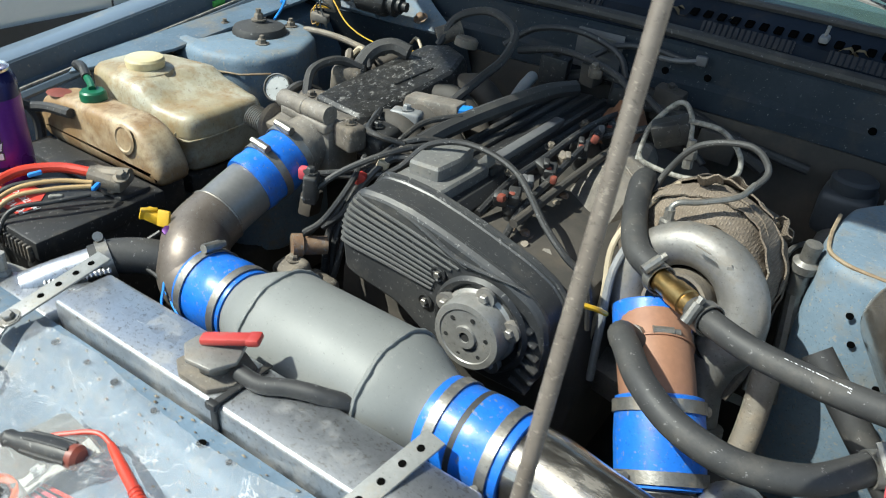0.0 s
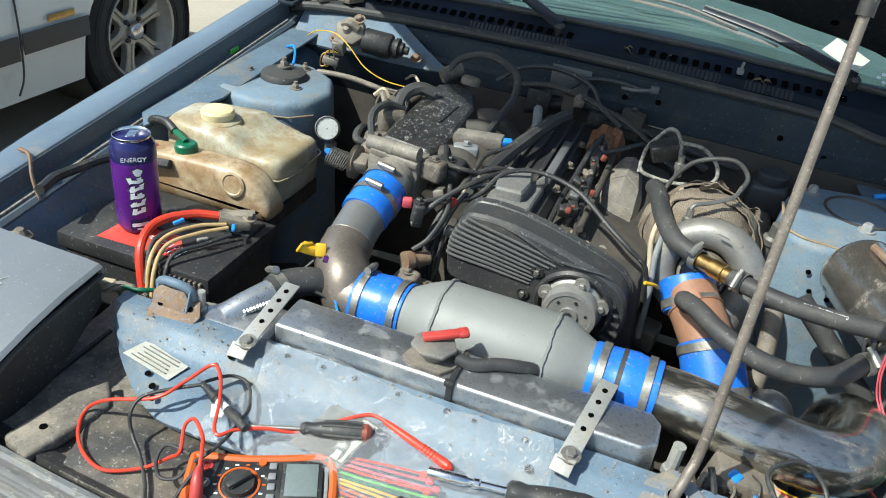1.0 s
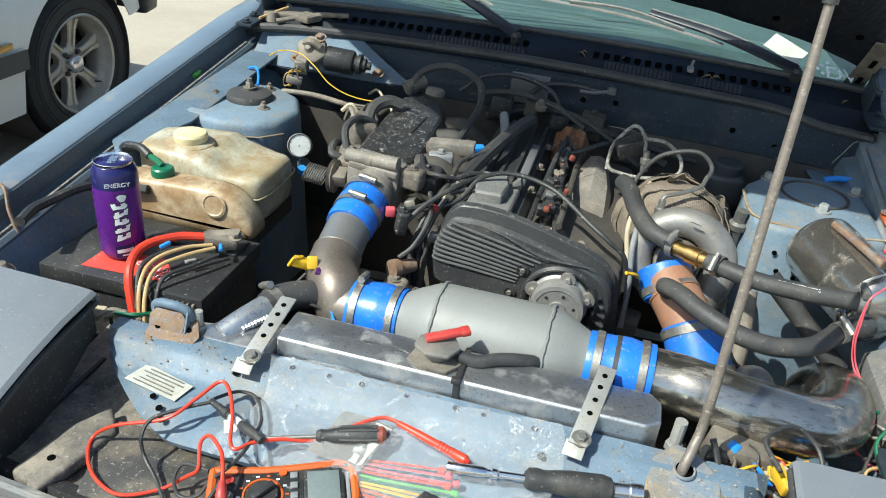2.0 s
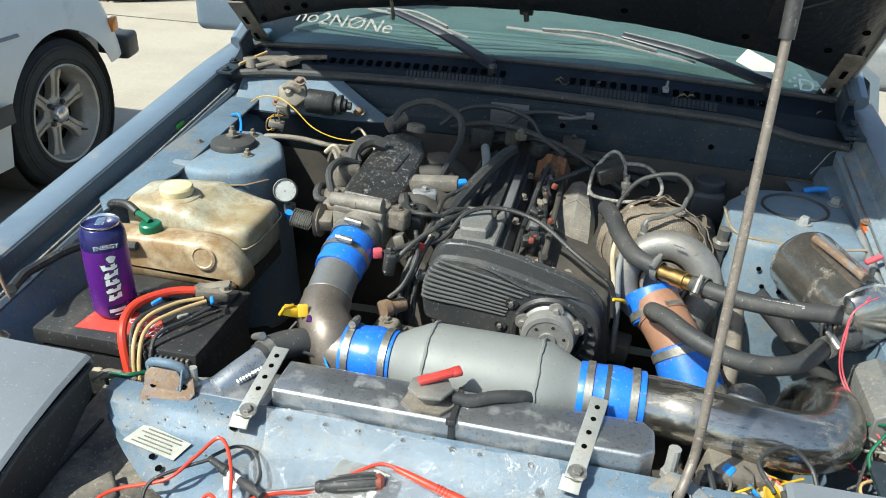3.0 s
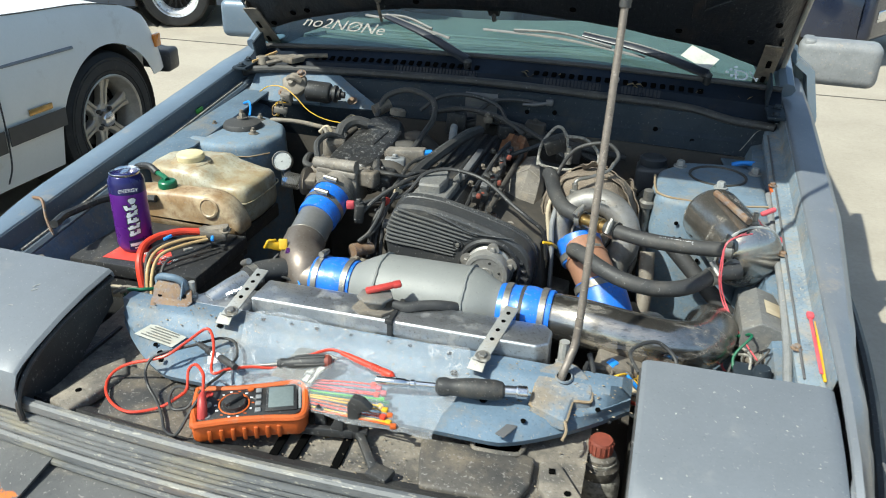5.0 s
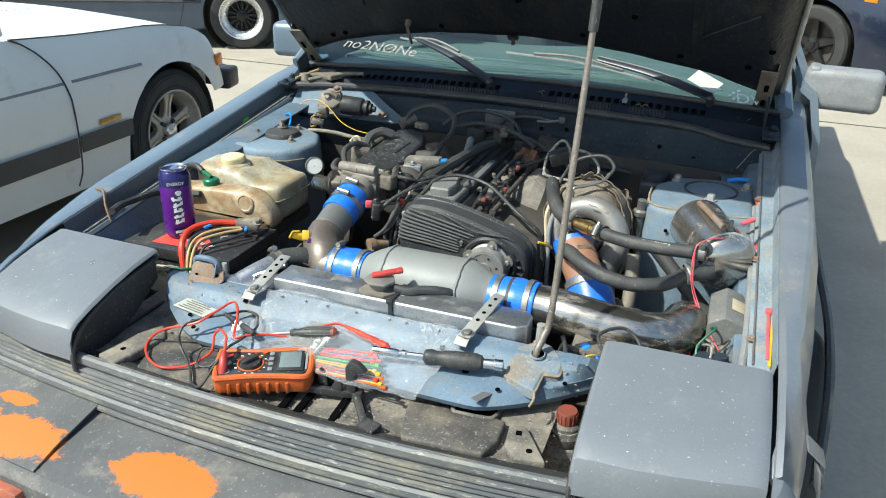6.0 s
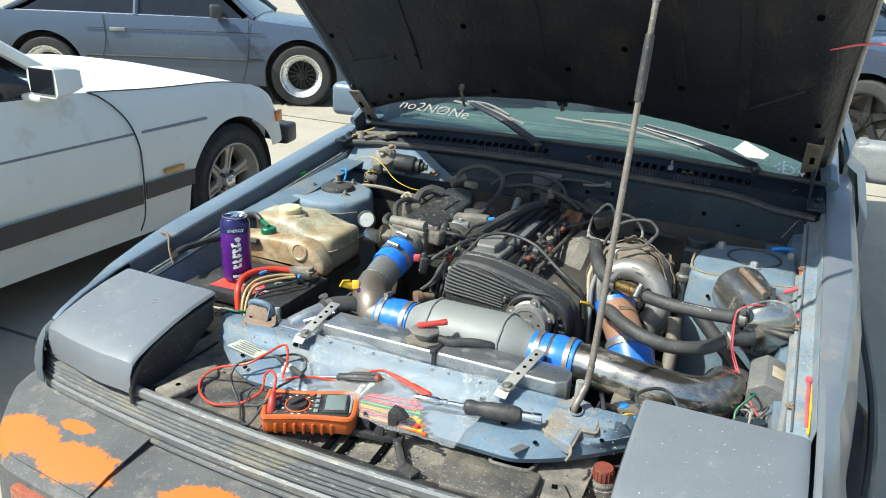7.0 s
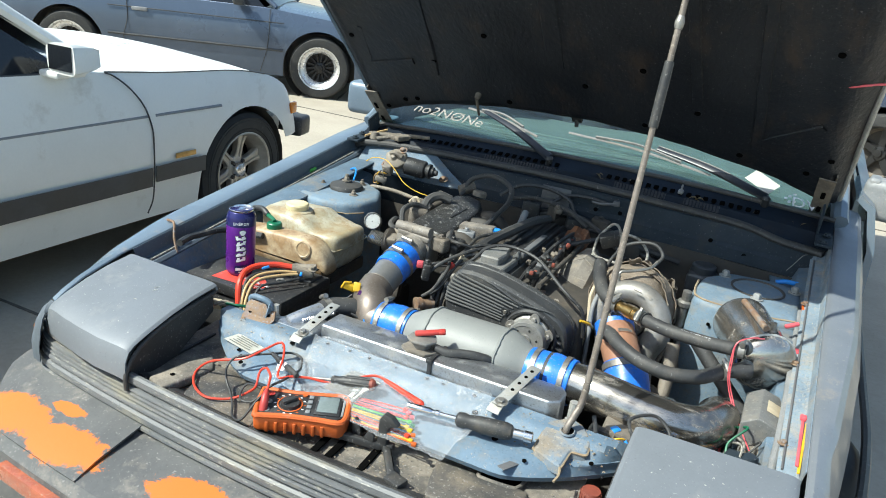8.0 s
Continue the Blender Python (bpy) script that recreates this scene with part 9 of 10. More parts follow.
for m_, k in TIES:
    f = k / 11
    a, b = V((-0.036 + 0.004 * (k % 3), -0.092 - 0.050 * f, 0.6505 - 0.010 * f)), V((0.058 + 0.043 * f + 0.006 * (k % 3), -0.077 - 0.070 * f, 0.6525 - 0.012 * f + 0.0016 * (k % 2)))
    d = b - a
    w = V((-d.y, d.x, 0)).normalized() * 0.0032
    ctie = thing("cable_tie", "coloured nylon cable tie inside the bag", "cable tie", a, "bagged cable ties")
    part("strap", sheet(lambda u, v: a + d * u + w * v + V((0, 0, 0.0014 * math.sin(3 * u + k))), lin(0, 1, 8), (0, 1), 0.0010), m_, ctie)
    part("head", obox(b + V((0.004, 0, 0.001)), (0.0085, 0.0074, 0.006), (0, 0, math.degrees(math.atan2(d.y, d.x)) + 14 * (k % 3 - 1)), 0.0012), m_, ctie)

# screwdriver, nut driver
sd = thing("screwdriver", "slim screwdriver with black and red grip", "screwdriver", (-0.06, -0.06, 0.655))
d0, d1, d2 = V((-0.150, -0.106, 0.660)), V((-0.092, -0.085, 0.664)), V((-0.013, -0.060, 0.668))
dd = (d2 - d1).normalized()
part("shaft", tube([d0, d1 + dd * 0.01], 0.0024, 10), STEEL, sd, "steel shaft")
L = (d2 - d1).length
part("grip", lathe([(0, 0), (0.006, 0.001), (0.0085, 0.006), (0.0075, 0.014), (0.0098, 0.024), (0.0115, 0.045), (0.0118, 0.060), (0.0108, L - 0.012), (0.0108, L - 0.010)], d1, dd, 18), BLACK, sd, "black grip")
part("grip_end", lathe([(0.0112, L - 0.010), (0.0112, L - 0.004), (0.008, L), (0, L + 0.001)], d1, dd, 18), BROWN, sd, "dark red grip end")
for k in range(6):
    a = 2 * math.pi * k / 6
    s_ = dd.orthogonal().normalized()
    o = (s_ * math.cos(a) + dd.cross(s_) * math.sin(a)) * 0.0112
    part("grip_flute", tube([d1 + dd * 0.028 + o * 0.92, d1 + dd * 0.05 + o * 1.02, d1 + dd * 0.074 + o], 0.0018, 6), RUBBER, sd)
nd = thing("nut_driver", "black-handled nut driver with chrome socket end", "nut driver", (0.19, -0.04, 0.66))
n0, n1, n2 = V((0.068, -0.083, 0.668)), V((0.156, -0.070, 0.668)), V((0.288, -0.046, 0.668))
nv = (n2 - n1).normalized()
part("shaft", merge(tube([n0 + (n1 - n0) * 0.25, n1 + nv * 0.01], 0.0042, 12), lathe([(0, 0), (0.0058, 0.0), (0.0065, 0.002), (0.0065, 0.042), (0.0045, 0.046), (0, 0.046)], n0, n1 - n0, 16), lathe([(0.004, 0.05), (0.006, 0.052), (0.006, 0.058), (0.004, 0.06)], n0, n1 - n0, 14)), BARE, nd, "chrome shaft and socket")
part("handle", lathe([(0, 0), (0.008, 0.0), (0.0125, 0.004), (0.0135, 0.014), (0.0115, 0.022), (0.0128, 0.03), (0.0150, 0.05), (0.0152, 0.088), (0.0125, 0.098), (0.007, 0.102), (0, 0.102)], n1, nv, 20), BLACK, nd, "smooth black handle")
part("drive_end", lathe([(0.006, 0.100), (0.0085, 0.102), (0.0085, 0.118), (0.0098, 0.120), (0.0098, 0.134), (0.006, 0.135), (0.006, 0.128), (0, 0.128)], n1, nv, 18), BARE, nd, "chrome drive end")

# multimeter
mm = thing("multimeter", "orange and black digital multimeter with test leads", "multimeter", (-0.105, -0.165, 0.61))
MM = pose(-0.098, -0.161, 0.6245, 6, 0, 25)


def onmm(bm):
    bmesh.ops.transform(bm, matrix=MM, verts=bm.verts)
    return bm


outline = [(-0.080, -0.034), (-0.072, -0.040), (-0.02, -0.036), (0.035, -0.038), (0.070, -0.041), (0.081, -0.030), (0.083, 0.0), (0.081, 0.030), (0.070, 0.041), (0.035, 0.038), (-0.02, 0.036), (-0.072, 0.040), (-0.080, 0.034)]
part("holster", onmm(prism(outline, Matrix.Translation((0, 0, -0.012)), 0.032, 0.006, 3)), ORANGE, mm, "orange rubber holster")
part("holster_rim", onmm(tube([(u * 0.955, v * 0.90, 0.0205) for u, v in outline], 0.0056, 8, 3, closed=True)), ORANGE, mm, "raised holster rim")
for k in range(7):
    part("holster_rib", onmm(obox((-0.055 + 0.016 * k, -0.0385, 0.0), (0.006, 0.004, 0.022), (0, 0, 0), 0.0015)), ORANGE, mm)
face = part("face", onmm(prism([(u * 0.90, v * 0.80) for u, v in outline], Matrix.Translation((0, 0, 0.0195)), 0.004, 0.0015)), BLACK, mm, "black face")
part("screen_bezel", onmm(obox((0.045, 0.002, 0.0245), (0.046, 0.052, 0.003), (0, 0, 0), 0.002)), BLACK, face, "dark grey bezel")
part("screen", onmm(obox((0.0445, 0.003, 0.0265), (0.036, 0.042, 0.0015), (0, 0, 0), 0.0008)), SCREEN, face, "blank grey LCD")
part("brand_bar", onmm(obox((0.0715, 0.0, 0.0245), (0.004, 0.044, 0.0012), (0, 0, 0), 0.0003)), GREYP, face, "pale lettering bar")
for k in range(4):
    part("button", onmm(obox((0.012, 0.022 - 0.0135 * k, 0.0245), (0.0085, 0.0085, 0.003), (0, 0, 0), 0.0012)), GREYP, face, "grey button")
part("button", onmm(lathe([(0.0045, 0), (0.0045, 0.003), (0, 0.003)], (0.000, 0.026, 0.023), seg=14)), ORANGE, face, "orange button")
dl = part("dial_ring", onmm(lathe([(0.0215, 0), (0.0225, 0.0015), (0.0205, 0.002), (0.0195, 0.0005)], (-0.022, -0.002, 0.0232), seg=32, caps=False)), ORANGE, face, "orange dial ring")
part("dial_knob", onmm(merge(lathe([(0.017, 0), (0.016, 0.006), (0, 0.006)], (-0.022, -0.002, 0.0235), seg=28), obox((-0.022, -0.002, 0.032), (0.030, 0.008, 0.008), (0, 0, 38), 0.002))), BLACK, dl, "black dial knob")
for k in range(14):
    a = 2 * math.pi * k / 14
    part("dial_mark", onmm(obox((-0.022 + 0.0262 * math.cos(a), -0.002 + 0.0262 * math.sin(a), 0.0238), (0.004, 0.002, 0.0006), (0, 0, 0), 0)), WHITE if k % 3 else ORANGE, face)
for k in range(3):
    part("jack", onmm(lathe([(0.0065, 0), (0.0065, 0.001), (0.004, 0.001), (0.004, 0), (0, 0)], (-0.060, -0.022 + 0.022 * k, 0.0238), seg=16)), REDP if k == 2 else GREYP, face)
part("red_plug", tube([(-0.146, -0.212, 0.643), (-0.148, -0.206, 0.655), (-0.152, -0.198, 0.664), (-0.156, -0.188, 0.669)], [0.0072, 0.0072, 0.0062, 0.004], 12), REDP, mm, "red lead plug")
part("black_plug", tube([(-0.158, -0.192, 0.643), (-0.160, -0.186, 0.655), (-0.161, -0.181, 0.664)], [0.0065, 0.0060, 0.0040], 12), BLACK, mm, "black lead plug")
solo("red_test_lead", tube([(-0.155, -0.19, 0.668), (-0.164, -0.172, 0.676), (-0.177, -0.153, 0.675), (-0.201, -0.134, 0.672), (-0.209, -0.142, 0.665), (-0.201, -0.163, 0.648), (-0.217, -0.163, 0.63), (-0.245, -0.177, 0.613), (-0.281, -0.196, 0.611), (-0.316, -0.188, 0.611), (-0.347, -0.164, 0.612), (-0.362, -0.133, 0.616), (-0.331, -0.127, 0.64), (-0.27, -0.115, 0.66), (-0.248, -0.085, 0.672), (-0.231, -0.056, 0.682), (-0.213, -0.066, 0.682), (-0.193, -0.096, 0.675), (-0.179, -0.128, 0.666), (-0.168, -0.136, 0.664), (-0.155, -0.12, 0.664), (-0.128, -0.102, 0.662), (-0.092, -0.085, 0.658), (-0.05, -0.052, 0.668), (-0.026, -0.036, 0.672), (-0.004, -0.036, 0.671)], 0.0023, 8), REDW, "red test lead looping over the shroud", "test lead", (-0.25, -0.15, 0.61))
rp = thing("red_probe", "red test probe lying on the plastic bag", "test probe", (0.04, -0.03, 0.668))
p0, p1 = V((-0.006, -0.036, 0.670)), V((0.095, -0.068, 0.667))
pv = (p1 - p0).normalized()
part("grip", lathe([(0, 0), (0.0034, 0.0), (0.0042, 0.01), (0.0050, 0.03), (0.0052, 0.078), (0.0062, 0.080), (0.0062, 0.096), (0.0035, 0.100), (0, 0.104)], p0, pv, 14), REDW, rp, "red ribbed grip")
for k in range(9):
    part("grip_ring", lathe([(0.0048, 0), (0.0060, 0.001), (0.0060, 0.0025), (0.0048, 0.0035)], p0 + pv * (0.058 + 0.0045 * k), pv, 14), REDW, rp)
solo("black_test_lead", tube([(-0.16, -0.18, 0.664), (-0.167, -0.202, 0.65), (-0.18, -0.228, 0.62), (-0.206, -0.219, 0.613), (-0.23, -0.191, 0.613), (-0.257, -0.165, 0.616), (-0.282, -0.147, 0.625), (-0.29, -0.137, 0.645), (-0.286, -0.119, 0.658), (-0.26, -0.098, 0.664), (-0.23, -0.078, 0.668)], 0.0023, 8), BLACK, "black test lead tangled over the shroud", "test lead", (-0.2, -0.12, 0.63), "black leads")
solo("black_test_lead", tube([(-0.188, -0.162, 0.648), (-0.223, -0.157, 0.642), (-0.228, -0.171, 0.63), (-0.21, -0.189, 0.628), (-0.191, -0.183, 0.63), (-0.181, -0.172, 0.645), (-0.163, -0.168, 0.665), (-0.157, -0.142, 0.666), (-0.161, -0.11, 0.66), (-0.167, -0.074, 0.656), (-0.19, -0.041, 0.656), (-0.215, -0.038, 0.657), (-0.232, -0.06, 0.66), (-0.234, -0.073, 0.664)], 0.0023, 8), BLACK, "loop of black test lead over the slam panel", "test lead", (-0.2, -0.12, 0.63), "black leads")
bp = thing("black_probe", "black test probe lying across the leads", "test probe", (-0.17, -0.07, 0.665))
q0, q1 = V((-0.233, -0.075, 0.666)), V((-0.137, -0.121, 0.668))
qv = (q1 - q0).normalized()
part("grip", lathe([(0, 0), (0.004, 0), (0.0048, 0.02), (0.0048, 0.026), (0.0068, 0.028), (0.0068, 0.034), (0.005, 0.036), (0.0048, 0.060), (0.0058, 0.062), (0.0050, 0.098), (0, 0.100)], q0, qv, 14), BLACK, bp, "black grip")
part("paper_tag", merge(obox(q0 + qv * 0.050 + V((-0.004, -0.004, -0.006)), (0.018, 0.022, 0.001), (0, 0, 30), 0), tube([q0 + qv * 0.040, q0 + qv * 0.058], 0.0052, 12)), WHITE, bp, "white tag wrapped round")
part("tip", tube([q0, q0 - qv * 0.022], 0.0011, 6), STEEL, bp)

# filler neck of the washer bottle beside the lamp
wb = thing("filler_bottle", "dusty plastic filler neck with brown cap", "bottle", (0.405, -0.05, 0.45))
part("neck", lathe([(0.034, 0), (0.034, 0.09), (0.030, 0.10), (0.026, 0.105), (0.026, 0.128), (0.024, 0.130)], (0.402, -0.045, 0.45), (0, 0, 1), 24), WHITEW, wb, "dusty pale bottle neck")
part("collar", lathe([(0.028, 0.100), (0.030, 0.104), (0.030, 0.118), (0.026, 0.124), (0.024, 0.134), (0.019, 0.138)], (0.402, -0.045, 0.45), (0, 0, 1), 24), PLAST, wb)
part("screw_cap", lathe([(0.0165, 0.136), (0.0172, 0.140), (0.0172, 0.156), (0.0155, 0.160), (0, 0.161)], (0.402, -0.045, 0.45), (0, 0, 1), 20), BROWN, wb, "brown ribbed cap")
for k in range(16):
    a = 2 * math.pi * k / 16
    part("cap_rib", tube([(0.402 + 0.0172 * math.cos(a), -0.045 + 0.0172 * math.sin(a), 0.590), (0.402 + 0.0172 * math.cos(a), -0.045 + 0.0172 * math.sin(a), 0.607)], 0.0012, 5), BROWN, wb)
# wiring clutter between rod and headlamp
cw = random.Random(31)
for k in range(22):
    a = V((cw.uniform(0.36, 0.46), cw.uniform(0.02, 0.12), cw.uniform(0.60, 0.655)))
    b = V((cw.uniform(0.37, 0.55), cw.uniform(-0.0, 0.13), cw.uniform(0.59, 0.65)))
    solo("lamp_wire", tube([a, a.lerp(b, 0.33) + V((cw.uniform(-.02, .02), cw.uniform(-.02, .02), cw.uniform(0, .03))), a.lerp(b, 0.66) + V((cw.uniform(-.02, .02), cw.uniform(-.02, .02), cw.uniform(-.01, .02))), b], cw.choice((0.0014, 0.0018, 0.003)), 6), cw.choice((BLACK, BLACK, BLACK, BLACK, YELLOW, REDW, LBLUE, WHITEW, GRIME)), "loose headlamp wiring behind the slam panel", "wire", a, "headlamp wires")
for c, sz, rot, m_ in (((0.375, 0.06, 0.655), (0.03, 0.022, 0.02), (0, 20, 30), BLACK), ((0.40, 0.085, 0.652), (0.02, 0.016, 0.016), (10, 0, 60), LBLUE), ((0.45, 0.035, 0.665), (0.012, 0.035, 0.02), (10, 0, 20), YELLOW), ((0.41, 0.10, 0.63), (0.07, 0.05, 0.05), (0, 10, 10), GRIME), ((0.44, 0.09, 0.62), (0.06, 0.05, 0.03), (0, -10, 40), SAND), ((0.51, 0.06, 0.65), (0.03, 0.02, 0.015), (0, 0, -20), LBLUE)):
    solo("lamp_connector", obox(c, sz, rot, 0.004), m_, "plastic connector among the headlamp wiring", "connector", c, "headlamp connectors")
hose("rod_cable", [(0.365, 0.05, 0.69), (0.375, 0.035, 0.67), (0.385, 0.00, 0.64), (0.41, -0.01, 0.615)], 0.004, "black cable hanging by the prop rod", BLACK, 8)
hose("lamp_cable", [(0.44, 0.02, 0.69), (0.425, 0.06, 0.70), (0.46, 0.09, 0.705), (0.49, 0.08, 0.69), (0.50, 0.05, 0.67)], 0.003, "thin black cable looping behind the headlamp", BLACK, 8)

# grit and flakes of dirt lying on the panel and the shroud
gr_ = random.Random(77)
gv, gf = [], []
for k in range(900):
    if k < 520:
        x = gr_.uniform(-0.42, 0.40)
        y = gr_.uniform(FY(x) + 0.035, PF(x) - 0.012)
        z = 0.5975 + 0.003 * math.sin(23 * x)
    elif k < 760:
        x, y = gr_.uniform(-0.40, 0.42), gr_.uniform(-0.032, 0.028)
        z = SP(x, y) + 0.0008
    else:
        x, y = gr_.gauss(0.335, 0.045), gr_.gauss(-0.03, 0.02)
        z = SP(x, y) + 0.0008
    r = gr_.choice((0.0007, 0.0009, 0.0012, 0.0018))
    a = gr_.uniform(0, 6.3)
    b = len(gv)
    for j in range(4):
        q = a + j * 1.57 + gr_.uniform(-0.4, 0.4)
        gv.append((x + r * math.cos(q) * 1.5, y + r * math.sin(q), z))
    gv.append((x, y, z + r * 0.9))
    gf += [(b, b + 1, b + 4), (b + 1, b + 2, b + 4), (b + 2, b + 3, b + 4), (b + 3, b, b + 4)]
gm = bpy.data.meshes.new("grit")
gm.from_pydata(gv, [], gf)
gm.materials.append(mat("tan_grit", (0.30, 0.25, 0.18), (0.14, 0.11, 0.08), 0.9, 0, 60, 200, 0))
tagged(new("grit", gm), "dry grit and dirt flakes on the nose panel", "dirt", "", "stuff")

# ---------- parked cars behind ----------
def tf(bm, M):
    bmesh.ops.transform(bm, matrix=M, verts=bm.verts)
    return bm


def parked(name, label, M, paint, W, belt, tops, wheels, sill, roof, rim, lip, spokes, tyre_r, base, trim, low=0.0, dish=0.08, reach=0.64, gap=0.055):
    """A parked car; local x ahead, the seen side at y = -W/2, ground at z = 0."""
    c = thing(name, label, "car", base)
    BELT, TOPS = curve1(belt), curve1(tops)
    x0, x1 = belt[0][0], belt[-1][0]

    def side(s):
        xs = sorted(set([round(v, 4) for v in lin(x0, x1, 60)] + [round(w + (tyre_r + gap) * math.cos(a), 4) for w in wheels for a in lin(0, math.pi, 25)]))

        def fn(x, v):
            zb = sill
            for w in wheels:
                d = (tyre_r + gap) ** 2 - (x - w) ** 2
                if d > 0:
                    zb = max(zb, tyre_r + math.sqrt(d))
            if x > wheels[0] + 0.28:
                zb = max(zb, low)
            zt = BELT(x)
            zb = min(zb, zt - 0.02)
            z = zb + (zt - zb) * v
            h = max(0, (z - 0.15)) / (zt - 0.15)
            nose = max(0, (x - (x1 - 0.35)) / 0.35)
            y = W / 2 - 0.05 * max(0, h - 0.55) ** 2 * 5 - 0.05 * (1 - h) ** 3 - 0.10 * nose ** 3
            return V((x, s * y, z))
        bm = sheet(fn, xs, lin(0, 1, 14), 0.004)
        return bm
    for s in (-1, 1):
        body = part("side_panel", tf(side(s), M), paint, c)
    part("underbody", tf(box(x0 + 0.1, x1 - 0.1, -W / 2 + 0.22, W / 2 - 0.22, 0.16, 0.62, 0.02), M), DARK, c)
    part("hood", tf(sheet(lambda x, v: V((x, (W / 2 - 0.05) * v * (1 - 0.22 * max(0, (x - (x1 - 0.35)) / 0.35) ** 2.5), BELT(x) - 0.006 + (TOPS(x) - BELT(x)) * (1 - abs(v) ** 2.2))), lin(roof[0] - 0.1, x1, 24), lin(-1, 1, 17), 0.004), M), paint, c, "hood")
    part("tail", tf(sheet(lambda x, v: V((x, (W / 2 - 0.05) * v, BELT(x) - 0.006 + 0.03 * (1 - abs(v) ** 2))), lin(x0, roof[3] + 0.1, 10), lin(-1, 1, 9), 0.004), M), paint, c)
    part("tail_panel", tf(sheet(lambda v, z: V((x0 + 0.006, (W / 2 - 0.055) * v, z)), lin(-1, 1, 9), lin(sill + 0.02, BELT(x0) - 0.01, 5), 0.02), M), paint, c)
    part("nose_face", tf(sheet(lambda v, z: V((x1 - 0.02 * (z < 0.3), (W / 2 - 0.22) * v, z)), lin(-1, 1, 9), lin(max(low, sill + 0.08), max(low + 0.05, BELT(x1) - 0.01), 5), 0.02), M), paint, c)
    fx0, fx1, rx0, rx1, rz = roof[0], roof[1], roof[2], roof[3], roof[4]
    half = lambda z, zb: (W / 2 - 0.07) - 0.17 * (z - zb) / (rz - zb)
    part("roof", tf(sheet(lambda x, v: V((x, half(rz, 0.8) * v, rz - 0.03 * v * v)), lin(fx1, rx0, 8), lin(-1, 1, 9), 0.01), M), paint, c, "roof")
    part("windscreen", tf(sheet(lambda t, v: V((fx0 + (fx1 - fx0) * t, half(TOPS(fx0) + (rz - TOPS(fx0)) * t, TOPS(fx0)) * v, TOPS(fx0) + (rz - TOPS(fx0)) * t - 0.02 * v * v)), lin(0, 1, 5), lin(-1, 1, 9), 0.006), M), TINT, c, "dark windscreen")
    part("rear_window", tf(sheet(lambda t, v: V((rx0 + (rx1 - rx0) * t, half(rz - (rz - BELT(rx1)) * t, BELT(rx1)) * v, rz - (rz - BELT(rx1)) * t - 0.02 * v * v)), lin(0, 1, 5), lin(-1, 1, 9), 0.006), M), TINT, c)
    for s in (-1, 1):
        def pane(a0, a1, b0, b1):
            def fn(t, v):
                zb = BELT((a0 + a1) / 2) - 0.005
                z = zb + (rz - 0.035 - zb) * v
                lo, hi = a0 + (b0 - a0) * v, a1 + (b1 - a1) * v
                return V((lo + (hi - lo) * t, s * half(z, zb), z))
            return sheet(fn, lin(0, 1, 6), lin(0, 1, 4), 0.006)
        mid = (rx0 + fx1) / 2 - 0.1
        part("side_window", tf(pane(mid + 0.03, fx0 - 0.10, mid + 0.03, fx1 - 0.03), M), TINT, c, "dark side window")
        part("side_window", tf(pane(rx1 + 0.12, mid - 0.03, rx0 + 0.05, mid - 0.03), M), TINT, c, "dark side window")
        part("window_trim", tf(tube([(rx1 + 0.1, s * (W / 2 - 0.062), BELT(rx1)), (mid, s * (W / 2 - 0.062), BELT(mid)), (fx0 - 0.05, s * (W / 2 - 0.062), BELT(fx0))], 0.010, 8), M), trim, c)
        part("roof_rail", tf(tube([(fx0, s * (W / 2 - 0.075), TOPS(fx0) - 0.02), (fx1, s * half(rz, 0.8), rz - 0.03), (rx0, s * half(rz, 0.8), rz - 0.03), (rx1, s * (W / 2 - 0.08), BELT(rx1))], 0.025, 8, 6), M), paint, c)
        part("door_pillar", tf(tube([(mid, s * (W / 2 - 0.066), BELT(mid)), (mid, s * half(rz, 0.8), rz - 0.03)], 0.03, 8), M), paint, c)
    R3 = M.to_3x3()
    for w in wheels:
        for s in (-1, 1):
            if spokes == 6:
                mag_wheel(c, M @ V((w, s * (W / 2 - 0.125), tyre_r)), tyre_r, 0.19, (R3 @ V((0, s, 0))).normalized())
            else:
                wheel(c, M @ V((w, s * (W / 2 - 0.11), tyre_r)), tyre_r, 0.19, rim, spokes, lip, (R3 @ V((0, s, 0))).normalized(), "wheel", dish, reach)
            part("wheel_well", tf(lathe([(tyre_r + gap, -0.16), (tyre_r + gap, 0.09)], (w, s * (W / 2 - 0.14), tyre_r), (0, s, 0), 32, caps=False), M), DARK, c)
    return c, BELT


def seam(c, M, W, pts, r=0.0035, m_=None):
    part("panel_gap", tf(tube([(x, -W / 2 + o, z) for x, z, o in pts], r, 6), M), m_ or BLACK, c, "thin panel gap")


# white coupe
MW = Matrix.Translation((-2.735, 1.863, 0)) @ pose(0, 0, 0, 0, 0, 90)
W1 = 1.66
wc, wb_ = parked("white_car", "white eighties coupe with black side stripe", MW, WCAR, W1,
                 [(-3.2, 0.80), (-1.6, 0.875), (-0.80, 0.855), (-0.45, 0.830), (-0.05, 0.815), (0.12, 0.796), (0.22, 0.776), (0.30, 0.748), (0.38, 0.708), (0.45, 0.652), (0.51, 0.585), (0.555, 0.515)],
                 [(-3.2, 0.80), (-0.85, 0.905), (-0.4, 0.895), (0.0, 0.865), (0.2, 0.815), (0.40, 0.72), (0.555, 0.53)], (0.040, -2.41), 0.20, (-0.85, -1.45, -2.2, -2.9, 1.27), RIM, RIMW, 6, 0.302, (-2.735, 0.6, 0), STRIPE, 0.44, gap=0.034)
WX = -W1 / 2
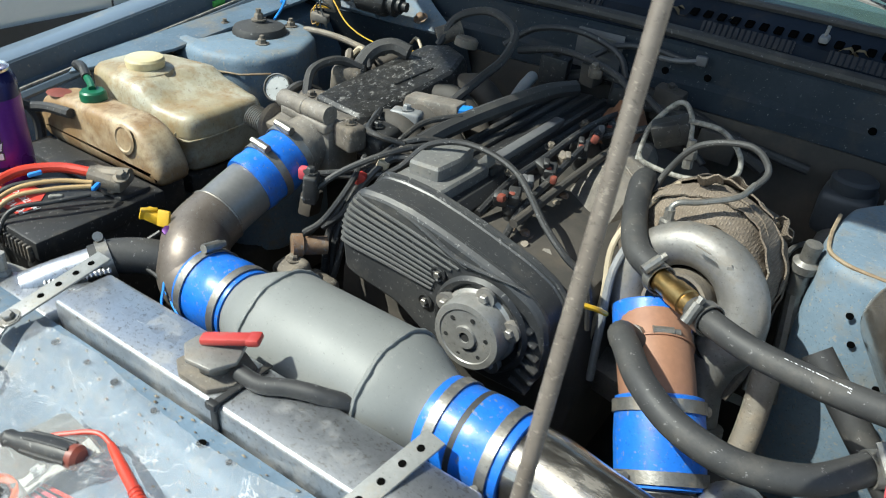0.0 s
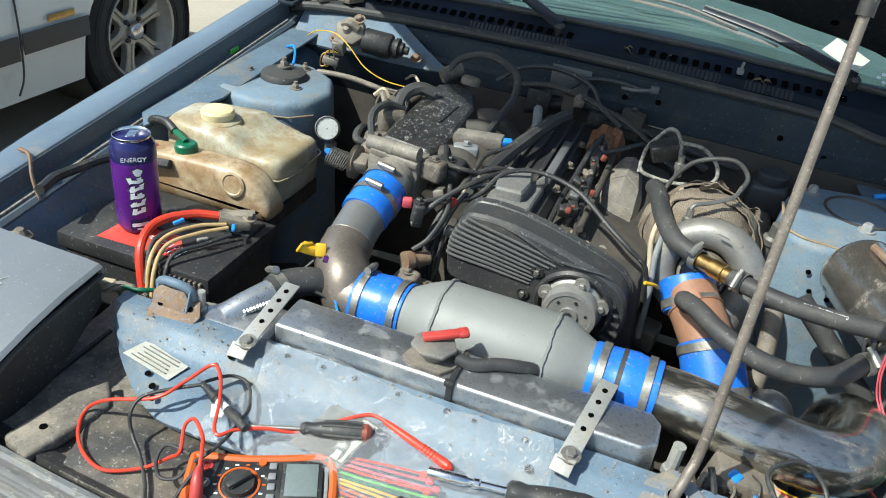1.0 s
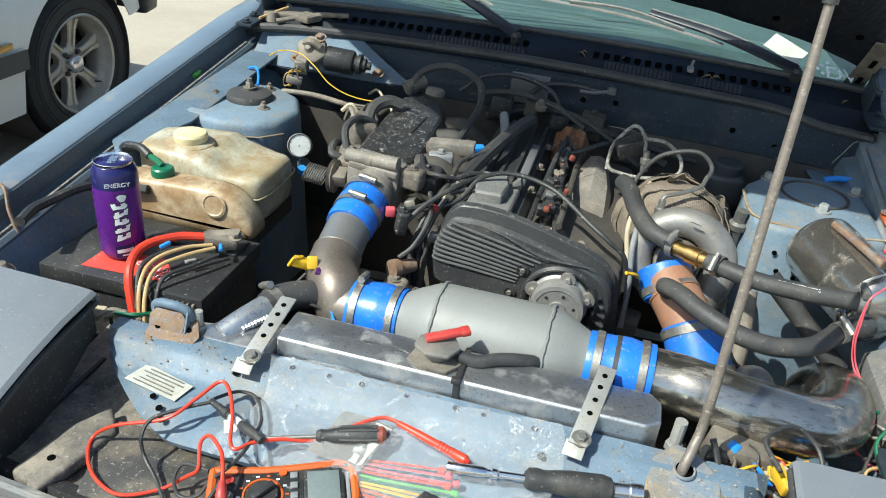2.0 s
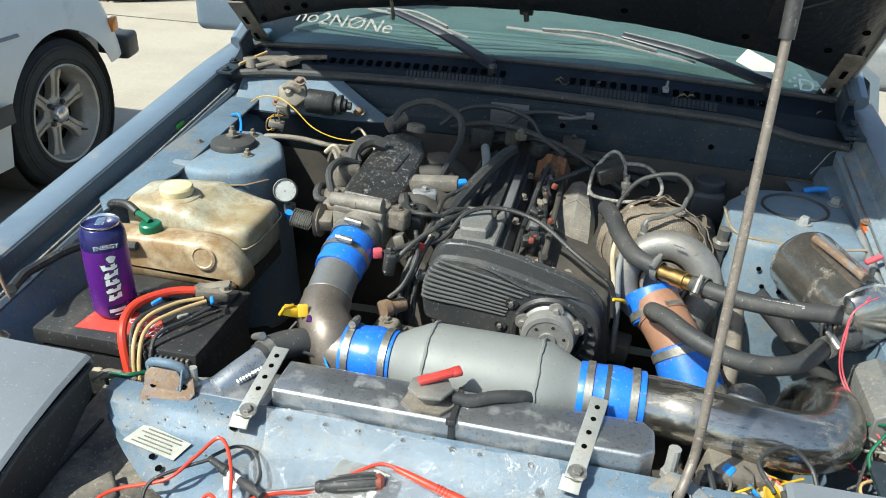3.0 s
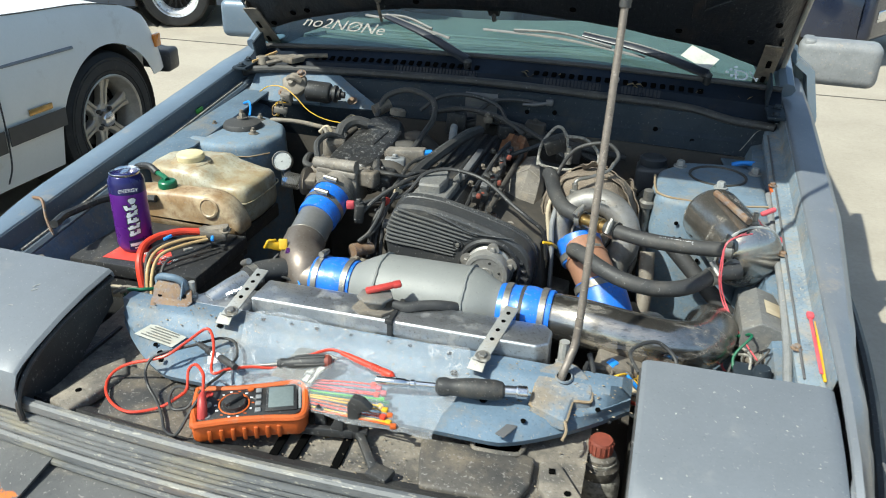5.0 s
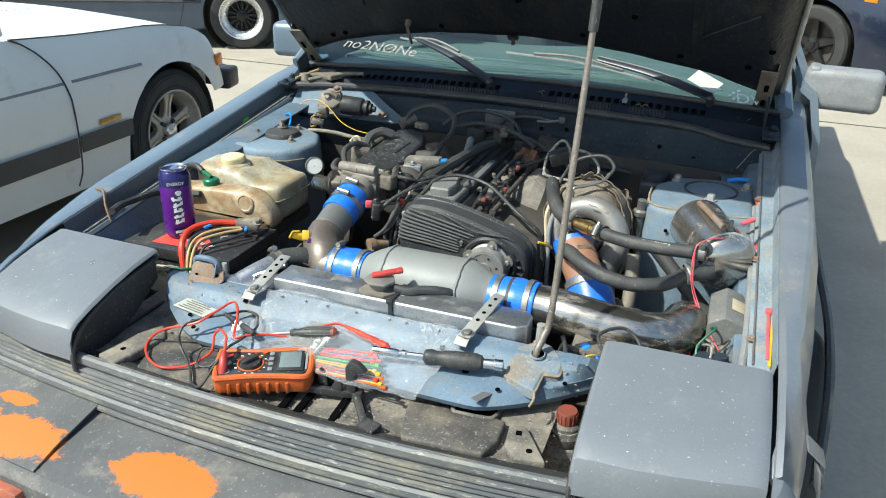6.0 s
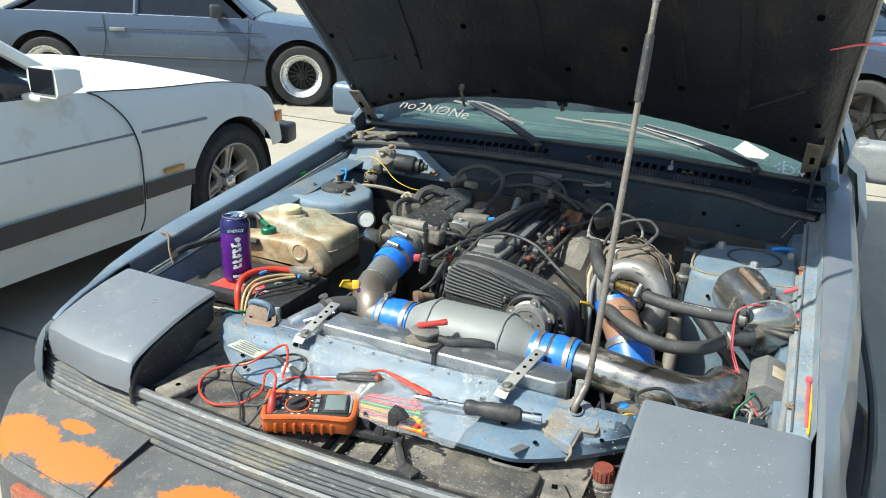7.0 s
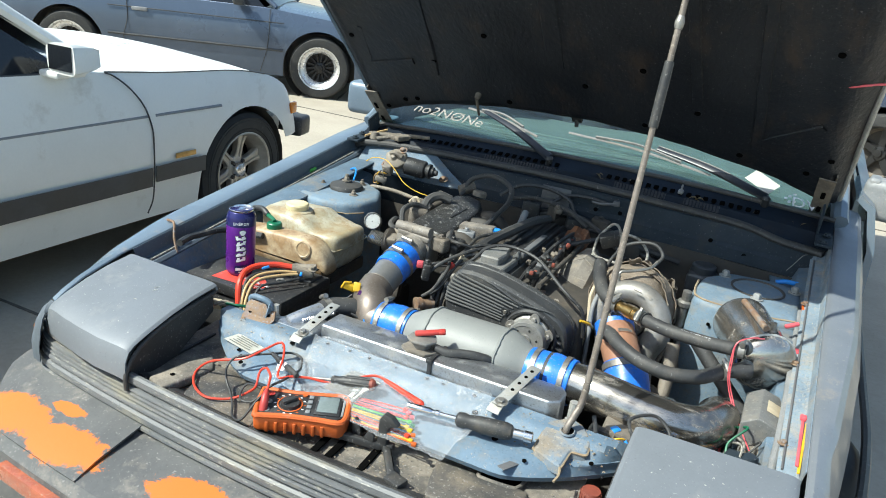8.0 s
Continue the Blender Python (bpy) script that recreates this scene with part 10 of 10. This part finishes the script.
for zz, x0, x1, th in ((0.408, -0.590, -0.285, 0.072), (0.398, -2.0, -0.610, 0.084)):
    part("side_stripe", tf(sheet(lambda u, v: V((u, WX - 0.004 - 0.002 * v, zz - th / 2 + th * v + (0.006 * (u + 0.65) if u > -0.66 else 0.0))), lin(x0, x1, 8), (0, 0.5, 1), 0.003), MW), STRIPE, wc, "black side stripe")
for x0, x1 in ((-2.0, -0.615), (-0.575, -0.165)):
    part("side_moulding", tf(tube([(x, WX + 0.012, 0.664) for x in lin(x0, x1, 5)], 0.008, 8, flat=0.6), MW), GREYP, wc, "grey side moulding")
seam(wc, MW, W1, [(-0.80, 0.855, 0.046), (-0.76, 0.835, 0.034), (-0.70, 0.785, 0.018), (-0.64, 0.71, 0.007), (-0.605, 0.62, 0.001), (-0.598, 0.55, -0.001), (-0.602, 0.42, -0.005), (-0.606, 0.30, 0.002), (-0.63, 0.235, 0.010)])
part("hood_line", tf(tube([(x, -W1 / 2 + 0.050, wb_(x) + 0.001) for x in lin(-0.8, 0.2, 8)], 0.003, 6), MW), STRIPE, wc)
part("badge", tf(obox((-0.41, WX - 0.002, 0.471), (0.125, 0.005, 0.024), (0, 0, 0), 0.002), MW), BRASS, wc, "small gold badge")
part("side_marker", tf(obox((0.435, WX + 0.038, 0.585), (0.062, 0.020, 0.058), (0, 0, 14), 0.004), MW), AMBER, wc, "amber side marker")
part("front_bumper", tf(merge(obox((0.635, 0, 0.455), (0.09, W1 - 0.30, 0.11), (0, 0, 0), 0.02, 3), obox((0.60, WX + 0.12, 0.455), (0.14, 0.10, 0.11), (0, 0, 12), 0.02, 3)), MW), BLACK, wc, "black front bumper")
part("front_valance", tf(box(0.36, 0.50, WX + 0.17, -WX - 0.17, 0.42, 0.52, 0.02), MW), WCAR, wc)
for k in range(9):
    part("hood_vent", tf(obox((-0.30 - 0.022 * k, -0.28, 0.893 + 0.0006 * k), (0.006, 0.20, 0.006), (0, 0, 0), 0.001), MW), WCAR, wc, "hood vent slat")
mir = part("door_mirror", tf(merge(loft(rounded([(-0.072, -0.058), (0.070, -0.058), (0.080, 0.045), (-0.062, 0.058)], 0.03), [(0.0, 0.0), (0.0, 0.02), (0.006, 0.055), (0.016, 0.10), (0.030, 0.135)], Matrix.Translation((-1.075, WX - 0.055, 0.938)) @ Matrix(((0, 0, 1, 0), (1, 0, 0, 0), (0, 1, 0, 0), (0, 0, 0, 1))) @ pose(0, 0, 0, 0, 0, 0)), obox((-1.02, WX + 0.01, 0.872), (0.13, 0.10, 0.026), (0, 0, 0), 0.010)), MW), WCAR, wc, "wedge-shaped white door mirror")
part("mirror_glass", tf(obox((-1.078, WX - 0.052, 0.938), (0.005, 0.115, 0.088), (0, 0, 0), 0.001), MW), TINT, mir)
part("wiper_arm", tf(merge(tube([(-0.72, -0.55, 0.885), (-0.86, -0.40, 0.93), (-0.95, -0.15, 0.97)], 0.008, 6), tube([(-0.80, -0.62, 0.90), (-0.90, -0.30, 0.955), (-0.97, 0.1, 0.985)], 0.006, 6)), MW), BLACK, wc)

# slate-blue coupe further back
MB = Matrix.Translation((-3.935, 5.449, 0)) @ pose(0, 0, 0, 0, 0, math.degrees(math.atan2(0.467, 0.885))) @ Matrix.Translation((0, 0.71, 0))
bc, bb = parked("blue_car", "dusty slate-blue coupe parked across the lot", MB, BCAR, 1.64,
                [(-3.3, 0.72), (-2.9, 0.83), (-0.5, 0.825), (-0.25, 0.80), (0.2, 0.76), (0.5, 0.70), (0.72, 0.60)],
                [(-3.3, 0.72), (-0.5, 0.86), (0.2, 0.80), (0.72, 0.62)], (0.0, -2.45), 0.19, (-0.45, -1.05, -1.9, -2.8, 1.30), RIMK, RIMW, 14, 0.300, (-4.9, 5.3, 0), BARE, 0.0, 0.05, 0.50)
for z, r in ((0.44, 0.012), (0.70, 0.005)):
    part("side_moulding", tf(tube([(x, -0.82 + 0.006, z) for x in lin(-2.05, -0.36, 6)], r, 8), MB), STRIPE, bc)
seam(bc, MB, 1.64, [(-0.50, 0.82, 0.03), (-0.50, 0.6, 0.0), (-0.52, 0.42, -0.003), (-0.58, 0.22, 0.02)])
seam(bc, MB, 1.64, [(-1.88, 0.82, 0.03), (-1.86, 0.6, 0.0), (-1.90, 0.42, -0.003), (-1.92, 0.22, 0.02)])
part("door_handle", tf(obox((-1.74, -0.822, 0.69), (0.15, 0.02, 0.035), (0, 0, 0), 0.006), MB), GREYP, bc, "grey door handle")
part("door_mirror", tf(merge(obox((-0.78, -0.93, 0.90), (0.10, 0.20, 0.12), (0, 0, 14), 0.02, 3), obox((-0.78, -0.82, 0.85), (0.08, 0.08, 0.04), (0, 0, 0), 0.01)), MB), STRIPE, bc, "dark door mirror")

# dark navy car, nose towards the lot
MN = Matrix.Translation((1.20, 6.25, 0)) @ pose(0, 0, 0, 0, 0, -30) @ Matrix.Translation((0, 0.75, 0))
nc, nb = parked("navy_car", "dark navy hatchback with black wheels", MN, NCAR, 1.74,
                [(-3.3, 0.90), (-2.9, 0.98), (-0.6, 0.96), (-0.2, 0.92), (0.3, 0.86), (0.55, 0.76), (0.78, 0.62)],
                [(-3.3, 0.90), (-0.6, 1.02), (0.3, 0.92), (0.78, 0.64)], (0.0, -2.6), 0.20, (-0.5, -1.2, -2.4, -3.1, 1.48), RIMK, RIMK, 5, 0.33, (0.4, 6.8, 0), STRIPE)
part("front_bumper", tf(box(0.62, 0.86, -0.74, 0.74, 0.20, 0.60, 0.06, 4), MN), NCAR, nc, "navy front bumper")
part("fog_lamp", tf(obox((0.862, -0.52, 0.40), (0.02, 0.20, 0.09), (0, 0, 0), 0.01, 3), MN), BARE, nc, "clear fog lamp")
part("headlamp", tf(obox((0.60, -0.68, 0.72), (0.30, 0.16, 0.10), (0, -18, -30), 0.03, 3), MN), BARE, nc, "clear headlamp")
part("side_marker", tf(obox((0.42, -0.835, 0.74), (0.10, 0.02, 0.05), (0, 0, 4), 0.005), MN), AMBER, nc, "amber corner lamp")
